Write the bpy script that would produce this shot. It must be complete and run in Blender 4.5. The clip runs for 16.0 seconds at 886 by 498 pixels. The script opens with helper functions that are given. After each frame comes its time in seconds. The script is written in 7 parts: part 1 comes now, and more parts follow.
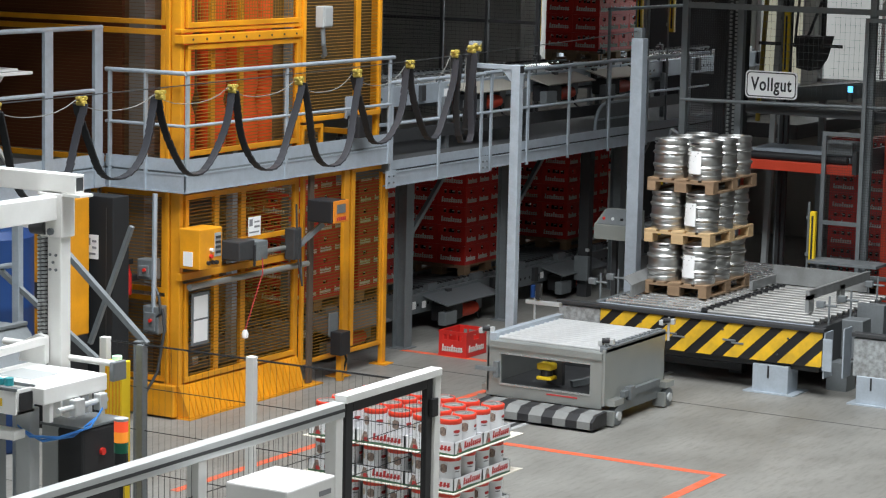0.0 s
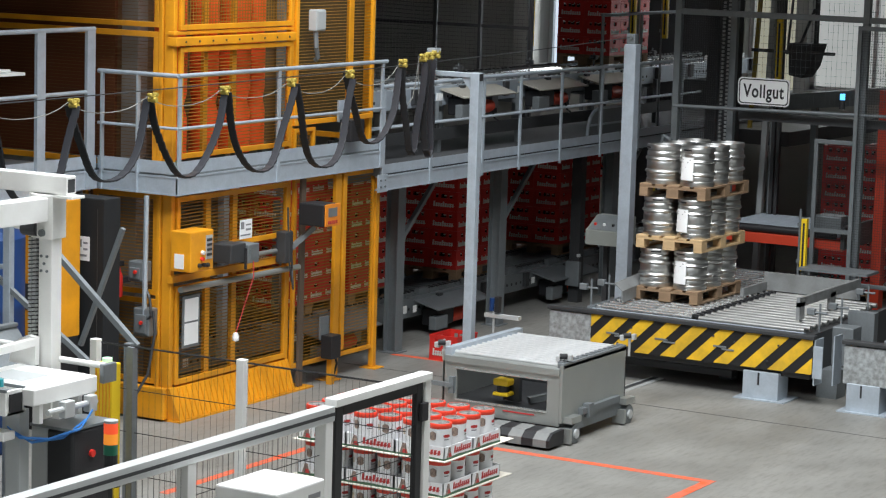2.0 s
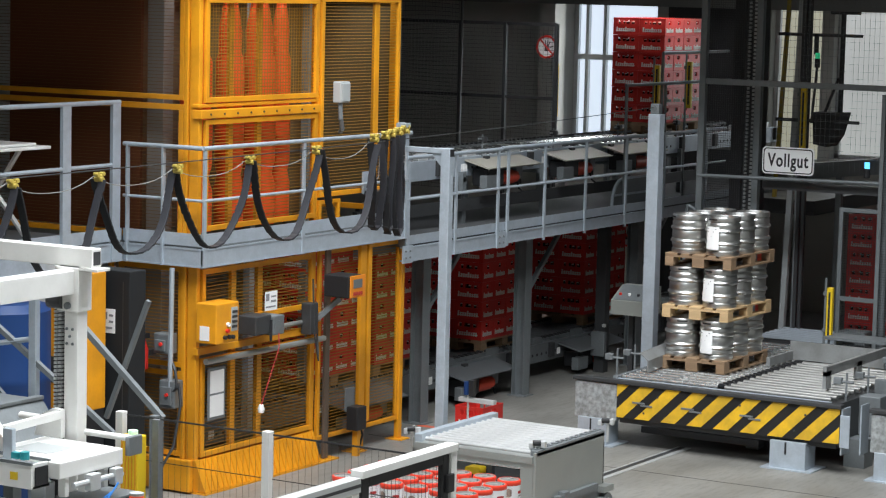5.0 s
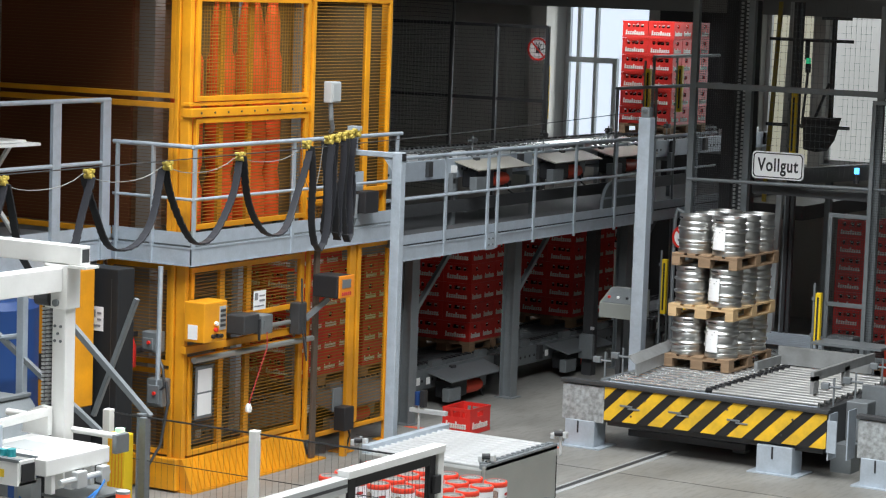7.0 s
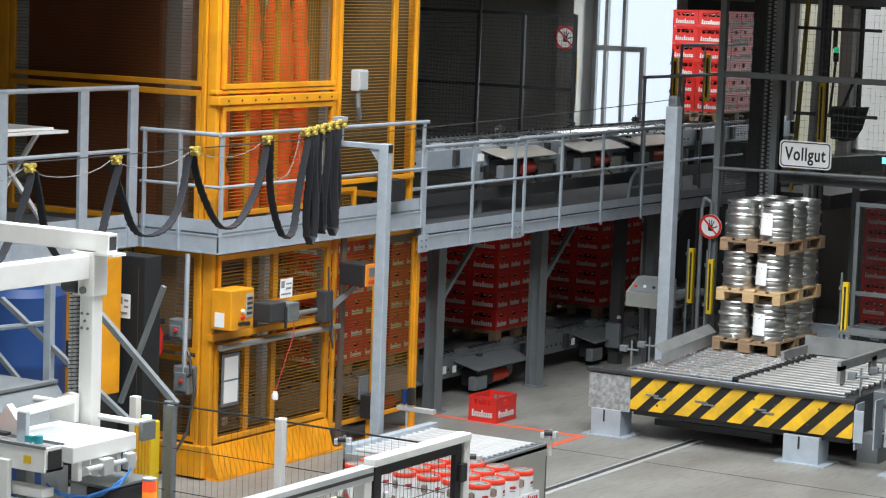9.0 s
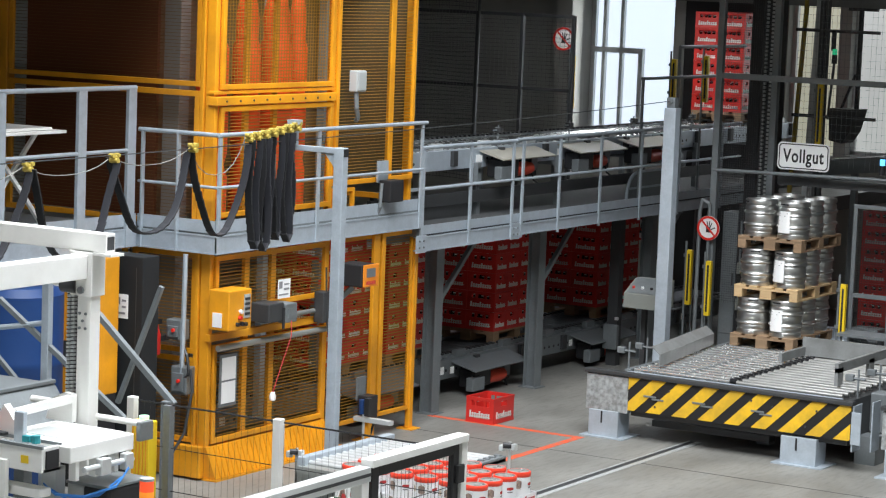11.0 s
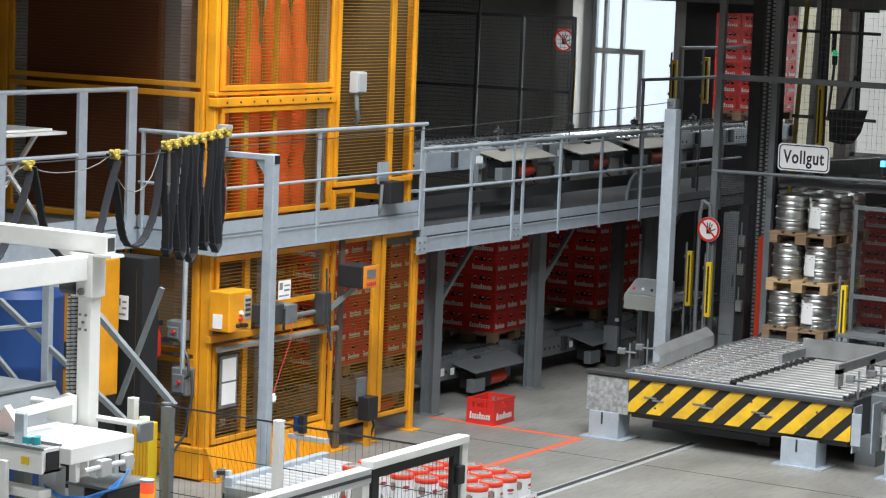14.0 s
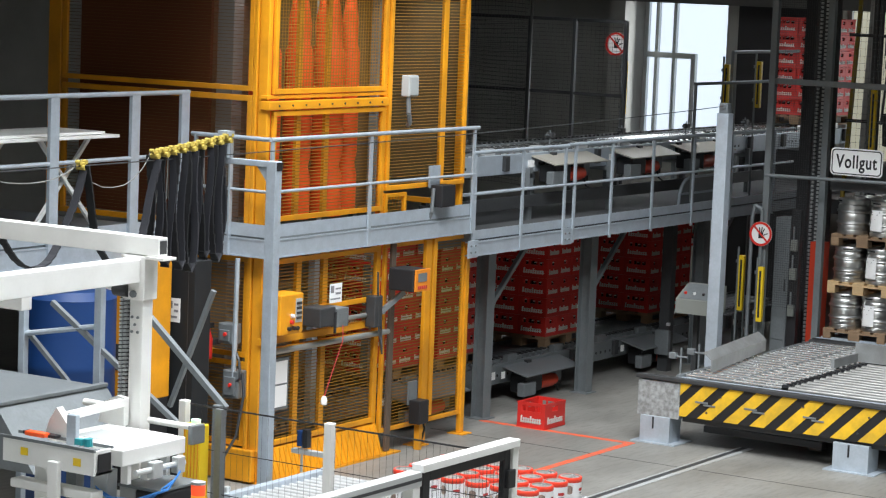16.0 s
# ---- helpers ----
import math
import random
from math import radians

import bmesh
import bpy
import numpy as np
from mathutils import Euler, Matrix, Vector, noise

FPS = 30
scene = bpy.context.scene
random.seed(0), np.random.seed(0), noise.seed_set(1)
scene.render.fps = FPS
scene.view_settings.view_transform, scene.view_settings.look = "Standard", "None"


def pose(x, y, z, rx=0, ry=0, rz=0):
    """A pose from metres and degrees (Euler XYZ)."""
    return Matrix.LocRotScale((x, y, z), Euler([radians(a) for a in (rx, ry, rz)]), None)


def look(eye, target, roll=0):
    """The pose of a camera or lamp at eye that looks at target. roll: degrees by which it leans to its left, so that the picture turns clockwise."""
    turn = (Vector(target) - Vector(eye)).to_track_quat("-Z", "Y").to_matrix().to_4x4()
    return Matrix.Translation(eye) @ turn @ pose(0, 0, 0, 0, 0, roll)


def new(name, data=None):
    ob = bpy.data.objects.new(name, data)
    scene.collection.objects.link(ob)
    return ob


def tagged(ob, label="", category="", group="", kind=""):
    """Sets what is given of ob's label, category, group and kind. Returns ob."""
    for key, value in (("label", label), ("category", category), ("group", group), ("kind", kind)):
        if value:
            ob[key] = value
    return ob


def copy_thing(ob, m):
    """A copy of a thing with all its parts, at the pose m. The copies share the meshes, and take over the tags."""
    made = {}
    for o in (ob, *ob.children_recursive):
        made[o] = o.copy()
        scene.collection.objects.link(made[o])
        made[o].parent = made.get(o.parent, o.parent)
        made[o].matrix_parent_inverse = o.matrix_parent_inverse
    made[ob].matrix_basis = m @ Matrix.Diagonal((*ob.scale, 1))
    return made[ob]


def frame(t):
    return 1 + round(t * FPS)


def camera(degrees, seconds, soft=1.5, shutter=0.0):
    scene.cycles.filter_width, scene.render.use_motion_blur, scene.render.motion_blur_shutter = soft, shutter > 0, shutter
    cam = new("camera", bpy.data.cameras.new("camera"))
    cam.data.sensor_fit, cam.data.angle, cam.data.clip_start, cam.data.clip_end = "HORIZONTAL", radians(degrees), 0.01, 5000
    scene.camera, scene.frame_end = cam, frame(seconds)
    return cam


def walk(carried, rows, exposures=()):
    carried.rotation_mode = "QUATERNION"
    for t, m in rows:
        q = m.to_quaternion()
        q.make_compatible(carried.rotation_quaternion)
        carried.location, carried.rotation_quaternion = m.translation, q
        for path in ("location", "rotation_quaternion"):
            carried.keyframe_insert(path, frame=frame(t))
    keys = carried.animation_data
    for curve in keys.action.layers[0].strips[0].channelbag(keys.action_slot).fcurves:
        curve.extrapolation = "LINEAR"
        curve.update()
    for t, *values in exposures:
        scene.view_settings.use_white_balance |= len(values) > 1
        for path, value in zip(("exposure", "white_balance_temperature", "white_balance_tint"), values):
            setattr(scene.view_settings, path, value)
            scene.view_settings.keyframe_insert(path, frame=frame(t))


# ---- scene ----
cam = camera(20.6, 16.0, soft=1.2)
EYE = (12.22, -23.35, 4.97)


def aim(heading, down, lean):
    """The camera stands on one spot and turns: heading from +y towards -x, dip and lean in degrees."""
    h, d = radians(heading), radians(down)
    way = Vector((-math.sin(h) * math.cos(d), math.cos(h) * math.cos(d), -math.sin(d)))
    return look(EYE, Vector(EYE) + way * 20, lean)


TURNS = [
    (0.0, 30.304, 7.984, 1.246),
    (0.5, 30.588, 8.091, 1.643),
    (1.0, 30.358, 8.091, 2.038),
    (1.5, 30.115, 8.014, 2.327),
    (2.0, 30.101, 7.875, 1.715),
    (2.5, 30.354, 7.470, 0.960),
    (3.0, 30.387, 7.369, 1.427),
    (3.5, 30.310, 7.462, 1.769),
    (4.0, 30.489, 6.962, 1.376),
    (4.5, 30.396, 6.545, 1.326),
    (5.0, 30.738, 6.228, 1.343),
    (5.2, 30.646, 6.242, 1.341),
    (7.3, 30.485, 6.081, 2.025),
    (7.5, 30.563, 5.942, 1.985),
    (8.0, 30.719, 5.779, 2.010),
    (8.5, 31.046, 6.062, 2.176),
    (9.0, 31.102, 6.487, 2.059),
    (9.2, 31.078, 6.344, 2.114),
    (11.3, 31.047, 6.532, 2.263),
    (11.5, 31.058, 6.662, 2.292),
    (12.0, 31.146, 6.021, 1.913),
    (12.5, 31.151, 5.924, 1.917),
    (13.0, 31.263, 6.605, 2.350),
    (13.5, 31.100, 6.922, 2.473),
    (14.0, 31.063, 6.435, 2.201),
    (14.5, 31.412, 6.181, 2.305),
    (15.0, 31.460, 6.354, 2.236),
    (15.5, 31.977, 6.359, 2.699),
    (16.0, 32.279, 6.396, 2.247),
]
walk(cam, [(t, aim(h, d, r)) for t, h, d, r in TURNS], exposures=[(0.0, -0.34), (4.5, -0.32), (8.0, -0.13), (16.0, -0.06)])

# ---- light: overcast sky through the roof lights and the windows of the hall, plus added fill lamps ----
world = bpy.data.worlds.new("sky")
scene.world = world
world.use_nodes = True
sky = world.node_tree.nodes.new("ShaderNodeTexSky")
sky.sky_type, sky.sun_disc, sky.sun_elevation, sky.sun_rotation = "NISHITA", False, radians(48), radians(200)
back = world.node_tree.nodes["Background"]
back.inputs["Strength"].default_value = 0.12
world.node_tree.links.new(sky.outputs["Color"], back.inputs["Color"])
sun = new("sun", bpy.data.lights.new("sun", "SUN"))
sun.data.energy, sun.data.angle, sun.data.color = 0.8, radians(15), (1, 0.97, 0.92)
sun.matrix_world = look((8, -20, 30), (4, -4, 0))


def skylight(name, x, y, z, sx, sy, watts, color=(0.93, 0.97, 1.0), turn=(0, 0, 0)):
    lamp = new(name, bpy.data.lights.new(name, "AREA"))
    lamp.data.shape, lamp.data.size, lamp.data.size_y, lamp.data.energy, lamp.data.color = "RECTANGLE", sx, sy, watts, color
    lamp.matrix_world = pose(x, y, z, *turn)
    return lamp


ROOF_Z = 14.0
for yy, watts in ((-16.0, 600), (-10.5, 3800), (-5.0, 1900)):
    skylight("skylight_lamp", 4.5, yy, ROOF_Z - 0.05, 11.0, 4.4, watts)
skylight("window_lamp", -5.7, 11.9, 3.6, 1.3, 2.2, 40, turn=(-90, 0, 0))
# this second lamp is added before the glowing panel, not at a window
skylight("window_lamp", -0.6, 11.9, 3.7, 2.6, 1.4, 22, turn=(-90, 0, 0))
skylight("roof_light_lamp", -3.7, 7.35, 4.94, 3.8, 1.0, 95)      # unseen lamp added to brighten upper crates and back wall
# weak fill lamp added behind the camera, no known source there
skylight("gate_lamp", 5.0, -29.7, 4.5, 16.0, 6.0, 40, turn=(90, 0, 0))


# ---- materials ----
def material(name, color, rough=0.5, metal=0.0, var=0.25, scale=8.0, bump=0.15, fine=60.0, dirt=None, dirt_amount=0.35, coat=0.0, spread=0.0, stretch=None):
    """Procedural paint, metal or plastic: base colour with grain and stains at two scales and fine relief."""
    m = bpy.data.materials.new(name)
    m.use_nodes = True
    n, l = m.node_tree.nodes, m.node_tree.links
    bsdf = n["Principled BSDF"]
    bsdf.inputs["Metallic"].default_value = metal
    if coat:
        bsdf.inputs["Coat Weight"].default_value = coat
    co = n.new("ShaderNodeTexCoord")
    src = co.outputs["Object"]
    if stretch:
        mp = n.new("ShaderNodeMapping")
        mp.inputs["Scale"].default_value = stretch
        l.new(src, mp.inputs["Vector"])
        src = mp.outputs["Vector"]
    big, small = n.new("ShaderNodeTexNoise"), n.new("ShaderNodeTexNoise")
    for tex, s, d in ((big, scale, 5), (small, fine, 3)):
        tex.inputs["Scale"].default_value, tex.inputs["Detail"].default_value = s, d
        l.new(src, tex.inputs["Vector"])
    ramp = n.new("ShaderNodeValToRGB")
    ramp.color_ramp.elements[0].position, ramp.color_ramp.elements[1].position = 0.35, 0.68
    l.new(big.outputs["Fac"], ramp.inputs["Fac"])
    mix = n.new("ShaderNodeMix")
    mix.data_type = "RGBA"
    c = Vector(color)
    dk = Vector(dirt) if dirt else c * (1 - var)
    mix.inputs["A"].default_value = (*(c * (1 - dirt_amount) + dk * dirt_amount), 1)
    mix.inputs["B"].default_value = (*color, 1)
    l.new(ramp.outputs["Color"], mix.inputs["Factor"])
    hsv = n.new("ShaderNodeHueSaturation")
    mth = n.new("ShaderNodeMath")
    mth.operation = "MULTIPLY_ADD"
    mth.inputs[1].default_value, mth.inputs[2].default_value = var * 0.6, 1 - var * 0.3
    l.new(small.outputs["Fac"], mth.inputs[0])
    l.new(mix.outputs["Result"], hsv.inputs["Color"])
    if spread:
        info = n.new("ShaderNodeObjectInfo")
        add = n.new("ShaderNodeMath")
        add.operation = "MULTIPLY_ADD"
        add.inputs[1].default_value = spread
        l.new(info.outputs["Random"], add.inputs[0])
        l.new(mth.outputs[0], add.inputs[2])
        mth = add
    l.new(mth.outputs[0], hsv.inputs["Value"])
    l.new(hsv.outputs["Color"], bsdf.inputs["Base Color"])
    rr = n.new("ShaderNodeMapRange")
    rr.inputs["To Min"].default_value, rr.inputs["To Max"].default_value = max(0.02, rough - 0.12), min(1, rough + 0.12)
    l.new(big.outputs["Fac"], rr.inputs["Value"])
    l.new(rr.outputs["Result"], bsdf.inputs["Roughness"])
    bp = n.new("ShaderNodeBump")
    bp.inputs["Strength"].default_value, bp.inputs["Distance"].default_value = bump, 0.01
    l.new(small.outputs["Fac"], bp.inputs["Height"])
    l.new(bp.outputs["Normal"], bsdf.inputs["Normal"])
    return m


def glow(name, color, strength):
    m = bpy.data.materials.new(name)
    m.use_nodes = True
    b = m.node_tree.nodes["Principled BSDF"]
    b.inputs["Base Color"].default_value = (*color, 1)
    b.inputs["Emission Color"].default_value = (*color, 1)
    b.inputs["Emission Strength"].default_value = strength
    return m


GALV = material("galvanised_steel", (0.47, 0.53, 0.59), 0.45, 0.35, 0.35, 9, 0.08, 50)
# yellow wire paint with the left face's shade put into the colour
WIRE_SHADED = material("shaded_wire_paint", (0.16, 0.08, 0.02), 0.6, 0.0, 0.15, 3, 0.02, 30)
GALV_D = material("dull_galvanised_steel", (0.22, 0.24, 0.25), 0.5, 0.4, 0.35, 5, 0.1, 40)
STEEL = material("brushed_steel_sheet", (0.47, 0.49, 0.47), 0.34, 0.7, 0.25, 3, 0.05, 80)
ROLLER_B = material("dull_roller_steel", (0.56, 0.56, 0.54), 0.32, 0.8, 0.35, 6, 0.03, 50)
GUIDE = material("dull_guide_steel", (0.29, 0.30, 0.30), 0.5, 0.25, 0.35, 6, 0.08, 50, dirt=(0.15, 0.15, 0.14), dirt_amount=0.5)
ROLLER = material("bright_roller_steel", (0.72, 0.73, 0.72), 0.26, 0.85, 0.4, 8, 0.035, 60)
KEG = material("stainless_keg_steel", (0.60, 0.60, 0.585), 0.36, 1.0, 0.22, 5, 0.03, 50, spread=0.1)
YELLOW = material("traffic_yellow_paint", (0.86, 0.36, 0.012), 0.42, 0.0, 0.18, 2.2, 0.06, 40, dirt=(0.22, 0.10, 0.02), dirt_amount=0.42)
WIRE_Y = material("yellow_wire_paint", (0.34, 0.165, 0.018), 0.5, 0.0, 0.15, 3, 0.02, 30)
ORANGE = material("orange_plastic", (0.95, 0.11, 0.02), 0.5, 0.0, 0.25, 3, 0.05, 30)
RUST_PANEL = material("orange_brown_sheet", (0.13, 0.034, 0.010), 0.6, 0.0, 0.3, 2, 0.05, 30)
WHITE = material("white_machine_paint", (0.87, 0.87, 0.845), 0.36, 0.0, 0.08, 3, 0.04, 40, dirt=(0.50, 0.49, 0.45), dirt_amount=0.22)
ALU = material("aluminium_profile", (0.66, 0.68, 0.68), 0.4, 0.5, 0.12, 4, 0.03, 40)
BLACK = material("black_plastic", (0.018, 0.018, 0.02), 0.5, 0.0, 0.3, 6, 0.08, 50)
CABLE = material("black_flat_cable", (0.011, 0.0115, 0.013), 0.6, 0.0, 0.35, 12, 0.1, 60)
DARK = material("dark_steel", (0.06, 0.062, 0.065), 0.5, 0.3, 0.4, 5, 0.1, 40)
NETTING = material("dark_net", (0.13, 0.133, 0.134), 0.8, 0.0, 0.3, 4, 0.05, 30)
RED = material("red_crate_plastic", (0.55, 0.024, 0.018), 0.42, 0.0, 0.18, 5, 0.05, 40, spread=0.12)
RED_PAINT = material("red_steel_paint", (0.62, 0.06, 0.025), 0.45, 0.0, 0.2, 4, 0.05, 40)
PRINT = material("white_print", (0.72, 0.70, 0.66), 0.6, 0.0, 0.3, 20, 0.0, 80)
PAPER = material("paper_label", (0.88, 0.88, 0.87), 0.7, 0.0, 0.06, 9, 0.02, 60)
INK = material("grey_ink", (0.25, 0.25, 0.26), 0.7, 0.0, 0.2, 9, 0.0, 60)
RED_INK = material("red_ink", (0.50, 0.04, 0.04), 0.6, 0.0, 0.2, 9, 0.0, 60)
GREEN_INK = material("green_ink", (0.06, 0.14, 0.08), 0.6, 0.0, 0.2, 9, 0.0, 60)
CANWHITE = material("white_tin_print", (0.88, 0.89, 0.91), 0.3, 0.1, 0.06, 7, 0.01, 40)
FIGURE = material("dark_picture_print", (0.10, 0.075, 0.07), 0.5, 0.0, 0.9, 55, 0.0, 90, dirt=(0.45, 0.33, 0.27), dirt_amount=0.9)
GILT = material("gold_print", (0.55, 0.42, 0.26), 0.5, 0.0, 0.4, 60, 0.0, 90, dirt=(0.75, 0.70, 0.62), dirt_amount=0.8)
CANRED = material("red_tin_rim", (0.75, 0.06, 0.03), 0.35, 0.0, 0.15, 7, 0.01, 40)
TIN = material("bare_tin_lid", (0.62, 0.62, 0.60), 0.3, 0.85, 0.15, 9, 0.02, 60)
WOOD_OLD = material("weathered_pallet_wood", (0.26, 0.17, 0.10), 0.75, 0.0, 0.4, 4, 0.3, 30, spread=0.3, stretch=(1, 6, 6))
WOOD_NEW = material("fresh_pallet_wood", (0.55, 0.38, 0.20), 0.7, 0.0, 0.25, 4, 0.25, 30, spread=0.2, stretch=(1, 6, 6))
BLUE = material("blue_barrel_plastic", (0.004, 0.036, 0.145), 0.5, 0.0, 0.2, 3, 0.04, 30)
HAZ_Y = material("hazard_yellow", (0.84, 0.50, 0.02), 0.5, 0.0, 0.2, 8, 0.06, 60, dirt=(0.25, 0.16, 0.04), dirt_amount=0.4)
HAZ_K = material("hazard_black", (0.015, 0.015, 0.015), 0.5, 0.0, 0.4, 8, 0.06, 60)
CURT = material("safety_yellow", (0.85, 0.58, 0.02), 0.4, 0.0, 0.1, 5, 0.02, 40)
WALLM = material("rendered_wall_paint", (0.42, 0.42, 0.39), 0.85, 0.0, 0.15, 1.2, 0.1, 25, dirt=(0.24, 0.24, 0.22), dirt_amount=0.4)
CEIL = material("grey_ceiling_paint", (0.20, 0.20, 0.20), 0.85, 0.0, 0.15, 1, 0.05, 20)
LINE = material("orange_floor_paint", (0.85, 0.10, 0.025), 0.6, 0.0, 0.2, 9, 0.05, 60, dirt=(0.34, 0.17, 0.12), dirt_amount=0.6)
BOXGREY = material("light_grey_enclosure", (0.42, 0.44, 0.44), 0.45, 0.0, 0.12, 4, 0.04, 40)
SIGNW = material("sign_white", (0.87, 0.87, 0.86), 0.4, 0.0, 0.06, 5, 0.01, 30)
SIGNR = material("sign_red", (0.70, 0.03, 0.02), 0.4, 0.0, 0.1, 5, 0.01, 30)
DECK = material("dull_deck_grating", (0.07, 0.073, 0.076), 0.8, 0.0, 0.3, 6, 0.1, 40)
DESK = material("grey_desk_paint", (0.22, 0.23, 0.21), 0.5, 0.0, 0.15, 4, 0.04, 40)
PALE2 = glow("lit_panel_glow", (0.80, 0.83, 0.82), 0.48)
COLM = material("grey_column_paint", (0.20, 0.18, 0.16), 0.7, 0.0, 0.2, 3, 0.04, 30)
CORD = material("pale_cord", (0.24, 0.24, 0.22), 0.7, 0.0, 0.1, 9, 0.0, 40)
BROWN_P = material("dull_brown_paint", (0.13, 0.095, 0.07), 0.6, 0.1, 0.2, 4, 0.05, 40)
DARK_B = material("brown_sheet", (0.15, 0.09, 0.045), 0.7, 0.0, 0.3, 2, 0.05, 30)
CREAM = glow("lit_cream_wall_glow", (0.80, 0.78, 0.62), 0.34)
DAY = glow("daylight_outside", (0.80, 0.90, 1.0), 0.74)
LED_G = glow("green_led", (0.03, 0.55, 0.25), 0.6)
LED_B = glow("blue_led", (0.1, 0.5, 1.0), 2.5)
LED_R = glow("red_lamp", (1.0, 0.10, 0.03), 0.7)
LED_O = glow("orange_lamp", (1.0, 0.32, 0.03), 0.6)
GREEN = material("green_plastic", (0.01, 0.16, 0.09), 0.3, 0.0, 0.1, 5, 0.01, 30)
TROLLEY = material("pale_yellow_plastic", (0.46, 0.35, 0.07), 0.5, 0.0, 0.2, 9, 0.03, 40)
ROLLER_W = material("white_zinc_roller", (0.66, 0.67, 0.67), 0.34, 0.5, 0.3, 9, 0.03, 60)
BLOCK = material("scuffed_galvanised_block", (0.46, 0.49, 0.50), 0.5, 0.3, 0.5, 22, 0.15, 60, dirt=(0.16, 0.16, 0.15), dirt_amount=0.7)
FIELD = material("pale_grey_rubber", (0.20, 0.205, 0.20), 0.6, 0.0, 0.3, 9, 0.05, 50)


def floor_material():
    m = material("worn_concrete_floor", (0.265, 0.26, 0.24), 0.5, 0.0, 0.25, 1.3, 0.06, 14, dirt=(0.17, 0.165, 0.15), dirt_amount=0.55)
    n, l = m.node_tree.nodes, m.node_tree.links
    bsdf = n["Principled BSDF"]
    old = bsdf.inputs["Base Color"].links[0].from_socket
    co = n.new("ShaderNodeTexCoord")
    mp = n.new("ShaderNodeMapping")
    mp.inputs["Scale"].default_value = (1.1, 0.35, 1)
    l.new(co.outputs["Object"], mp.inputs["Vector"])
    tx = n.new("ShaderNodeTexNoise")
    tx.inputs["Scale"].default_value, tx.inputs["Detail"].default_value = 1.3, 6
    l.new(mp.outputs["Vector"], tx.inputs["Vector"])
    rp = n.new("ShaderNodeValToRGB")
    rp.color_ramp.elements[0].position, rp.color_ramp.elements[1].position = 0.3, 0.62
    rp.color_ramp.elements[0].color = (0.62, 0.61, 0.59, 1)
    l.new(tx.outputs["Fac"], rp.inputs["Fac"])
    mx = n.new("ShaderNodeMix")
    mx.data_type, mx.blend_type = "RGBA", "MULTIPLY"
    mx.inputs["Factor"].default_value = 0.6
    l.new(old, mx.inputs["A"])
    l.new(rp.outputs["Color"], mx.inputs["B"])
    # fine scuffs along the track, and small dark specks
    mp2 = n.new("ShaderNodeMapping")
    mp2.inputs["Scale"].default_value = (9.0, 1.6, 1)
    mp2.inputs["Rotation"].default_value = (0, 0, 0.12)
    l.new(co.outputs["Object"], mp2.inputs["Vector"])
    sc = n.new("ShaderNodeTexNoise")
    sc.inputs["Scale"].default_value, sc.inputs["Detail"].default_value, sc.inputs["Roughness"].default_value = 2.2, 8, 0.7
    l.new(mp2.outputs["Vector"], sc.inputs["Vector"])
    r2 = n.new("ShaderNodeValToRGB")
    r2.color_ramp.elements[0].position, r2.color_ramp.elements[1].position = 0.34, 0.52
    r2.color_ramp.elements[0].color = (0.66, 0.65, 0.63, 1)
    l.new(sc.outputs["Fac"], r2.inputs["Fac"])
    m2 = n.new("ShaderNodeMix")
    m2.data_type, m2.blend_type = "RGBA", "MULTIPLY"
    m2.inputs["Factor"].default_value = 0.7
    l.new(mx.outputs["Result"], m2.inputs["A"])
    l.new(r2.outputs["Color"], m2.inputs["B"])
    l.new(m2.outputs["Result"], bsdf.inputs["Base Color"])
    return m


FLOOR = floor_material()


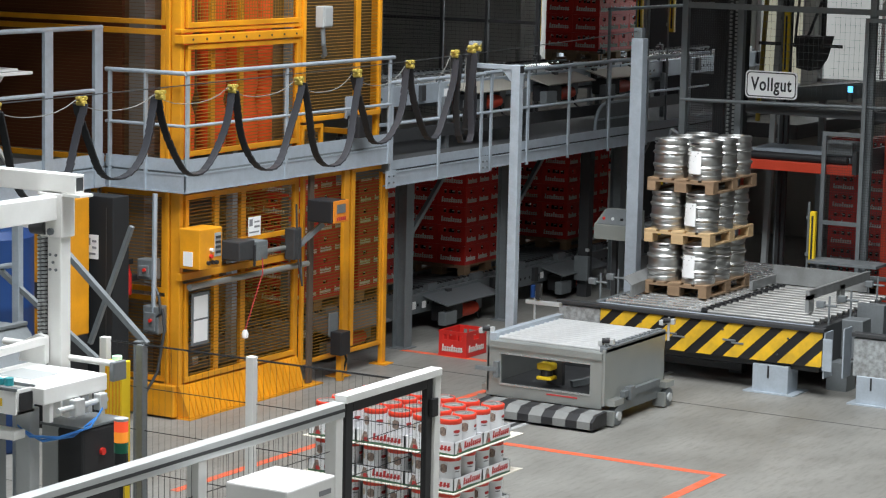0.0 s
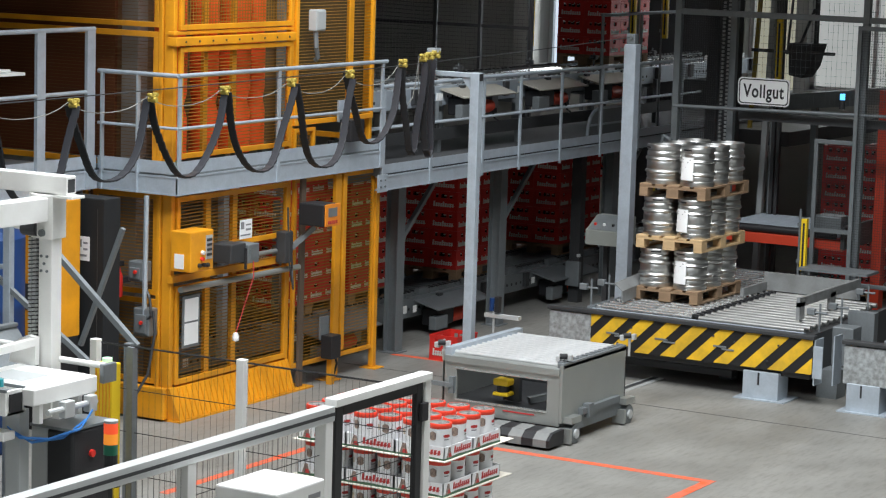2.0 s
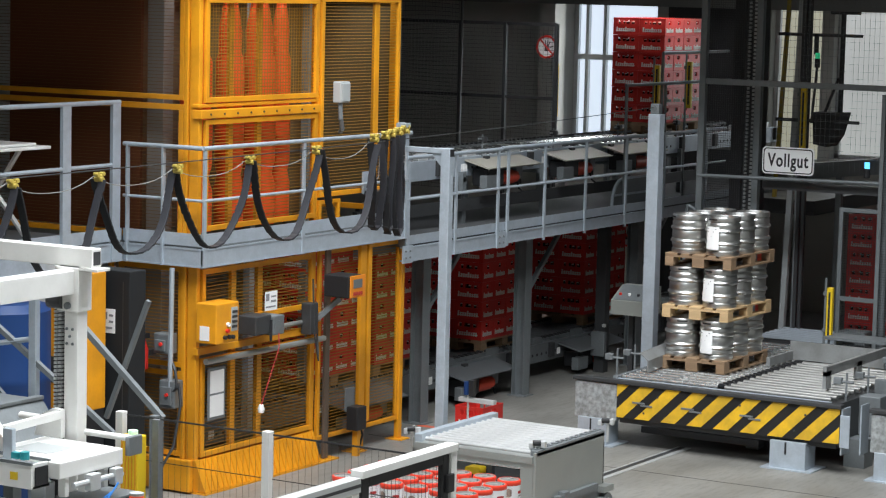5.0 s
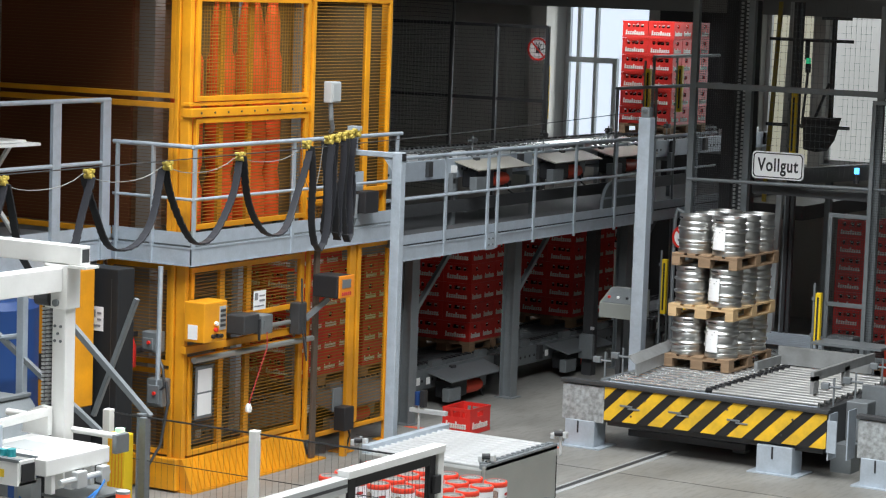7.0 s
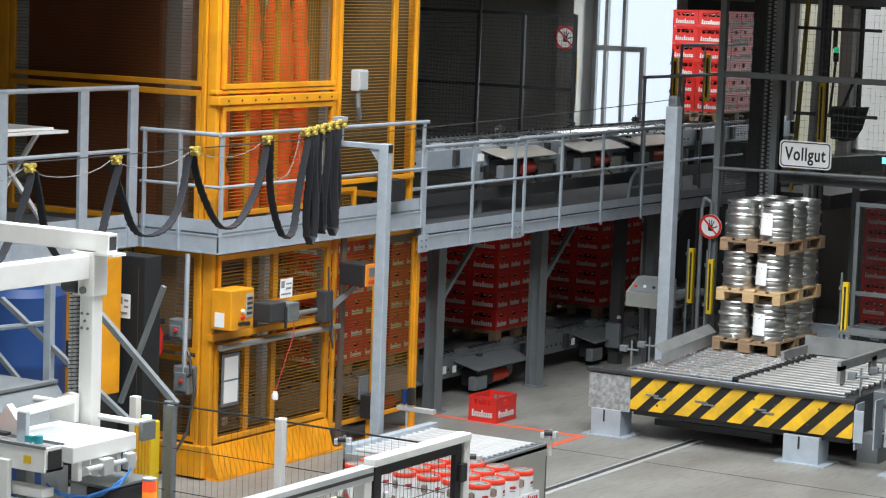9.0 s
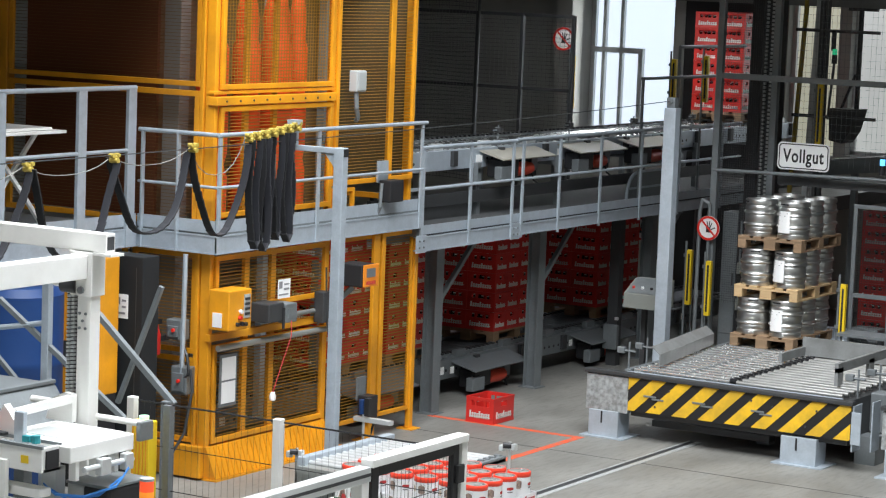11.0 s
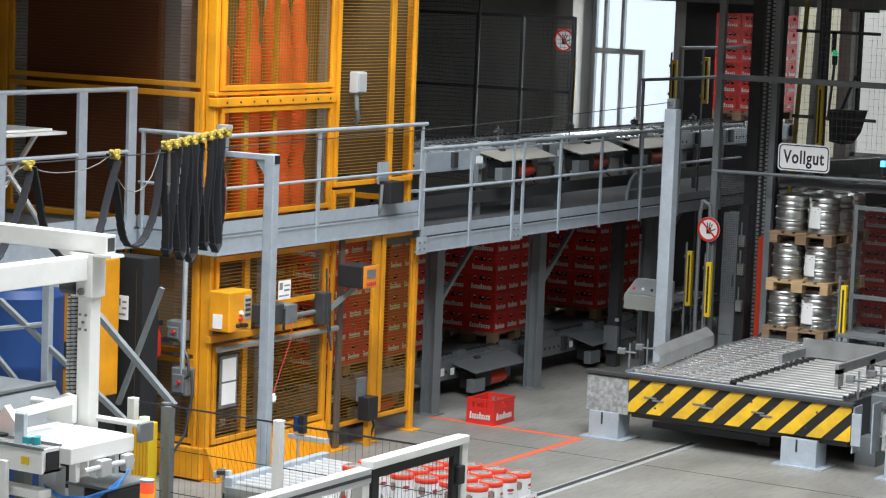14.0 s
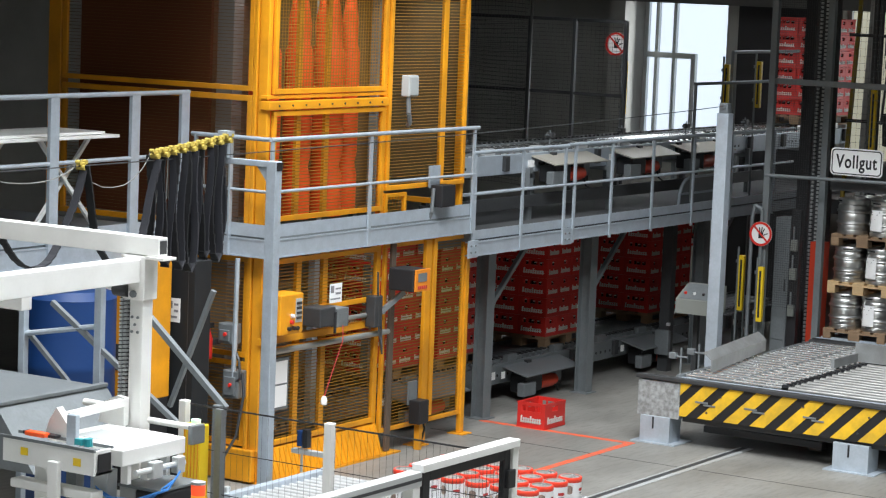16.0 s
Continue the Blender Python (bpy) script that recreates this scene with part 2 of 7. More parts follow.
# ---- building helpers ----
class Solid:
    """Collects boxes, bars and turned shapes in world metres, relative to an origin."""

    def __init__(self, origin=(0, 0, 0)):
        self.v, self.f, self.o = [], [], Vector(origin)

    def add(self, verts, faces):
        k = len(self.v)
        self.v += [Vector(p) - self.o for p in verts]
        self.f += [tuple(i + k for i in f) for f in faces]
        return self

    def box(self, x0, x1, y0, y1, z0, z1, ch=0.0):
        if ch <= 0:
            return self.add([(x, y, z) for x in (x0, x1) for y in (y0, y1) for z in (z0, z1)],
                            [(0, 1, 3, 2), (4, 6, 7, 5), (0, 4, 5, 1), (2, 3, 7, 6), (0, 2, 6, 4), (1, 5, 7, 3)])
        bm = bmesh.new()
        bmesh.ops.create_cube(bm, size=1, matrix=Matrix.Translation(((x0 + x1) / 2, (y0 + y1) / 2, (z0 + z1) / 2)) @ Matrix.Diagonal((x1 - x0, y1 - y0, z1 - z0, 1)))
        bmesh.ops.bevel(bm, geom=bm.edges[:], offset=ch, segments=2, affect="EDGES", profile=0.5)
        return self.bm(bm)

    def bm(self, bm):
        bm.verts.index_update()
        self.add([v.co.copy() for v in bm.verts], [[v.index for v in f.verts] for f in bm.faces])
        bm.free()
        return self

    def bar(self, a, b, w, h=None, up=(0, 0, 1)):
        """A square bar from a to b, w wide across and h along up."""
        a, b = Vector(a), Vector(b)
        h = h or w
        d = (b - a).normalized()
        s = d.cross(Vector(up))
        if s.length < 1e-4:
            s = d.cross(Vector((0, 1, 0)))
        s.normalize()
        u = s.cross(d)
        ring = [(-1, -1), (1, -1), (1, 1), (-1, 1)]
        vs = [p + s * (i * w / 2) + u * (j * h / 2) for p in (a, b) for i, j in ring]
        return self.add(vs, [(0, 1, 2, 3), (7, 6, 5, 4)] + [(i, (i + 1) % 4 + 0, (i + 1) % 4 + 4, i + 4)[::-1] for i in range(4)])

    def rod(self, a, b, r, n=8, r2=None):
        a, b = Vector(a), Vector(b)
        r2 = r if r2 is None else r2
        d = (b - a).normalized()
        s = d.orthogonal().normalized()
        u = d.cross(s)
        vs = [p + (s * math.cos(2 * math.pi * i / n) + u * math.sin(2 * math.pi * i / n)) * q for p, q in ((a, r), (b, r2)) for i in range(n)]
        return self.add(vs, [tuple(range(n))[::-1], tuple(range(n, 2 * n))] + [(i, (i + 1) % n, (i + 1) % n + n, i + n) for i in range(n)])

    def lathe(self, c, profile, n=24):
        """A turned shape round the upright axis through c; profile of (radius, height)."""
        c = Vector(c)
        k = len(profile)
        vs = [c + Vector((r * math.cos(2 * math.pi * i / n), r * math.sin(2 * math.pi * i / n), z)) for i in range(n) for r, z in profile]
        fs = [(i * k + j, ((i + 1) % n) * k + j, ((i + 1) % n) * k + j + 1, i * k + j + 1) for i in range(n) for j in range(k - 1)]
        return self.add(vs, fs)

    def path(self, pts, r, n=6):
        for a, b in zip(pts, pts[1:]):
            self.rod(a, b, r, n)
        return self

    def tube(self, pts, r, n=5):
        """One round tube along a nearly straight run of points."""
        pts = [Vector(p) for p in pts]
        d = (pts[-1] - pts[0]).normalized()
        a = d.orthogonal().normalized()
        b = d.cross(a)
        vs = [p + (a * math.cos(2 * math.pi * i / n) + b * math.sin(2 * math.pi * i / n)) * r for p in pts for i in range(n)]
        return self.add(vs, [(k * n + i, k * n + (i + 1) % n, (k + 1) * n + (i + 1) % n, (k + 1) * n + i) for k in range(len(pts) - 1) for i in range(n)])

    def prism(self, outline, axis, c0, c1):
        """A flat outline in the two other axes, pushed out along axis from c0 to c1."""
        def p(u, v, w):
            return {"x": (w, u, v), "y": (u, w, v), "z": (u, v, w)}[axis]
        k = len(outline)
        vs = [p(u, v, c) for c in (c0, c1) for u, v in outline]
        return self.add(vs, [tuple(range(k)), tuple(range(2 * k - 1, k - 1, -1))] + [(i, i + k, (i + 1) % k + k, (i + 1) % k) for i in range(k)])

    def mesh(self, name, mat, smooth=False):
        me = bpy.data.meshes.new(name)
        me.from_pydata([tuple(p) for p in self.v], [], self.f)
        me.update()
        bm = bmesh.new()
        bm.from_mesh(me)
        bmesh.ops.recalc_face_normals(bm, faces=bm.faces[:])
        bm.to_mesh(me)
        bm.free()
        me.materials.append(mat)
        if smooth:
            me.polygons.foreach_set("use_smooth", [True] * len(me.polygons))
            me.set_sharp_from_angle(angle=radians(40))
        return me


def thing(name, origin, label, category, group="", kind=""):
    ob = new(name)
    ob.empty_display_size = 0.1
    ob.matrix_basis = pose(*origin)
    return tagged(ob, label, category, group, kind)


FINE = {"crown_cap", "hand_slot", "chain", "lifting_chain", "mesh", "skirt_rib", "bottle_filling", "hole", "roller_bed", "chain_guard", "netting"}


def part(name, solid, mat, parent=None, label="", smooth=False):
    ob = new(name, solid.mesh(name, mat, smooth))
    ob.parent = parent
    return tagged(ob, label, kind="stuff" if name in FINE else "")


def single(name, solid, mat, label, category, group="", kind="", smooth=False):
    """A thing of one mesh; the solid's origin becomes its place."""
    ob = new(name, solid.mesh(name, mat, smooth))
    ob.location = solid.o
    return tagged(ob, label, category, group, kind)


# ---- the hall ----
def hall():
    fl = part("floor", Solid().box(-14, 22, -32, 14, -0.3, 0.0), FLOOR)
    tagged(fl, "worn grey concrete hall floor with joints and marks", "floor", kind="structure")
    joints = Solid()
    for yy in (-12.0, -7.5, -0.95, 4.0):
        joints.box(-2.0, 12, yy - 0.006, yy + 0.006, -0.002, 0.002)
    joints.box(6.594, 6.606, -20, 0.5, -0.002, 0.0025)
    part("joint", joints, DARK, fl)
    rail = part("guide_rail", Solid().box(1.10, 1.16, -16, 0.5, -0.01, 0.004), DARK, fl, "dark guide slot in the floor")
    part("rail_edge", Solid().box(1.17, 1.23, -16, 0.5, -0.01, 0.007).box(1.07, 1.09, -16, 0.5, -0.01, 0.006), ALU, rail)
    marks = Solid()
    marks.box(0.02, 0.11, -7.0, -0.10, 0, 0.003)
    marks.box(-1.85, 0.02, -0.19, -0.10, 0, 0.003)
    marks.box(1.45, 3.70, -3.76, -3.66, 0, 0.003)
    marks.box(3.60, 3.70, -9.0, -3.76, 0, 0.003)
    marks.box(0.5, 3.60, -6.3, -6.2, 0, 0.003)
    part("floor_marking", marks, LINE, fl, "worn orange floor marking lines")
    yb = 12.0
    w = Solid()
    for x0, x1, z0, z1 in ((-14, -6.5, 0, 6), (-6.5, -4.72, 0, 2.4), (-6.5, -4.72, 4.76, 6), (-4.72, -2.95, 0, 6), (-2.95, -2.1, 0, 2.3), (-2.95, -2.1, 4.74, 6), (-2.1, -1.9, 0, 6), (-1.9, 1.2, 0, 2.4), (-1.9, 1.2, 4.74, 6), (1.2, 22, 0, 6)):
        w.box(x0, x1, yb, yb + 0.4, z0, z1)
    tagged(part("wall_north", w, WALLM), "grey rendered back wall with window openings", "wall", kind="structure")
    tagged(part("wall_west", Solid().box(-14.3, -14, -32, 12.4, 0, ROOF_Z), WALLM), "grey rendered side wall", "wall", kind="structure")
    tagged(part("wall_east", Solid().box(22, 22.3, -32, 12.4, 0, ROOF_Z), WALLM), "grey rendered side wall", "wall", kind="structure")
    # out of view; the opening is added to let fill light in
    s = Solid().box(-14, -3, -32, -31.7, 0, ROOF_Z).box(13, 22, -32, -31.7, 0, ROOF_Z).box(-3, 13, -32, -31.7, 7.5, ROOF_Z).box(-3, 13, -32, -31.7, 0, 1.5)
    tagged(part("wall_south", s, WALLM), "unseen grey rendered wall with an opening added for light", "wall", kind="structure")
    roof = Solid()
    edges = [-32, -18.2, -13.8, -12.7, -8.3, -7.2, -2.8, 1.1]
    for a, b in zip(edges[::2], edges[1::2]):
        roof.box(-14, 22, a, b, ROOF_Z, ROOF_Z + 0.2)
    for a, b in zip(edges[1::2], edges[2::2]):
        roof.box(-14, -1, a, b, ROOF_Z, ROOF_Z + 0.2).box(10, 22, a, b, ROOF_Z, ROOF_Z + 0.2)
    tagged(part("ceiling", roof, CEIL), "grey hall roof with long roof lights", "ceiling", kind="structure")
    # front slab and upstand from y 0.9 are unseen, added to shade the back
    # the slot at y 6.8 to 7.9 is cut for the added lamp
    low = Solid().box(-2.9, 22, 0.9, 1.1, 5.3, ROOF_Z).box(-2.2, 22, 0.9, 3.7, 5.3, 5.5).box(-14, 22, 3.7, 6.8, 4.95, 5.5).box(-14, 22, 7.9, 12.4, 4.95, 5.5).box(-14, -5.65, 6.8, 7.9, 4.95, 5.5).box(-1.75, 22, 6.8, 7.9, 4.95, 5.5)
    for yy, foot in ((6.5, 4.72), (9.2, 4.74), (11.2, 4.77)):
        low.box(-14, 22, yy, yy + 0.25, foot, 4.95)
    # slabs and upstands above the view, added to block skylight from the lift corner
    tagged(part("ceiling_side", Solid().box(-14, -2.2, -32, 3.7, 5.02, 5.2).box(-2.4, -2.2, -5.1, 3.7, 5.2, ROOF_Z).box(-2.2, -1.6, -32, -5.1, 5.02, 5.2).box(-1.8, -1.6, -32, -5.1, 5.2, ROOF_Z).box(-2.4, -1.6, -5.1, -5.0, 5.02, ROOF_Z), CEIL), "unseen dark grey ceiling added to shade the lift and platform", "ceiling", kind="structure")
    tagged(part("ceiling_low", low, CEIL), "dark grey low ceiling with beams over the conveyors", "ceiling", kind="structure")
    # tall bright window with its frame; further along, openings before glowing wall panels
    for name, x0, x1, z0, z1, bars in (("window_1", -6.5, -4.72, 2.4, 4.76, (-6.3, -5.98)), ("window_2", -1.9, 1.2, 2.4, 4.74, (-0.9, 0.2)), ("window_3", -2.95, -2.1, 2.3, 4.74, ())):
        win = thing(name, (x0, yb, z0), "tall bright opening with pale metal frame", "window", kind="structure")
        fr = Solid((x0, yb, z0))
        fr.box(x0, x1, yb + 0.2, yb + 0.28, z0, z0 + 0.07).box(x0, x1, yb + 0.2, yb + 0.28, z1 - 0.07, z1).box(x0, x0 + 0.07, yb + 0.2, yb + 0.28, z0, z1).box(x1 - 0.07, x1, yb + 0.2, yb + 0.28, z0, z1)
        for bx in bars:
            fr.box(bx, bx + 0.06, yb + 0.2, yb + 0.28, z0, z1)
        if name == "window_1":
            fr.box(x0, x0 + 0.95, yb + 0.19, yb + 0.28, z0 + 1.38, z0 + 1.47).box(x0 + 0.87, x0 + 0.95, yb + 0.19, yb + 0.28, z0, z0 + 1.38)
        part("window_frame", fr, ALU, win)
    tagged(part("backdrop", Solid().box(-30, 30, 22, 22.1, -2, 14), DAY), "bright overcast daylight outside the windows", "backdrop", kind="structure")
    # these two panels glow in place of light falling on pale walls
    tagged(part("backdrop_panel", Solid().box(-2.58, 3.0, 13.4, 13.5, 0, 6), PALE2), "glowing panel standing in for a lit pale ribbed wall", "backdrop", kind="structure")
    tagged(part("backdrop_wall", Solid().box(-4.4, -2.59, 13.4, 13.5, 0, 6), CREAM), "glowing panel standing in for a lit cream wall", "backdrop", kind="structure")
    tagged(single("wall_pier", Solid((-6.5, 11.7, 0)).box(-6.78, -6.5, 11.5, 12, 0, 4.95), WALLM, "pale rendered pier beside the window", "pier", kind="structure"))
    # black panel added to darken the wall stretch beside the window
    tagged(single("curtain_wall", Solid((-4.0, 11.6, 0)).box(-4.48, -3.0, 11.5, 11.56, 0, 4.9), BLACK, "black panel standing in for a dark opening", "curtain", kind="structure"))
    tagged(single("wall_pier", Solid((-4.8, 11.7, 0)).box(-4.72, -4.5, 11.6, 12, 0, 4.95), WALLM, "pale rendered pier beside the window", "pier", kind="structure"))


hall()


# ---- roller dock with hazard board ----
def dock(x0, name_label, full=True):
    o = (x0 + 1.5, 2.0, 0)
    d = thing("roller_dock", o, name_label, "conveyor", "roller docks")
    S = lambda: Solid(o)
    part("block", S().box(x0 + 0.02, x0 + 0.53, 0.06, 0.45, 0.29, 0.69, 0.01), BLOCK, d, "scuffed galvanised end block")
    board = part("hazard_board", S().box(x0 + 0.53, x0 + 3.10, 0.07, 0.10, 0.33, 0.70), HAZ_K, d, "black board with yellow diagonal stripes")
    pitch, w, sl = 0.309, 0.17, 0.37
    zb, zt = 0.335, 0.695
    for i in range(-2, 10):
        xa = x0 + 0.75 + i * pitch
        poly = [(xa, zb), (xa + w, zb), (xa + w + sl, zt), (xa + sl, zt)]
        lo, hi = x0 + 0.533, x0 + 3.097
        poly = clip_x(clip_x(poly, lo, True), hi, False)
        if len(poly) > 2:
            part("stripe", S().prism(poly, "y", 0.064, 0.07), HAZ_Y, board)
    part("top_rail", S().box(x0 + 0.0, x0 + 3.12, 0.04, 0.14, 0.70, 0.745, 0.008), DARK, d, "dark worn steel top edge")
    part("lower_edge", S().box(x0 + 0.55, x0 + 3.05, 0.12, 0.2, 0.27, 0.33), DARK, d)
    part("front_ledge", S().box(x0 + 0.4, x0 + 2.9, 0.14, 0.34, 0.68, 0.72), GALV, d)
    for fx, fw in ((0.07, 0.36), (2.34, 0.40)):
        ft = part("foot", S().box(x0 + fx, x0 + fx + fw, 0.05, 0.33, 0.01, 0.30, 0.006), GALV, d)
        part("foot_plate", S().box(x0 + fx - 0.08, x0 + fx + fw + 0.09, -0.0, 0.42, 0, 0.014), GALV, ft)
        part("slot", S().box(x0 + fx + fw * 0.42, x0 + fx + fw * 0.47, 0.044, 0.05, 0.16, 0.29), BLACK, ft)
    part("foot", S().box(x0 + 2.95, x0 + 3.18, 0.6, 0.85, 0, 0.3), GALV_D, d)
    part("foot", S().box(x0 + 1.7, x0 + 1.85, 0.9, 1.05, 0, 0.3), GALV_D, d)
    part("skid_beam", S().box(x0 + 0.6, x0 + 2.0, 0.55, 0.7, 0.10, 0.17), DARK, d)
    for bx in (0.72, 1.30, 1.98):
        br = part("latch", S().box(x0 + bx, x0 + bx + 0.15, 0.058, 0.066, 0.503, 0.523, 0.002), GALV_D, d, "small worn steel latch")
        part("latch_pin", S().box(x0 + bx + 0.10, x0 + bx + 0.24, 0.056, 0.066, 0.480, 0.498, 0.002), GALV_D, br)
    for bx, bz in ((1.98, 0.62), (2.22, 0.58), (2.60, 0.42), (2.72, 0.60), (1.02, 0.60), (0.86, 0.41)):
        part("bolt", S().rod((x0 + bx, 0.056, bz), (x0 + bx, 0.066, bz), 0.012, 8), DARK, board)
    part("end_column", S().box(x0 + 3.105, x0 + 3.21, 0.06, 0.075, 0.30, 0.64, 0.004).box(x0 + 3.11, x0 + 3.125, 0.075, 0.30, 0.22, 0.70).box(x0 + 3.27, x0 + 3.285, 0.20, 0.42, 0.22, 0.74), GALV, d)
    part("side_beam", S().box(x0 + 2.92, x0 + 2.98, 0.3, 3.4, 0.30, 0.70), DARK, d)
    part("side_beam", S().box(x0 + 0.36, x0 + 0.42, 0.3, 4.3, 0.55, 0.74), GALV_D, d)
    part("centre_chain_rail", S().box(x0 + 1.58, x0 + 1.64, 0.42, 4.2, 0.66, 0.735), DARK, d)
    part("under_frame", S().box(x0 + 0.5, x0 + 2.9, 0.5, 3.3, 0.40, 0.55), DARK, d)
    for lane in (0, 1):
        a, b = ((0.43, 1.57), (1.65, 2.86))[lane]
        me = None
        n = 23 if lane == 0 else 14
        for i in range(n):
            if me is None:
                sol = Solid((0, 0, 0)).rod((a, 0, 0), (b, 0, 0), 0.030, 10)
                me = sol.mesh("roller", (ROLLER, ROLLER_B)[lane], True)
            r = new("roller", me)
            r.parent = d
            r.location = (x0 - o[0], 0.42 + i * 0.165 - o[1], 0.722 - o[2])
    part("lane_bar", S().box(x0 + 0.98, x0 + 1.02, 0.42, 4.2, 0.70, 0.742), GALV_D, d)
    links = S()
    for i in range(34):
        links.box(x0 + 1.575, x0 + 1.645, 0.40 + i * 0.115, 0.44 + i * 0.115, 0.735, 0.765)
    part("chain", links, BLACK, d, "black drive chain between the lanes")
    if full:
        gl = Solid(o)
        a0, a1 = Vector((x0 + 0.66, 0.55, 0)), Vector((x0 + 0.40, 2.5, 0))
        for z0, z1, off0, off1 in ((0.77, 0.90, 0.0, 0.0), (0.90, 0.98, 0.0, -0.10)):
            pts = [a0 + Vector((off0, 0, z0)), a1 + Vector((off0, 0, z0)), a1 + Vector((off1, 0, z1)), a0 + Vector((off1, 0, z1))]
            gl.add(pts + [p + Vector((-0.012, 0, 0)) for p in pts], [(0, 1, 2, 3), (7, 6, 5, 4), (0, 4, 5, 1), (1, 5, 6, 2), (2, 6, 7, 3), (3, 7, 4, 0)])
        part("side_guide", gl, GUIDE, d, "folded grey steel pallet guide")
        gr = Solid(o)
        gr.box(x0 + 1.48, x0 + 2.62, 2.58, 2.62, 0.76, 0.97).box(x0 + 1.48, x0 + 1.52, 1.9, 2.6, 0.76, 0.86)
        gr.box(x0 + 2.60, x0 + 2.64, 0.80, 2.62, 0.90, 1.0).box(x0 + 2.60, x0 + 2.64, 0.80, 0.95, 0.76, 0.95).box(x0 + 2.60, x0 + 2.64, 1.7, 1.85, 0.76, 0.95)
        part("side_guide", gr, GUIDE, d, "folded grey steel pallet stop with slots")
        for sx, sy in ((0.28, 0.55), (0.30, 0.95), (2.95, 0.6), (3.0, 1.1), (2.85, 2.3), (1.9, 3.3)):
            st = part("sensor_bracket", S().rod((x0 + sx, sy, 0.68), (x0 + sx, sy, 1.0), 0.012).rod((x0 + sx - 0.12, sy, 0.9), (x0 + sx + 0.08, sy, 0.9), 0.012).box(x0 + sx - 0.14, x0 + sx - 0.05, sy - 0.03, sy + 0.03, 0.87, 0.94, 0.008), GALV_D, d)
        part("junction_box", S().box(x0 + 2.98, x0 + 3.22, 0.9, 1.15, 0.3, 0.72, 0.01).box(x0 + 3.0, x0 + 3.3, 1.3, 1.42, 0.2, 0.84), GALV_D, d)
    return d


def clip_x(poly, c, keep_above):
    out = []
    for (a, b) in zip(poly, poly[1:] + poly[:1]):
        ia, ib = (a[0] >= c) == keep_above, (b[0] >= c) == keep_above
        if ia:
            out.append(a)
        if ia != ib:
            t = (c - a[0]) / (b[0] - a[0])
            out.append((c, a[1] + t * (b[1] - a[1])))
    return out


dock(0.0, "galvanised roller dock with yellow and black hazard board on steel feet")
dock(3.42, "neighbouring galvanised roller dock with hazard board", full=False)


# ---- keg stack on three pallets ----
PX, PY, PZ = 0.54, 1.03, 0.752       # front left corner of the lowest pallet at the start
PITCH = 0.578


def pallet(label, mat):
    p = thing("pallet", (0, 0, 0), label, "pallet", "keg pallets")
    s = Solid
    for i in range(5):
        w = (0.145, 0.10, 0.145, 0.10, 0.145)[i]
        x = (0.0725, 0.237, 0.40, 0.563, 0.7275)[i]
        part("deck_board", s().box(x - w / 2, x + w / 2, 0, 1.2, 0.122, 0.144, 0.003), mat, p)
    for y in (0.0725, 0.6, 1.1275):
        part("cross_board", s().box(0, 0.8, y - 0.07, y + 0.07, 0.10, 0.1215), mat, p)
    for x, w in ((0.05, 0.10), (0.4, 0.145), (0.75, 0.10)):
        part("runner", s().box(x - w / 2, x + w / 2, 0, 1.2, 0, 0.022, 0.002), mat, p)
        for y, l in ((0.0725, 0.145), (0.6, 0.145), (1.1275, 0.145)):
            part("block", s().box(x - w / 2, x + w / 2, y - l / 2, y + l / 2, 0.0225, 0.0995, 0.003), mat, p)
    return p


def keg():
    k = thing("keg", (0, 0, 0), "ribbed stainless steel beer keg with collar on a pallet", "keg", "kegs on the pallets")
    R, H = 0.186, 0.43
    prof = [(0.0, 0.03), (0.15, 0.03), (0.165, 0.0), (0.182, 0.0), (0.188, 0.012), (0.186, 0.05), (0.176, 0.058), (0.178, 0.068), (R, 0.085)]
    for z in (0.140, 0.280):
        prof += [(R, z - 0.030), (R - 0.004, z - 0.024), (R + 0.012, z - 0.014), (R + 0.018, z), (R + 0.012, z + 0.014), (R - 0.004, z + 0.024), (R, z + 0.030)]
    prof += [(R, 0.342), (0.180, 0.358), (0.174, 0.366), (0.176, 0.374), (0.187, 0.380), (0.189, 0.420), (0.184, H), (0.172, H), (0.168, 0.415), (0.164, 0.385), (0.10, 0.392), (0.03, 0.396), (0.03, 0.41), (0, 0.41)]
    part("body", Solid().lathe((0, 0, 0), prof, 32), KEG, k, smooth=True)
    slot = Solid()
    for a in (250, 70):
        for q in range(-2, 3):
            t = radians(a + q * 7)
            c, s_ = math.cos(t), math.sin(t)
            slot.bar((c * 0.180, s_ * 0.180, 0.402), (c * 0.190, s_ * 0.190, 0.402), 0.025, 0.016)
    part("hand_slot", slot, BLACK, k, "dark hand slot in the collar")
    return k


def keg_label():
    """A creased paper label that hangs from a keg, bent round its side."""
    s = Solid()
    n = 6
    vs, fs = [], []
    for r in (0.203, 0.206):
        for i in range(n + 1):
            t = radians(-126 + i * 7.2)
            for z in (0.075, 0.325):
                vs.append((math.cos(t) * (r + (0.01 if z < 0.1 else 0)), math.sin(t) * (r + (0.01 if z < 0.1 else 0)), z))
    m = 2 * (n + 1)
    for i in range(n):
        fs += [(2 * i, 2 * i + 2, 2 * i + 3, 2 * i + 1), (m + 2 * i, m + 2 * i + 1, m + 2 * i + 3, m + 2 * i + 2)]
    s.add(vs, fs)
    return s


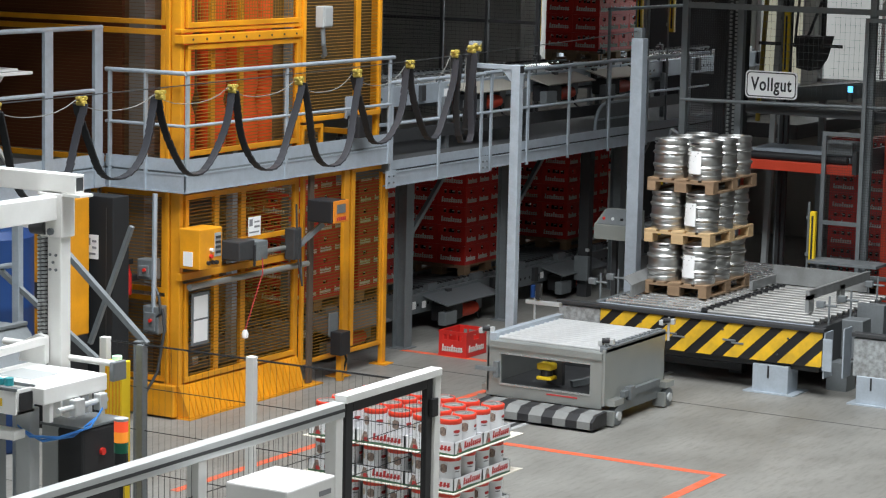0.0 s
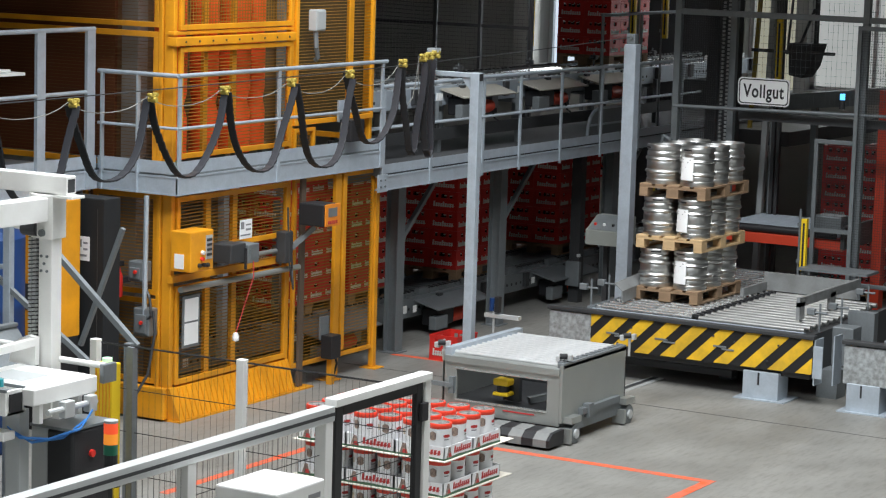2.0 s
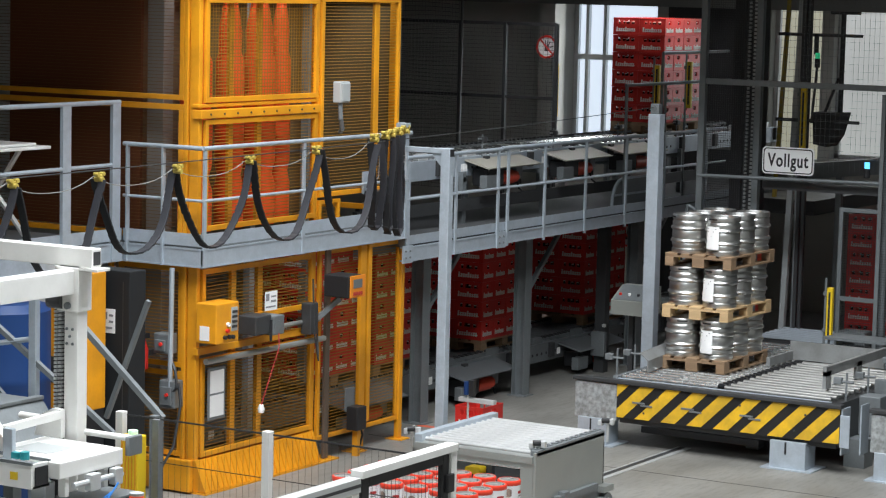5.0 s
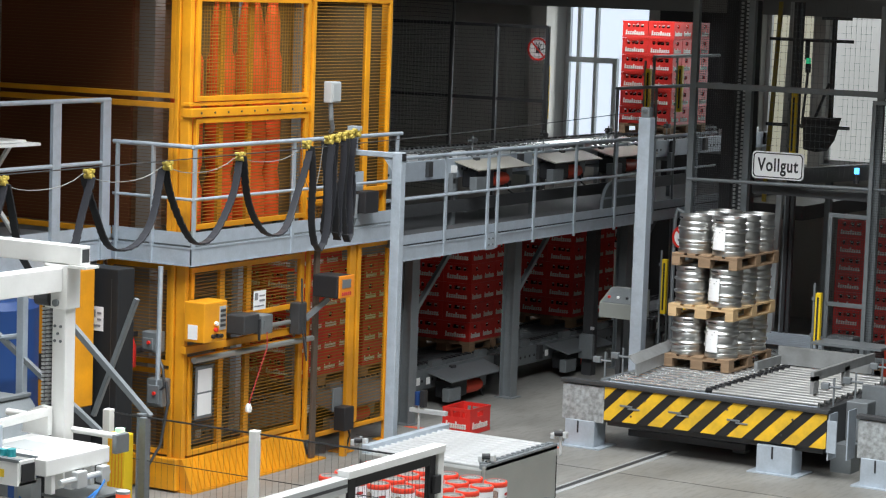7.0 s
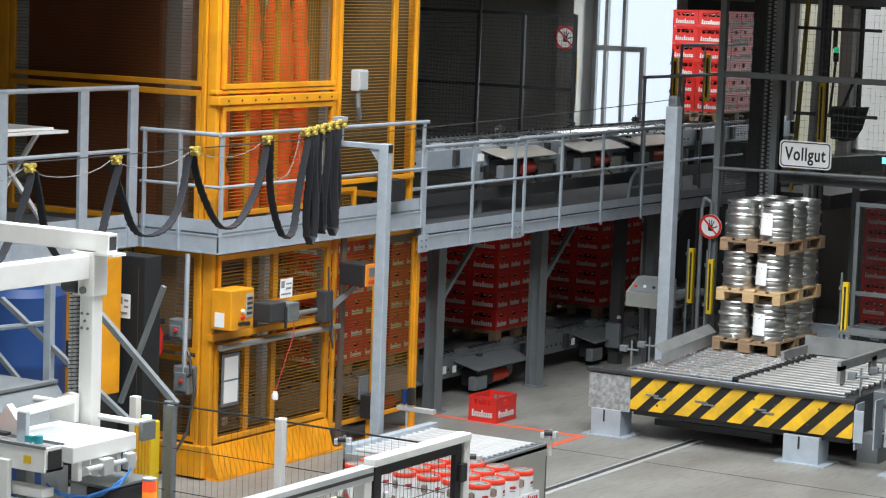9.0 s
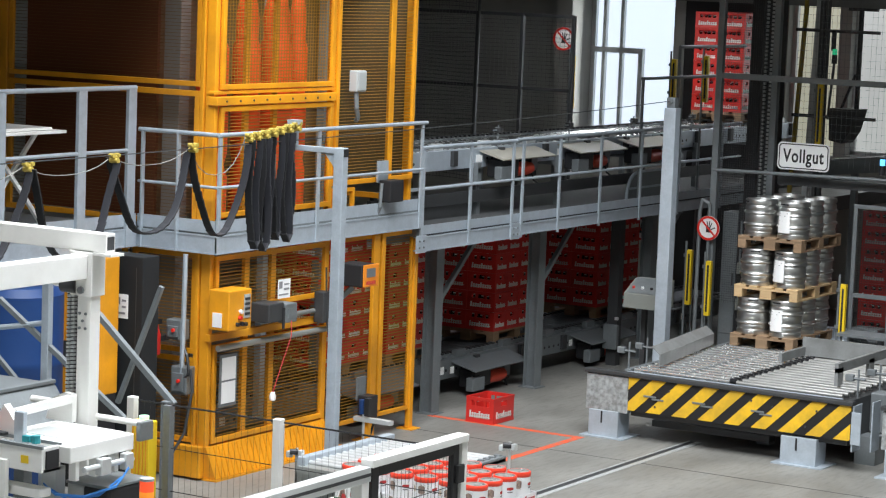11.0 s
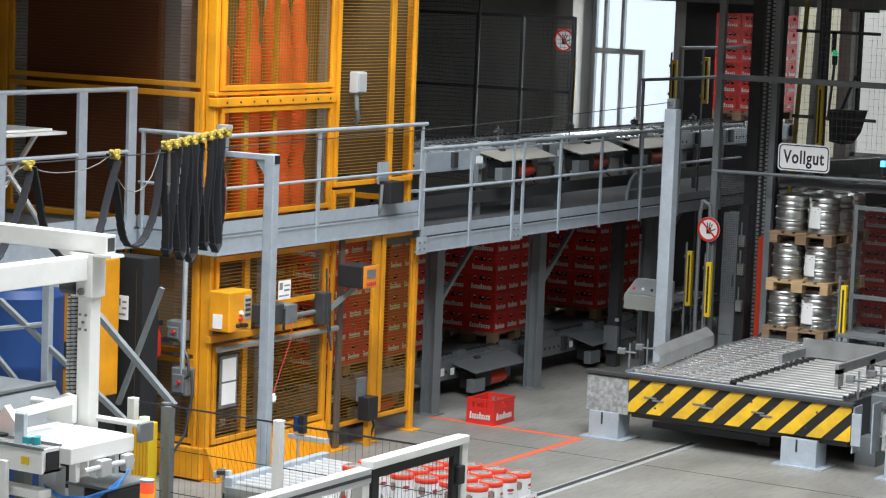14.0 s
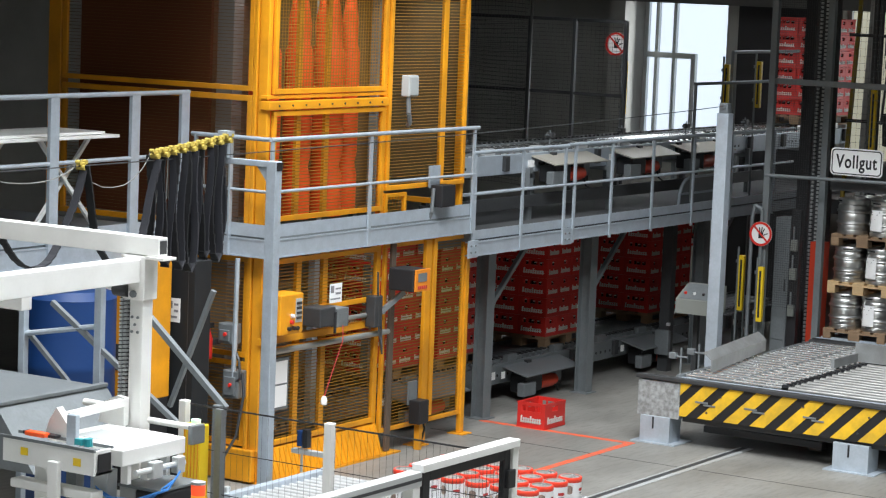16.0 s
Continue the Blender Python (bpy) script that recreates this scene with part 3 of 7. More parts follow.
KEGS = []       # (thing, place in the stack)
pal_new, pal_old = pallet("pale new wooden pallet in the keg stack", WOOD_NEW), pallet("weathered brown wooden pallet in the keg stack", WOOD_OLD)
pal_top = copy_thing(pal_old, pose(PX, PY, PZ))
keg_one = keg()
lab = part("paper_label", keg_label(), PAPER, keg_one, "white printed paper label")
bars = Solid()
for i, z in enumerate((0.30, 0.27, 0.215, 0.195, 0.175, 0.12, 0.10)):
    t0, t1 = radians(-124), radians(-92 - 8 * (i % 3))
    bars.bar((math.cos(t0) * 0.209, math.sin(t0) * 0.209, z), (math.cos(t1) * 0.209, math.sin(t1) * 0.209, z), 0.003, 0.009)
part("print", bars, INK, lab)
keg_two = keg()
for level, pl in enumerate((pal_old, pal_new, pal_top)):
    lean = (0.0, 0.02, 0.035)[level]
    KEGS.append((pl, (PX + lean, PY + 0.3 * lean, PZ + level * PITCH), 0))
    for iy in range(3):
        for ix in range(2):
            labelled = (ix == 1)
            src = keg_one if labelled else keg_two
            first = (ix == 1 and iy == 0 and level == 0) or (ix == 0 and iy == 0 and level == 0)
            k = src if first else copy_thing(src, pose(0, 0, 0))
            turn = random.uniform(-8, 8) if labelled else random.uniform(-60, 60)
            KEGS.append((k, (PX + lean + 0.195 + ix * 0.415, PY + 0.2 + iy * 0.40, PZ + 0.144 + level * PITCH), turn))
for k, p, turn in KEGS:
    k.matrix_basis = pose(*p, 0, 0, turn)


# ---- transfer car with cable mast ----
CAR0 = (1.19, -1.85, 0.0)


def transfer_car():
    o = CAR0
    c = thing("transfer_car", o, "grey steel transfer car with roller top, bumper and cable mast", "transfer car")
    S = lambda: Solid(o)
    xl, xr, yf, yb, zt = 0.57, 1.88, -2.50, -1.14, 0.76
    # right side sheet, left side sheet
    part("side_panel", S().box(xr - 0.03, xr, yf, yb, 0.20, zt, 0.006), STEEL, c, "smooth grey steel side sheet")
    part("side_panel", S().box(xl, xl + 0.03, yf, yb, 0.20, zt, 0.006), STEEL, c)
    part("side_flange", S().box(xl - 0.07, xl - 0.055, yf + 0.12, yf + 0.45, 0.25, zt + 0.0), STEEL, c)
    fr = part("front_frame", S().box(xl, xl + 0.16, yf, yf + 0.03, 0.17, 0.66).box(xr - 0.16, xr - 0.03, yf, yf + 0.03, 0.17, 0.66).box(xl + 0.16, xr - 0.16, yf, yf + 0.03, 0.60, 0.66).box(xl + 0.16, xr - 0.16, yf, yf + 0.03, 0.17, 0.30), STEEL, c, "steel front frame round an opening")
    part("frame_lip", S().box(xl + 0.15, xr - 0.15, yf - 0.012, yf, 0.598, 0.612).box(xl + 0.15, xr - 0.15, yf - 0.012, yf, 0.290, 0.304), ROLLER, fr)
    part("red_mark", S().box(xl + 0.68, xl + 1.02, yf - 0.006, yf, 0.245, 0.258), RED_INK, fr, "thin red stripe")
    # dark colour carries the shade inside the car's frame
    part("rear_panel", S().box(xl, xr, yb - 0.02, yb, 0.20, 0.66), DARK, c)
    part("inner_deck", S().box(xl + 0.03, xr - 0.03, yf + 0.05, yb - 0.02, 0.22, 0.28), DARK, c)
    part("inner_rail", S().box(xl + 0.9, xr - 0.05, yf + 0.6, yf + 0.68, 0.40, 0.50).bar((xl + 0.8, yf + 0.3, 0.32), (xr - 0.1, yf + 0.9, 0.42), 0.06), GALV_D, c)
    part("red_motor", S().rod((xl + 0.85, yf + 0.75, 0.47), (xl + 1.15, yf + 0.75, 0.47), 0.06, 12), RED_PAINT, c, smooth=True)
    sc = part("laser_scanner", S().box(xl + 0.50, xl + 0.67, yf + 0.10, yf + 0.24, 0.46, 0.53, 0.02).box(xl + 0.50, xl + 0.67, yf + 0.10, yf + 0.24, 0.36, 0.40, 0.015), CURT, c, "yellow laser scanner with black window")
    part("scanner_window", S().rod((xl + 0.585, yf + 0.17, 0.40), (xl + 0.585, yf + 0.17, 0.47), 0.062, 14), BLACK, sc)
    part("scanner_mount", S().box(xl + 0.55, xl + 0.72, yf + 0.24, yf + 0.30, 0.30, 0.62), DARK, sc)
    part("latch_arm", S().box(xl - 0.1, xl + 0.14, yf - 0.06, yf - 0.03, 0.42, 0.46).box(xl + 0.1, xl + 0.15, yf - 0.05, yf - 0.0, 0.36, 0.52), GALV_D, c)
    # top: side rails, front sheet, rollers
    part("top_rail", S().box(xl + 0.02, xl + 0.10, yf + 0.0, yb + 0.08, 0.70, 0.80, 0.006), GALV, c)
    part("top_rail", S().box(xr - 0.07, xr - 0.0, yf + 0.02, yb, 0.72, 0.775, 0.006), GALV_D, c)
    part("front_sheet", S().prism([(yf - 0.02, 0.66), (yf - 0.02, 0.72), (yf + 0.05, 0.735), (yf + 0.05, 0.66)], "x", xl + 0.04, xr - 0.03), STEEL, c)
    me = Solid().rod((-0.575, 0, 0), (0.575, 0, 0), 0.025, 12).mesh("roller", ROLLER_W, True)
    for i in range(13):
        r = new("roller", me)
        r.parent = c
        r.location = (1.235 - o[0], yf + 0.08 + i * 0.104 - o[1], 0.742)
    ch = S()
    for i in range(14):
        ch.box(xr - 0.085, xr - 0.03, yf + 0.05 + i * 0.095, yf + 0.10 + i * 0.095, 0.75, 0.785)
    part("chain_guard", ch, GALV_D, c)
    # bumper with light and dark fields
    prof = [(yf - 0.33, 0.03), (yf - 0.33, 0.10), (yf - 0.25, 0.155), (yf - 0.03, 0.165), (yf - 0.03, 0.03)]
    bx0, bx1 = 0.60, 1.93
    bump = part("bumper", S().prism(prof, "x", bx0, bx1), BLACK, c, "soft black bumper with pale fields")
    for i in range(5):
        xa = bx0 + 0.10 + i * 0.265
        q = [(yf - 0.334, 0.03), (yf - 0.334, 0.102), (yf - 0.252, 0.160), (yf - 0.05, 0.170), (yf - 0.05, 0.15), (yf - 0.2, 0.03)]
        part("pale_field", S().prism(q, "x", xa, min(xa + 0.14, bx1 - 0.01)), FIELD, bump)
    # running gear
    part("chassis_beam", S().box(xr - 0.05, xr + 0.02, yf + 0.2, yb + 0.05, 0.10, 0.24, 0.006), GALV_D, c)
    part("chassis_beam", S().box(xl, xl + 0.06, yf + 0.2, yb + 0.05, 0.10, 0.24, 0.006), GALV_D, c)
    for wx, wy in ((xr + 0.05, yf + 0.15), (xr + 0.05, yb - 0.05), (xl - 0.02, yf + 0.15), (xl - 0.02, yb - 0.05)):
        wh = part("wheel", S().rod((wx - 0.04, wy, 0.095), (wx + 0.03, wy, 0.095), 0.095, 18), GALV_D, c, smooth=True)
        part("hub", S().rod((wx + 0.03, wy, 0.095), (wx + 0.05, wy, 0.095), 0.045, 12), ALU, wh)
        part("wheel_guard", S().box(wx - 0.08, wx + 0.05, wy - 0.15, wy - 0.11, 0.02, 0.16).box(wx - 0.06, wx + 0.04, wy - 0.10, wy + 0.1, 0.20, 0.26), STEEL, c)
    part("cable_tray", S().box(xr, xr + 0.05, yf + 0.35, yb - 0.2, 0.24, 0.30).box(xr, xr + 0.07, yf + 0.45, yf + 0.55, 0.20, 0.33), GALV_D, c)
    # sensors on stalks at the corners
    for sx, sy, h in ((xl - 0.02, yf + 0.05, 0.80), (xr - 0.05, yf + 0.15, 0.80), (xr + 0.02, yb + 0.02, 0.84)):
        se = part("sensor", S().rod((sx, sy, 0.66), (sx, sy, h + 0.06), 0.014).rod((sx - 0.09, sy, h), (sx + 0.07, sy, h + 0.01), 0.012).box(sx - 0.10, sx - 0.05, sy - 0.025, sy + 0.025, h - 0.03, h + 0.025, 0.008).box(sx + 0.03, sx + 0.07, sy - 0.03, sy + 0.02, h - 0.01, h + 0.05, 0.008), ALU, c, "small sensor on a bracket")
        part("sensor_head", S().rod((sx - 0.04, sy - 0.05, h + 0.03), (sx + 0.02, sy - 0.01, h + 0.03), 0.026, 10), BLACK, se)
    vs = part("valve_block", S().rod((xl - 0.27, yb + 0.12, 0.70), (xl - 0.27, yb + 0.12, 1.0), 0.012).box(xl - 0.37, xl + 0.03, yb + 0.1, yb + 0.16, 0.86, 0.90), ALU, c, "small valve with blue cap")
    part("blue_cap", S().rod((xl - 0.29, yb + 0.12, 0.93), (xl - 0.29, yb + 0.12, 1.06), 0.03, 10), BLUE, vs)
    part("valve_coil", S().box(xl - 0.25, xl - 0.20, yb + 0.09, yb + 0.15, 0.92, 1.08), BLACK, vs)
    # mast with an arm towards the trailing cable
    mx, my = 0.34, -1.60
    mast = part("mast", S().box(mx - 0.05, mx + 0.05, my - 0.045, my + 0.045, 0.15, 3.40, 0.008), GALV, c, "tall galvanised box-section mast")
    part("mast_cap", S().box(mx + 0.051, mx + 0.056, my - 0.035, my + 0.035, 3.32, 3.39), BLACK, mast)
    part("arm", S().box(mx - 0.50, mx - 0.05, my - 0.025, my + 0.025, 3.345, 3.395, 0.005), GALV, mast)
    part("gusset", S().prism([(mx - 0.17, 3.345), (mx - 0.05, 3.345), (mx - 0.05, 3.20)], "y", my - 0.01, my + 0.01), GALV, mast)
    part("towing_eye", S().box(mx - 0.50, mx - 0.46, my - 0.04, my + 0.0, 3.39, 3.60).box(mx - 0.52, mx - 0.42, my - 0.10, my, 3.58, 3.62), GALV, mast)
    part("mast_bracket", S().box(mx - 0.03, xl + 0.03, my - 0.08, my + 0.08, 0.2, 0.26).box(mx - 0.03, xl + 0.03, my - 0.08, my + 0.08, 0.6, 0.66), GALV_D, c)
    return c


CAR = transfer_car()


def car_y(t):
    """How far the car has run along its track, in metres."""
    return -0.3445 * t - 0.0003 * t * t


# ---- trailing flat cable on a taut wire ----
WIRE_X = -0.10


def wire_z(y, head=-3.0):
    """Height of the wire: held up by the mast's arm and sagging away from it."""
    d = abs(y - head)
    return 3.345 + 0.215 * math.exp(-d / 1.7) + 0.012 * max(0.0, d - 4.5)


REST = [-1.66, -1.72, -2.11, -2.98, -3.94, -4.92, -5.96, -7.00, -8.04, -9.08, -10.12, -11.16]


def trolley_y(k, t):
    head = -1.66 + car_y(t)
    return min(REST[k], head - 0.118 * k)


def loop_points(span, length, n):
    """n+1 points of a hanging loop of that length between ends span apart, evenly along it: (along, down)."""
    span = max(span, 0.02)
    lo, hi = 0.01, 3.0
    def curve(d):
        u = np.linspace(-1, 1, 161)
        p = 2.5
        x, z = u * span / 2, -d * (1 - np.abs(u) ** p)
        if span < 0.35:
            x = np.sign(u) * np.minimum(np.abs(u) ** 0.35, 1) * span / 2
        return x, z
    for _ in range(40):
        d = (lo + hi) / 2
        x, z = curve(d)
        if np.hypot(np.diff(x), np.diff(z)).sum() > length:
            hi = d
        else:
            lo = d
    s = np.concatenate([[0], np.cumsum(np.hypot(np.diff(x), np.diff(z)))])
    g = np.linspace(0, s[-1], n + 1)
    return list(zip(np.interp(g, s, x), np.interp(g, s, z)))


def festoon():
    o = (WIRE_X, -5.0, 3.5)
    wire = Solid(o)
    ys = np.linspace(-16, 2.05, 40)
    wire.tube([(WIRE_X, y, 3.40 + 0.20 * ((y + 16) / 18.05) ** 3) for y in ys], 0.005, 5)
    f = thing("festoon_cable", o, "black flat cable in hanging loops on yellow trolleys along a wire", "cable")
    part("carrying_wire", wire, DARK, f)
    NSEG, LEN = 24, 1.90
    tr = Solid().box(-0.015, 0.015, -0.04, 0.04, 0.0, 0.022, 0.005).rod((-0.022, -0.036, 0.024), (0.022, -0.036, 0.024), 0.017, 10).rod((-0.022, 0.036, 0.024), (0.022, 0.036, 0.024), 0.017, 10).rod((-0.04, 0, -0.018), (0.04, 0, -0.018), 0.022, 10)
    tme = tr.mesh("trolley", TROLLEY, False)
    seg_len = LEN / NSEG
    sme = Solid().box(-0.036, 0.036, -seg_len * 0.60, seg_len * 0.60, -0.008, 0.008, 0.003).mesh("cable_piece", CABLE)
    sme2 = Solid().box(-0.036, 0.036, -seg_len * 0.60, seg_len * 0.60, -0.008, 0.008, 0.003).mesh("cable_piece", CABLE_LIT)
    trolleys, pieces = [], []
    CN, CL = 8, 1.04
    cme = Solid().rod((0, -CL / CN * 0.53, 0), (0, CL / CN * 0.53, 0), 0.0038, 5).mesh("cord_piece", CORD)
    for k in range(len(REST)):
        t = new("trolley", tme)
        t.parent = f
        tagged(t, "yellow cable trolley")
        trolleys.append((t, k))
    for k in range(len(REST) - 1):
        for j in range(NSEG):
            # one half of each loop takes the lighter grey as painted-in light
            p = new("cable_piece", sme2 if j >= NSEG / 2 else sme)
            p.parent = f
            pieces.append((p, k, j))
    cords = []
    for k in range(len(REST) - 1):
        for j in range(CN):
            p = new("cord_piece", cme)
            p.parent = f
            cords.append((p, k, j))
    return o, trolleys, pieces, NSEG, LEN, cords, CN, CL


# cable grey with the light on one strand put into the colour
CABLE_LIT = material("lit_grey_flat_cable", (0.030, 0.031, 0.037), 0.5, 0.0, 0.35, 12, 0.1, 60)
FEST = festoon()


def festoon_rows(times):
    o, trolleys, pieces, NSEG, LEN, cords, CN, CL = FEST
    rows_c = {i: [] for i in range(len(cords))}
    rows_t = {k: [] for _, k in trolleys}
    rows_p = {i: [] for i in range(len(pieces))}
    for t in times:
        pos = [trolley_y(k, t) for k in range(len(REST))]
        for _, k in trolleys:
            rows_t[k].append((t, pose(0, pos[k] - o[1], wire_z(pos[k], pos[0]) - o[2])))
        shapes = {}
        for i, (p, k, j) in enumerate(pieces):
            if k not in shapes:
                shapes[k] = loop_points(pos[k] - pos[k + 1], LEN * (0.93 + 0.12 * ((k * 5) % 7) / 6), NSEG)
            a, b = shapes[k][j], shapes[k][j + 1]
            mid = (pos[k] + pos[k + 1]) / 2
            z0 = (wire_z(pos[k], pos[0]) + wire_z(pos[k + 1], pos[0])) / 2 - 0.03
            ang = math.degrees(math.atan2(b[1] - a[1], b[0] - a[0]))
            rows_p[i].append((t, pose(((k * 5) % 7 - 3) * 0.014 + 0.018 * math.sin(j * 0.5 + k * 1.7), mid + (a[0] + b[0]) / 2 - o[1], z0 + (a[1] + b[1]) / 2 - o[2], ang, 0, 0)))
        low = {}
        for i, (p, k, j) in enumerate(cords):
            if k not in low:
                low[k] = loop_points(pos[k] - pos[k + 1], max(CL, (pos[k] - pos[k + 1]) * 1.03), CN)
            a, b = low[k][j], low[k][j + 1]
            mid = (pos[k] + pos[k + 1]) / 2
            z0 = (wire_z(pos[k], pos[0]) + wire_z(pos[k + 1], pos[0])) / 2
            ang = math.degrees(math.atan2(b[1] - a[1], b[0] - a[0]))
            rows_c[i].append((t, pose(-0.06, mid + (a[0] + b[0]) / 2 - o[1], z0 + (a[1] + b[1]) / 2 - o[2], ang, 0, 0)))
    for i, (p, k, j) in enumerate(cords):
        walk(p, rows_c[i])
    for tr, k in trolleys:
        walk(tr, rows_t[k])
    for i, (p, k, j) in enumerate(pieces):
        walk(p, rows_p[i])


# ---- platform and bridge with railings ----
def railing(name_label, o, posts, tops, rails, mat=GALV, r=0.022):
    g = thing("railing", o, name_label, "railing")
    for p, h in posts:
        part("post", Solid(o).bar(p, (p[0], p[1], p[2] + h), 0.045, 0.02, up=(1, 0, 0)), mat, g)
    for a, b in tops:
        part("top_rail", Solid(o).rod(a, b, r, 10), mat, g, smooth=True)
    for a, b in rails:
        part("mid_rail", Solid(o).rod(a, b, r * 0.7, 8), mat, g, smooth=True)
    return g


def c_beam(s, a, b, z0, z1, axis):
    """A channel section beam along y (axis 'y', at x=a[0]) or x, web outside, flanges inward."""
    if axis == "y":
        x, y0, y1 = a
        s.box(x - 0.012, x, y0, y1, z0, z1).box(x - 0.08, x + 0.006, y0, y1, z0, z0 + 0.015).box(x - 0.08, x + 0.006, y0, y1, z1 - 0.015, z1)
    else:
        y, x0, x1 = a
        s.box(x0, x1, y, y + 0.012, z0, z1).box(x0, x1, y - 0.006, y + 0.08, z0, z0 + 0.015).box(x0, x1, y - 0.006, y + 0.08, z1 - 0.015, z1)
    return s


def platforms():
    NB, NT = 2.22, 2.42          # near platform: beam foot, floor
    FB, FT = 1.96, 2.14          # bridge
    o = (-2.5, -3.0, 0)
    p = thing("platform", o, "galvanised steel platform round the lift cage", "platform")
    S = lambda: Solid(o)
    part("edge_beam", c_beam(S(), (-1.50, -4.75, -1.05), None, NB, NT - 0.02, "y"), GALV, p)
    part("edge_beam", c_beam(S(), (-4.75, -2.47, -1.50), None, NB, NT - 0.02, "x"), GALV, p)
    part("edge_beam", c_beam(S(), (-2.45, -9.5, -4.76), None, NB, NT - 0.02, "y"), GALV, p)
    part("kick_plate", S().box(-1.53, -1.522, -4.74, -1.07, NT, NT + 0.12).box(-2.46, -1.53, -4.74, -4.732, NT, NT + 0.12).box(-2.475, -2.467, -9.5, -4.75, NT, NT + 0.12), GALV, p, "bluish galvanised kick plate")
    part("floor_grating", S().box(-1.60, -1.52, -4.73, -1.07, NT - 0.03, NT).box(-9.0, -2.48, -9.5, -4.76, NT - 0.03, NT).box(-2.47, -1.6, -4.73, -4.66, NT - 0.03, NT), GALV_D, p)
    part("cross_beam", c_beam(S(), (-1.06, -2.6, -1.52), None, NB - 0.1, NB + 0.1, "x"), GALV_D, p)
    br = thing("bridge", (-1.9, 3, 0), "galvanised steel walkway bridge on columns", "bridge")
    S2 = lambda: Solid((-1.9, 3, 0))
    part("edge_beam", c_beam(S2(), (-1.50, -1.06, 1.0), None, FB, FT - 0.02, "y"), GALV, br)
    part("edge_beam", c_beam(S2(), (-1.50, 1.01, 8.0), None, FB + 0.03, FT - 0.02, "y"), GALV, br)
    part("kick_plate", S2().box(-1.53, -1.522, -1.04, 7.9, FT, FT + 0.10), GALV, br)
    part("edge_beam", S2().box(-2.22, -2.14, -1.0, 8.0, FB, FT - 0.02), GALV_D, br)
    part("floor_grating", S2().box(-3.7, -1.535, -1.0, 11.0, FT - 0.03, FT), DECK, br)
    for yy in (-1.06, 0.99):
        pl = part("splice_plate", S2().box(-1.499, -1.485, yy - 0.08, yy + 0.12, FB - 0.01, FT + 0.0), GALV, br)
        for k in range(2):
            for m in range(2):
                part("bolt", S2().rod((-1.485, yy - 0.03 + 0.09 * k, FB + 0.05 + 0.07 * m), (-1.474, yy - 0.03 + 0.09 * k, FB + 0.05 + 0.07 * m), 0.012, 6), GALV_D, pl)
    for cx, cy in ((-1.93, -0.02), (-1.93, 2.36), (-1.93, 5.4)):
        col = thing("column", (cx, cy, 0), "grey steel column under the bridge with diagonal brace", "column", "bridge columns")
        Sc = lambda: Solid((cx, cy, 0))
        part("shaft", Sc().box(cx - 0.08, cx - 0.068, cy - 0.08, cy + 0.08, 0.012, FB).box(cx + 0.068, cx + 0.08, cy - 0.08, cy + 0.08, 0.012, FB).box(cx - 0.068, cx + 0.068, cy - 0.006, cy + 0.006, 0.012, FB), GALV_D, col)
        part("foot_plate", Sc().box(cx - 0.12, cx + 0.12, cy - 0.12, cy + 0.12, 0, 0.014), GALV_D, col)
        part("brace", Sc().bar((cx + 0.02, cy + 0.05, 1.25), (cx + 0.02, cy + 0.9, FB), 0.05, 0.05), GALV_D, col)
    zt, zm = 3.36, 2.86
    posts = [((-1.50, y, NB), zt - NB) for y in (-4.72, -3.05, -1.08)] + [((-2.40, -4.75, NB), zt - NB), ((-1.97, -4.75, NB), zt - NB)]
    railing("galvanised railing of the platform before the lift cage", (-1.5, -3, NB), posts,
            [((-1.5, -4.75, zt), (-1.5, -1.0, zt)), ((-1.5, -4.75, zt), (-2.45, -4.75, zt))],
            [((-1.5, -4.75, zm), (-1.5, -1.05, zm)), ((-1.5, -4.75, zm), (-2.45, -4.75, zm))])
    zh = 3.76
    g = thing("railing", (-2.45, -6, NB), "taller galvanised railing with flat posts on the platform", "railing")
    for y in (-4.88, -5.62, -6.75, -8.2):
        part("post", Solid((-2.45, -6, NB)).box(-2.47, -2.43, y - 0.06, y + 0.06, NB, zh, 0.004), GALV, g)
    part("top_rail", Solid((-2.45, -6, NB)).rod((-2.45, -9.5, zh + 0.0), (-2.45, -4.82, zh), 0.024, 10), GALV, g, smooth=True)
    part("mid_rail", Solid((-2.45, -6, NB)).rod((-2.45, -9.5, 3.14), (-2.45, -4.82, 3.16), 0.02, 8), GALV, g, smooth=True)
    ft, fm = 3.09, 2.62
    posts = [((-1.50, y, FB), ft - FB) for y in (-1.03, -0.02, 0.93, 1.16, 2.05, 3.1, 4.2, 5.3, 6.6)]
    railing("galvanised railing along the bridge", (-1.5, 3, FB), posts, [((-1.5, -1.08, ft), (-1.5, 0.98, ft)), ((-1.5, 1.0, ft + 0.01), (-1.5, 7.2, ft + 0.0))],
            [((-1.5, -1.08, fm + 0.02), (-1.5, 7.2, fm + 0.02))])
    # white folding rack on the platform
    rk = thing("folding_rack", (-3.0, -6.6, NT), "white folding rack with crossed legs on the platform", "rack")
    Sr = lambda: Solid((-3.0, -6.6, NT))
    part("rack_top", Sr().box(-3.35, -2.6, -7.4, -5.65, 3.34, 3.37, 0.005).box(-3.3, -2.65, -7.3, -5.8, 3.375, 3.40, 0.005), WHITE, rk)
    for y in (-7.2, -6.0):
        part("crossed_leg", Sr().bar((-3.0, y - 0.45, NT), (-3.0, y + 0.4, 3.34), 0.035), WHITE, rk)
        part("crossed_leg", Sr().bar((-2.95, y + 0.45, NT), (-2.95, y - 0.4, 3.34), 0.035), WHITE, rk)


platforms()


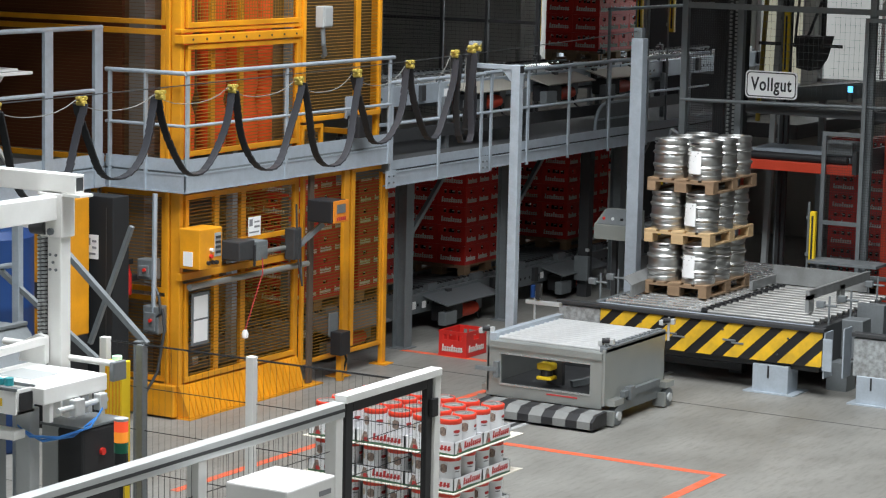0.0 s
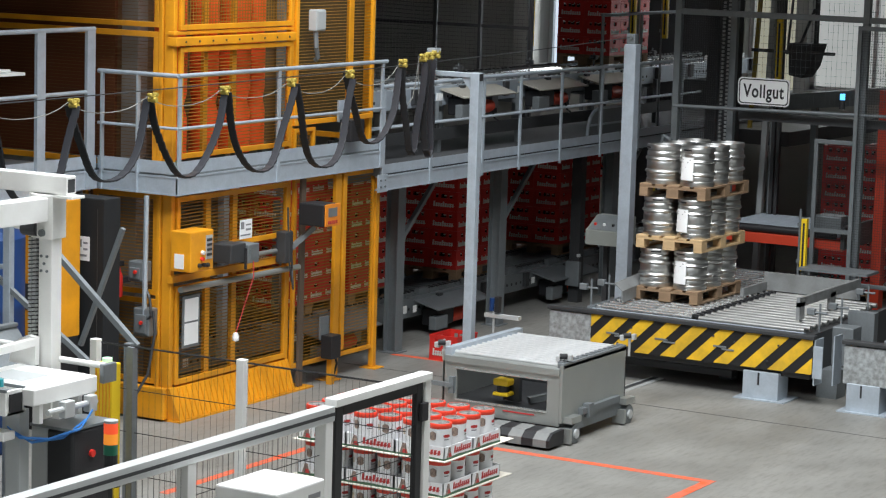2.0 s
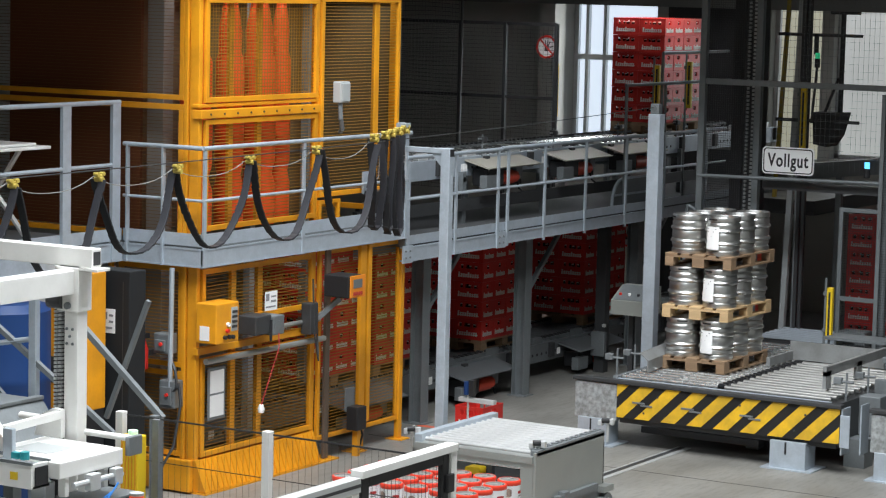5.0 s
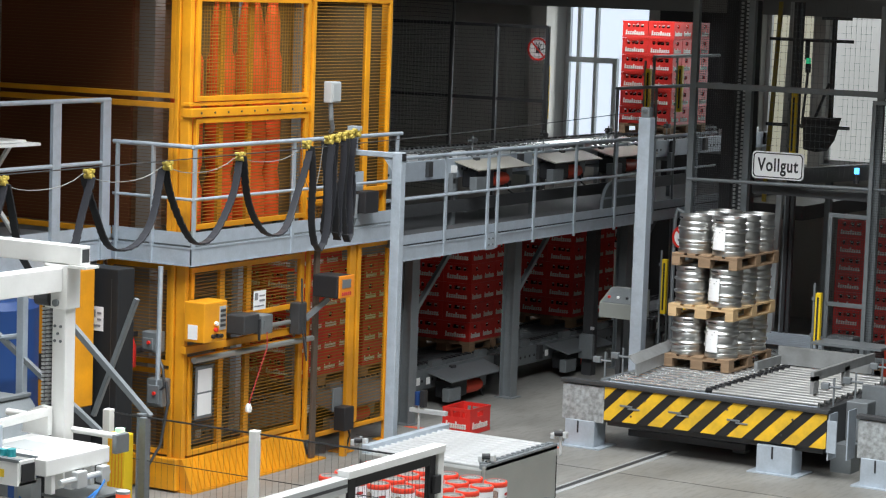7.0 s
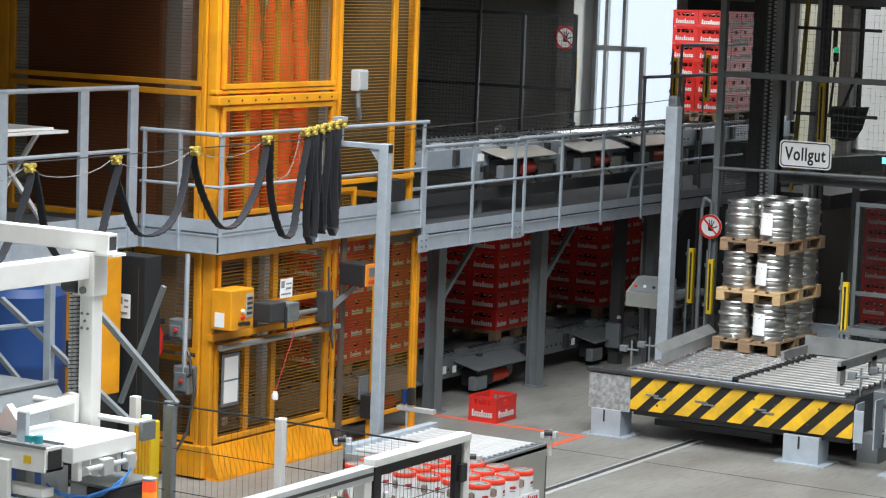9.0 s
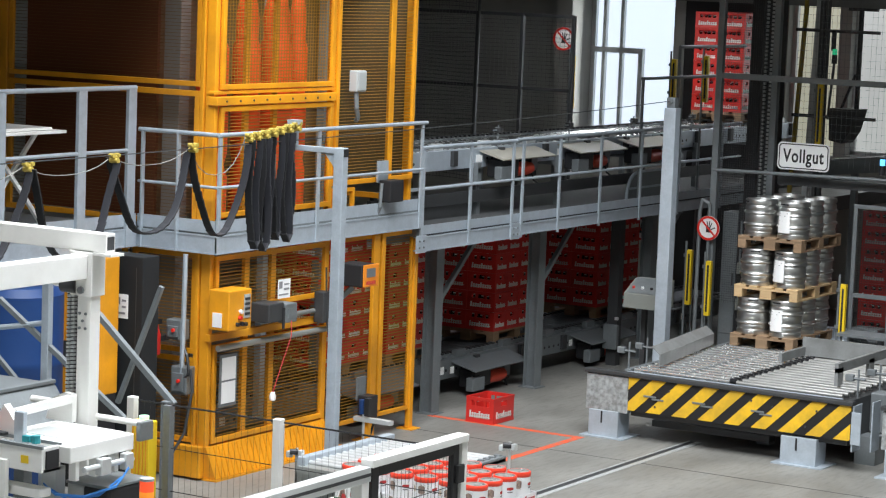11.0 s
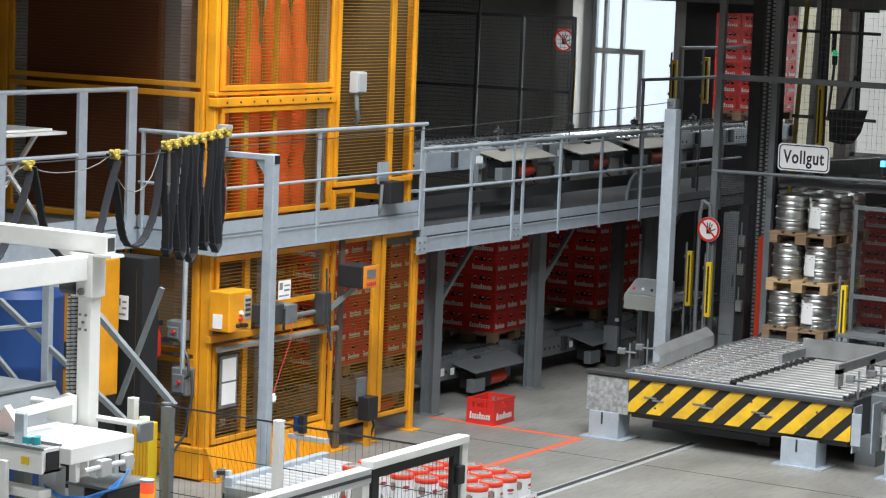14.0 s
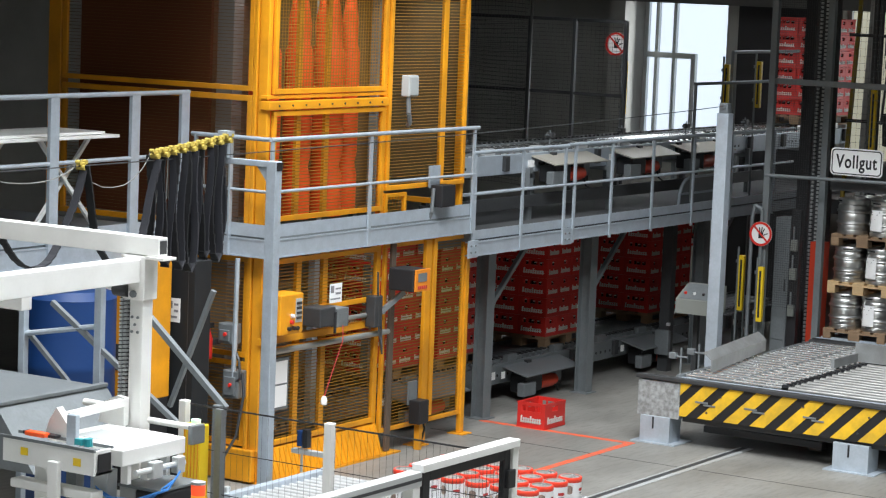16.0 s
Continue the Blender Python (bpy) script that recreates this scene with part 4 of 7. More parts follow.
# ---- yellow lift cage ----
def wire_panel(S, plane, c, u0, u1, z0, z1, du=0.0, dz=0.033, r=0.0045):
    """Wires of a mesh panel; plane 'x' lies at x=c and runs along y, plane 'y' at y=c along x."""
    s = S()
    def P(u, z):
        return (c, u, z) if plane == "x" else (u, c, z)
    n = int((z1 - z0) / dz)
    for i in range(1, n):
        z = z0 + i * (z1 - z0) / n
        s.rod(P(u0, z), P(u1, z), r, 4)
    if du:
        m = int((u1 - u0) / du)
        for i in range(1, m):
            u = u0 + i * (u1 - u0) / m
            s.rod(P(u, z0), P(u, z1), r * 0.8, 3)
    return s


def frame_panel(S, plane, c, u0, u1, z0, z1, w=0.05, d=0.04):
    s = S()
    def B(a0, a1, b0, b1):
        if plane == "x":
            s.box(c - d / 2, c + d / 2, a0, a1, b0, b1, 0.004)
        else:
            s.box(a0, a1, c - d / 2, c + d / 2, b0, b1, 0.004)
    B(u0, u1, z0, z0 + w)
    B(u0, u1, z1 - w, z1)
    B(u0, u0 + w, z0 + w, z1 - w)
    B(u1 - w, u1, z0 + w, z1 - w)
    return s


def lift_cage():
    X = -1.64
    o = (-2.8, -3.0, 0)
    g = thing("lift_cage", o, "yellow steel lift cage with wire mesh panels over two storeys", "lift cage")
    S = lambda: Solid(o)
    YL, YM, YR = -4.64, -2.62, -1.08
    TOP = 5.0
    # corner pillars and rails
    part("pillar", S().box(X - 0.11, X + 0.0, YL - 0.0, YL + 0.06, 0.30, TOP, 0.008), YELLOW, g)
    part("pillar", S().box(X - 0.165, X - 0.12, YL - 0.02, YL + 0.03, 0.30, TOP, 0.006), YELLOW, g)
    part("pillar", S().box(X - 0.06, X + 0.0, YM - 0.03, YM + 0.03, 0.30, 4.78, 0.006), YELLOW, g)
    part("pillar", S().box(X - 0.06, X + 0.0, YR - 0.03, YR + 0.03, 2.42, 4.82, 0.006), YELLOW, g)
    post = part("pillar", S().box(X + 0.0, X + 0.06, YR + 0.07, YR + 0.14, 0.012, 2.21, 0.006), YELLOW, g)
    part("foot_plate", S().box(X - 0.07, X + 0.13, YR + 0.01, YR + 0.20, 0, 0.012), YELLOW, post)
    part("pillar", S().box(X + 0.045, X + 0.09, -1.87, -1.76, 0.02, 2.2, 0.006), YELLOW, g)
    part("pillar", S().box(X + 0.045, X + 0.09, -1.72, -1.65, 0.3, 2.2, 0.006), YELLOW, g)
    part("foot_plate", S().box(X - 0.06, X + 0.14, -1.96, -1.76, 0, 0.012), YELLOW, g)
    # skirt
    sk = part("skirt", S().add([(X + 0.02, YL - 0.02, 0.33), (X + 0.02, YM - 0.0, 0.33), (X + 0.12, YM + 0.0, 0.02), (X + 0.12, YL + 0.02, 0.02), (X - 0.08, YL - 0.02, 0.33), (X - 0.08, YM, 0.33), (X - 0.08, YM, 0.02), (X - 0.08, YL + 0.02, 0.02)],
             [(0, 1, 2, 3), (4, 7, 6, 5), (0, 4, 5, 1), (1, 5, 6, 2), (2, 6, 7, 3), (3, 7, 4, 0)]), YELLOW, g, "sloping yellow skirt at the foot of the cage")
    part("skirt_lip", S().box(X - 0.1, X + 0.14, YL - 0.0, YM + 0.32, 0.0, 0.016), YELLOW, sk)
    part("skirt", S().box(X - 0.9, X - 0.02, YL - 0.06, YL + 0.02, 0.02, 0.33, 0.01), YELLOW, g)
    ribs = S()
    for i in range(26):
        y = YL + 0.1 + i * 0.075
        ribs.bar((X + 0.125, y, 0.03), (X + 0.028, y, 0.32), 0.012, 0.012, up=(0, 1, 0))
    part("skirt_rib", ribs, YELLOW, sk)
    # lower storey: door with mesh
    L0, L1 = 0.35, 2.18
    a0, a1 = YL + 0.075, YM - 0.03
    low = part("door_panel", frame_panel(S, "x", X, a0, a1, L0, 1.32), YELLOW, g, "yellow framed lower mesh door")
    for y in (a0 + 0.55, a0 + 1.0):
        part("upright", S().box(X - 0.05, X - 0.01, y - 0.04, y + 0.04, L0, L1, 0.004), YELLOW, low)
    part("mesh", wire_panel(S, "x", X - 0.01, a0, a1, L0, 1.32), WIRE_Y, low)
    up = part("door_panel", frame_panel(S, "x", X, a0, a1, 1.62, L1), YELLOW, g)
    part("mesh", wire_panel(S, "x", X - 0.01, a0, a1, 1.62, L1), WIRE_Y, up)
    part("cross_rail", S().box(X - 0.02, X + 0.04, a0 - 0.1, a1, 1.36, 1.43, 0.006), YELLOW, g)
    part("roller_bar", S().rod((X + 0.10, a0 - 0.05, 1.30), (X + 0.10, a1 + 0.08, 1.30), 0.03, 12), STEEL, g, smooth=True)
    part("roller_bar", S().rod((X + 0.06, a0 + 0.9, 1.50), (X + 0.06, a1 + 0.05, 1.50), 0.025, 12), STEEL, g, smooth=True)
    side = part("mesh_panel", frame_panel(S, "x", X + 0.02, YM + 0.04, YR + 0.08, 0.22, 2.20, 0.045), YELLOW, g)
    part("mesh", wire_panel(S, "x", X + 0.02, YM + 0.05, YR + 0.07, 0.26, 2.16), WIRE_Y, side)
    part("upright", S().box(X + 0.035, X + 0.07, YM + 0.13, YM + 0.21, 0.02, 2.2, 0.004), BROWN_P, side, "dull brown steel upright")
    # rear and far side of the shaft
    rear = part("mesh_panel", frame_panel(S, "x", -2.78, YL + 0.1, YR, 0.2, 2.2), YELLOW, g)
    part("mesh", wire_panel(S, "x", -2.78, YL + 0.1, YR, 0.25, 2.2), WIRE_Y, rear)
    part("mesh", wire_panel(S, "y", YM + 0.02, -2.78, X - 0.06, 0.25, 2.2), WIRE_Y, rear)
    # sheet added so the shaft looks dark behind its mesh
    part("shaft_sheet", S().box(-2.74, -2.72, YL + 0.15, YL + 1.15, 0.1, 2.2), DARK_B, g, "brown sheet standing in for the dark inside of the shaft")
    # left face, lower, behind the boxes
    lf = part("mesh_panel", frame_panel(S, "y", YL + 0.02, X - 0.95, X - 0.17, 0.35, 1.18), YELLOW, g)
    part("mesh", wire_panel(S, "y", YL + 0.03, X - 0.95, X - 0.17, 0.35, 1.18), WIRE_Y, lf)
    lf2 = part("mesh_panel", frame_panel(S, "y", YL + 0.02, X - 0.95, X - 0.17, 1.22, 2.2), YELLOW, g)
    part("mesh", wire_panel(S, "y", YL + 0.03, X - 0.95, X - 0.17, 1.22, 2.2), WIRE_Y, lf2)
    # upper storey
    U0, U1, U2 = 2.55, 3.62, 3.78
    p1 = part("mesh_panel", frame_panel(S, "x", X + 0.01, a0, a1, U0, U1), YELLOW, g, "yellow framed upper mesh panel")
    part("mesh", wire_panel(S, "x", X, a0, a1, U0, U1), WIRE_Y, p1)
    for y in (a0 + 0.52, a0 + 1.0):
        part("upright", S().box(X - 0.09, X - 0.05, y - 0.035, y + 0.035, U0, 4.8, 0.004), YELLOW, g)
    part("cross_rail", S().box(X - 0.06, X + 0.05, a0 - 0.1, a1 + 0.02, U1 + 0.01, U1 + 0.095, 0.008), YELLOW, g)
    part("cross_rail", S().box(X - 0.06, X + 0.02, a0 - 0.1, a1 + 0.02, U1 + 0.115, U2 - 0.01, 0.006), YELLOW, g)
    for i in range(9):
        part("rail_bolt", S().rod((X + 0.05, a0 + 0.05 + i * 0.22, U1 + 0.05), (X + 0.058, a0 + 0.05 + i * 0.22, U1 + 0.05), 0.011, 6), DARK, g)
    p2 = part("mesh_panel", frame_panel(S, "x", X + 0.01, a0, a1, U2, 4.78), YELLOW, g)
    part("mesh", wire_panel(S, "x", X, a0, a1, U2, 4.78, du=0.045), WIRE_Y, p2)
    p3 = part("mesh_panel", frame_panel(S, "x", X + 0.01, YM + 0.03, YR, 2.75, 4.80), YELLOW, g)
    part("mesh", wire_panel(S, "x", X, YM + 0.03, YR, 2.75, 4.80), WIRE_Y, p3)
    part("upright", S().box(X - 0.03, X + 0.01, YR - 0.48, YR - 0.39, 2.75, 4.8, 0.004), YELLOW, p3)
    part("top_rail", S().box(X - 0.08, X + 0.04, YL, YM, 4.80, 4.90, 0.006), YELLOW, g)
    q = part("mesh_panel", frame_panel(S, "x", X + 0.01, a0, a1, 4.92, 5.3), YELLOW, g)
    part("mesh", wire_panel(S, "x", X, a0, a1, 4.92, 5.3), WIRE_Y, q)
    sm = part("small_panel", frame_panel(S, "x", X + 0.01, YM + 0.03, YM + 0.42, 2.40, 2.72, 0.04), YELLOW, g)
    part("mesh", wire_panel(S, "x", X, YM + 0.03, YM + 0.42, 2.40, 2.72, du=0.05), WIRE_Y, sm)
    # long left face of the upper storey
    XA, XB = -5.2, X - 0.17
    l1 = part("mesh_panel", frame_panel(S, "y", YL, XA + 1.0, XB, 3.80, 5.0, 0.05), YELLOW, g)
    part("mesh", wire_panel(S, "y", YL + 0.01, XA + 1.0, XB, 3.80, 5.0, r=0.003), WIRE_SHADED, l1)
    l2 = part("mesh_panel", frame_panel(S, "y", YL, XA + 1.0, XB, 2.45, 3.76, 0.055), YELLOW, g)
    part("mesh", wire_panel(S, "y", YL + 0.01, XA + 1.0, XB, 2.45, 3.76, r=0.003), WIRE_SHADED, l2)
    part("pillar", S().box(XA + 0.82, XA + 0.98, YL - 0.03, YL + 0.1, 2.45, TOP, 0.006), YELLOW, g)
    # right end face
    part("mesh_panel", frame_panel(S, "y", YR + 0.02, X - 1.9, X - 0.05, 2.5, 4.8, 0.06), YELLOW, g)
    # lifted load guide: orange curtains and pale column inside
    # brown sheet added for the gloom at the back of the cage
    part("lining", S().box(-2.75, -2.71, YL + 0.2, YR - 0.1, 2.45, 5.0), DARK_B, g, "brown sheet standing in for the dim depth of the cage")
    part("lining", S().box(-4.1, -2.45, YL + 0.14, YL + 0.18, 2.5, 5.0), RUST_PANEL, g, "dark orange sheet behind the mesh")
    # added sheet, coloured like the dark view through this open end
    part("lining", S().box(-2.72, -1.74, YR + 0.04, YR + 0.06, 2.75, 4.8), TAN, g, "brown sheet standing in for the dark view through the cage")
    part("inner_column", S().box(-2.37, -2.17, YL + 0.14, YL + 0.30, 0.1, 5.0, 0.01), COLM, g, "grey column inside the cage")
    for y, w in ((-4.18, 0.34), (-3.62, 0.30), (-3.12, 0.36), (-2.74, 0.22)):
        r = w / 2
        prof = [(0, 2.5), (r, 2.5), (r * 1.02, 2.9), (r * 0.80, 3.02), (r * 0.98, 3.14), (r, 3.55), (r * 0.82, 3.66), (r * 0.99, 3.80), (r * 0.96, 4.15), (r * 0.76, 4.24), (r * 0.80, 4.45), (r * 0.50, 4.72), (r * 0.3, 4.99), (0, 4.99)]
        part("orange_sleeve", S().lathe((-2.02, y, 0), prof, 14), ORANGE, g, "bright orange hanging sleeve", smooth=True)
    part("inner_rail", S().box(-2.3, -2.22, -2.95, -2.86, 0.3, 4.8, 0.005), GALV, g)
    part("inner_rail", S().box(-2.6, -2.5, -1.5, -1.4, 0.3, 4.8, 0.005), GALV_D, g)


TAN = material('dark_depth_sheet', (0.10, 0.058, 0.022), 0.6, 0.0, 0.3, 2, 0.05, 30, dirt=(0.06, 0.055, 0.03), dirt_amount=0.7)
lift_cage()


def cable_run(name, pts, r, mat, label):
    o = pts[0]
    return single(name, Solid(o).path(pts, r, 6), mat, label, "cable", smooth=True)


def cage_boxes():
    """Control boxes and displays fixed to the cage."""
    X = -1.60
    b = thing("control_box", (X, -4.4, 1.5), "orange control cabinet with keypad on the lift cage", "control box")
    S = lambda: Solid((X, -4.4, 1.5))
    part("case", S().box(X, X + 0.24, -4.70, -4.33, 1.49, 1.88, 0.012), YELLOW, b)
    part("keypad", S().box(X + 0.24, X + 0.246, -4.46, -4.36, 1.60, 1.83), BOXGREY, b)
    for i in range(4):
        part("key", S().box(X + 0.246, X + 0.252, -4.45, -4.37, 1.63 + i * 0.048, 1.655 + i * 0.048), DARK, b)
    for yy, zz, m in ((-4.53, 1.61, SIGNR), (-4.50, 1.55, BLACK), (-4.44, 1.545, BLACK), (-4.57, 1.55, BLACK), (-4.52, 1.67, SIGNW)):
        part("switch", S().rod((X + 0.24, yy, zz), (X + 0.268, yy, zz), 0.020, 10), m, b)
    part("notice", S().box(X + 0.05, X + 0.16, -4.706, -4.70, 1.52, 1.66), PAPER, b, "small white notice")
    k = thing("printer_box", (X, -3.7, 1.5), "dark grey device box with cable glands on the cage", "device box")
    S = lambda: Solid((X, -3.7, 1.5))
    part("case", S().box(X, X + 0.24, -4.04, -3.78, 1.50, 1.69, 0.012), DARK, k)
    part("front", S().box(X + 0.02, X + 0.26, -3.78, -3.58, 1.48, 1.67, 0.01), GALV_D, k)
    part("display", S().box(X + 0.26, X + 0.266, -3.74, -3.63, 1.53, 1.62), GALV_D, k)
    part("lever", S().rod((X + 0.25, -3.80, 1.43), (X + 0.25, -3.80, 1.64), 0.014, 8), BLACK, k)
    n = thing("notice", (X, -3.6, 1.7), "white warning notice fixed above the device box", "notice")
    Sn = lambda: Solid((X, -3.6, 1.7))
    part("sheet", Sn().box(X + 0.10, X + 0.104, -3.70, -3.49, 1.70, 1.89), PAPER, n)
    part("print", Sn().box(X + 0.104, X + 0.106, -3.685, -3.63, 1.80, 1.87).box(X + 0.104, X + 0.106, -3.60, -3.51, 1.78, 1.80).box(X + 0.104, X + 0.106, -3.60, -3.51, 1.83, 1.845).box(X + 0.104, X + 0.106, -3.685, -3.52, 1.73, 1.745), INK, n)
    n2 = thing("notice", (X, -4.2, 1.0), "white paper notice board on the lower cage", "notice")
    Sn = lambda: Solid((X, -4.2, 1.0))
    part("sheet", Sn().box(X + 0.03, X + 0.036, -4.50, -4.28, 0.74, 0.95).box(X + 0.03, X + 0.036, -4.50, -4.28, 0.97, 1.19), PAPER, n2)
    part("frame", Sn().box(X + 0.02, X + 0.03, -4.53, -4.25, 0.71, 1.22), GALV_D, n2)
    m = thing("display_unit", (X + 0.1, -2.3, 1.8), "black terminal with orange front under the platform", "display")
    S = lambda: Solid((X + 0.1, -2.3, 1.8))
    part("housing", S().box(X + 0.12, X + 0.42, -2.68, -2.40, 1.75, 1.98, 0.012), BLACK, m)
    fr = part("front", S().box(X + 0.14, X + 0.41, -2.40, -2.37, 1.75, 1.97, 0.01), ORANGE_D, m, "orange front panel")
    part("front_face", S().box(X + 0.42, X + 0.435, -2.66, -2.38, 1.75, 1.98, 0.006), ORANGE_D, m)
    part("screen", S().box(X + 0.435, X + 0.44, -2.61, -2.45, 1.85, 1.94), GALV_D, m)
    bars = S()
    for i in range(5):
        bars.box(X + 0.435, X + 0.439, -2.61 + i * 0.036, -2.585 + i * 0.036, 1.775, 1.81)
    part("maker_mark", bars, RED_INK, m)
    part("bracket", S().bar((X + 0.2, -2.5, 1.72), (X, -2.75, 1.45), 0.05), GALV_D, m)
    # switch boxes on the left face
    for nm, x0, y0, z0, w, h, mat, lb in (("switch_box", -2.03, -4.80, 1.36, 0.18, 0.20, GALV_D, "grey switch box with red lever on the cage"), ("switch_box", -1.96, -4.80, 0.84, 0.19, 0.27, GALV_D, "grey isolator box with red switch on the cage")):
        q = thing(nm, (x0, y0, z0), lb, "switch box")
        Sq = lambda: Solid((x0, y0, z0))
        part("case", Sq().box(x0, x0 + w, y0, y0 + 0.14, z0, z0 + h, 0.012), mat, q)
        part("lid", Sq().box(x0 + 0.03, x0 + w - 0.03, y0 - 0.02, y0, z0 + 0.03, z0 + h - 0.06, 0.006), GALV_D, q)
        part("lever", Sq().rod((x0 + w * 0.6, y0 - 0.04, z0 + h * 0.5), (x0 + w * 0.6, y0 - 0.0, z0 + h * 0.5), 0.018, 8), SIGNR, q)
    ex = thing("fire_extinguisher", (-2.13, -4.82, 1.2), "small red extinguisher bottle on the cage", "extinguisher")
    part("bottle", Solid((-2.13, -4.82, 1.2)).lathe((-2.13, -4.82, 1.2), [(0, 0), (0.04, 0), (0.045, 0.02), (0.045, 0.2), (0.025, 0.26), (0.02, 0.3), (0, 0.3)], 12), RED, ex, smooth=True)
    part("bracket", Solid((-2.13, -4.82, 1.2)).box(-2.16, -2.10, -4.80, -4.66, 1.33, 1.38), DARK, ex)
    part("valve", Solid((-2.13, -4.82, 1.2)).box(-2.17, -2.09, -4.85, -4.78, 1.5, 1.55), BLACK, ex)
    bx = thing("junction_box", (X, -2.3, 3.85), "pale grey junction box on the upper cage", "junction box")
    Sb = lambda: Solid((X, -2.3, 3.85))
    part("case", Sb().box(X + 0.02, X + 0.12, -2.43, -2.25, 3.72, 3.94, 0.012), BOXGREY, bx)
    part("lid", Sb().box(X + 0.12, X + 0.132, -2.415, -2.265, 3.735, 3.925, 0.006), BOXGREY, bx)
    part("conduit", Sb().path([(X + 0.08, -2.38, 3.725), (X + 0.10, -2.39, 3.55), (X + 0.08, -2.33, 3.45), (X + 0.04, -2.31, 3.42)], 0.025, 8), GALV_D, bx, smooth=True)
    la = thing("limit_switch", (X, -1.6, 2.6), "black limit switch on a grey plate by the railing", "switch")
    Sl = lambda: Solid((X, -1.6, 2.6))
    part("plate", Sl().box(X + 0.03, X + 0.05, -1.86, -1.66, 2.75, 2.98), GALV, la)
    part("case", Sl().box(X + 0.05, X + 0.20, -1.84, -1.58, 2.55, 2.78, 0.01), BLACK, la)
    part("cable", Sl().path([(X + 0.1, -1.86, 2.75), (X + 0.1, -1.88, 2.5), (X + 0.05, -1.86, 2.4)], 0.02, 6), GALV_D, la)
    ln = thing("limit_switch", (X, -1.95, 0.5), "black motor box on a grey plate by the cage foot", "switch")
    Sl = lambda: Solid((X, -1.95, 0.5))
    part("plate", Sl().box(X + 0.06, X + 0.08, -2.16, -2.0, 0.48, 0.72), GALV_D, ln)
    part("case", Sl().box(X + 0.08, X + 0.22, -2.15, -1.97, 0.28, 0.53, 0.01), BLACK, ln)
    part("cable", Sl().path([(X + 0.12, -1.98, 0.4), (X + 0.14, -1.92, 0.2), (X + 0.1, -1.94, 0.02)], 0.012, 6), BLACK, ln)
    part("foot_post", Sl().box(X + 0.12, X + 0.18, -2.09, -2.03, 0.0, 0.28), YELLOW, ln)
    cable_run("red_pull_cord", [(X + 0.26, -3.68, 1.50), (X + 0.28, -3.70, 1.35), (X + 0.25, -3.82, 1.05), (X + 0.23, -3.92, 0.80)], 0.005, RED_INK, "thin red pull cord hanging from the device box")
    single("pull_knob", Solid((X + 0.23, -3.92, 0.73)).lathe((X + 0.23, -3.92, 0.72), [(0, 0), (0.03, 0.01), (0.035, 0.05), (0.02, 0.09), (0, 0.09)], 10), SIGNW, "pale knob on the red pull cord", "knob", smooth=True)
    cable_run("cable", [(X + 0.12, -2.88, 1.95), (X + 0.14, -2.87, 1.4), (X + 0.15, -2.80, 1.1), (X + 0.1, -2.75, 1.3), (X + 0.08, -2.76, 1.7)], 0.010, DARK, "dark cable looped beside the display")
    single("cable_box", Solid((X + 0.05, -2.86, 1.5)).box(X + 0.02, X + 0.14, -2.94, -2.80, 1.38, 1.70, 0.01), DARK, "dark cable gland box on the cage", "box")
    cable_run("cable", [(-1.9, -4.95, 0.56), (-1.88, -5.0, 0.35), (-1.78, -4.98, 0.30), (-1.70, -4.9, 0.5), (-1.68, -4.82, 0.9), (-1.72, -4.8, 1.1)], 0.014, DARK, "grey looped cable below the isolator box")
    cable_run("cable", [(-1.90, -4.74, 1.38), (-1.78, -4.78, 1.22), (-1.74, -4.80, 1.05), (-1.84, -4.78, 0.98), (-1.88, -4.72, 1.0)], 0.014, DARK, "grey cable between the boxes")
    cable_run("conduit", [(-1.84, -4.78, 1.0), (-1.83, -4.78, 2.2)], 0.025, GALV, "grey upright conduit on the cage pillar")


ORANGE_D = material("orange_front_paint", (0.80, 0.26, 0.02), 0.45, 0.0, 0.12, 5, 0.03, 40)
cage_boxes()


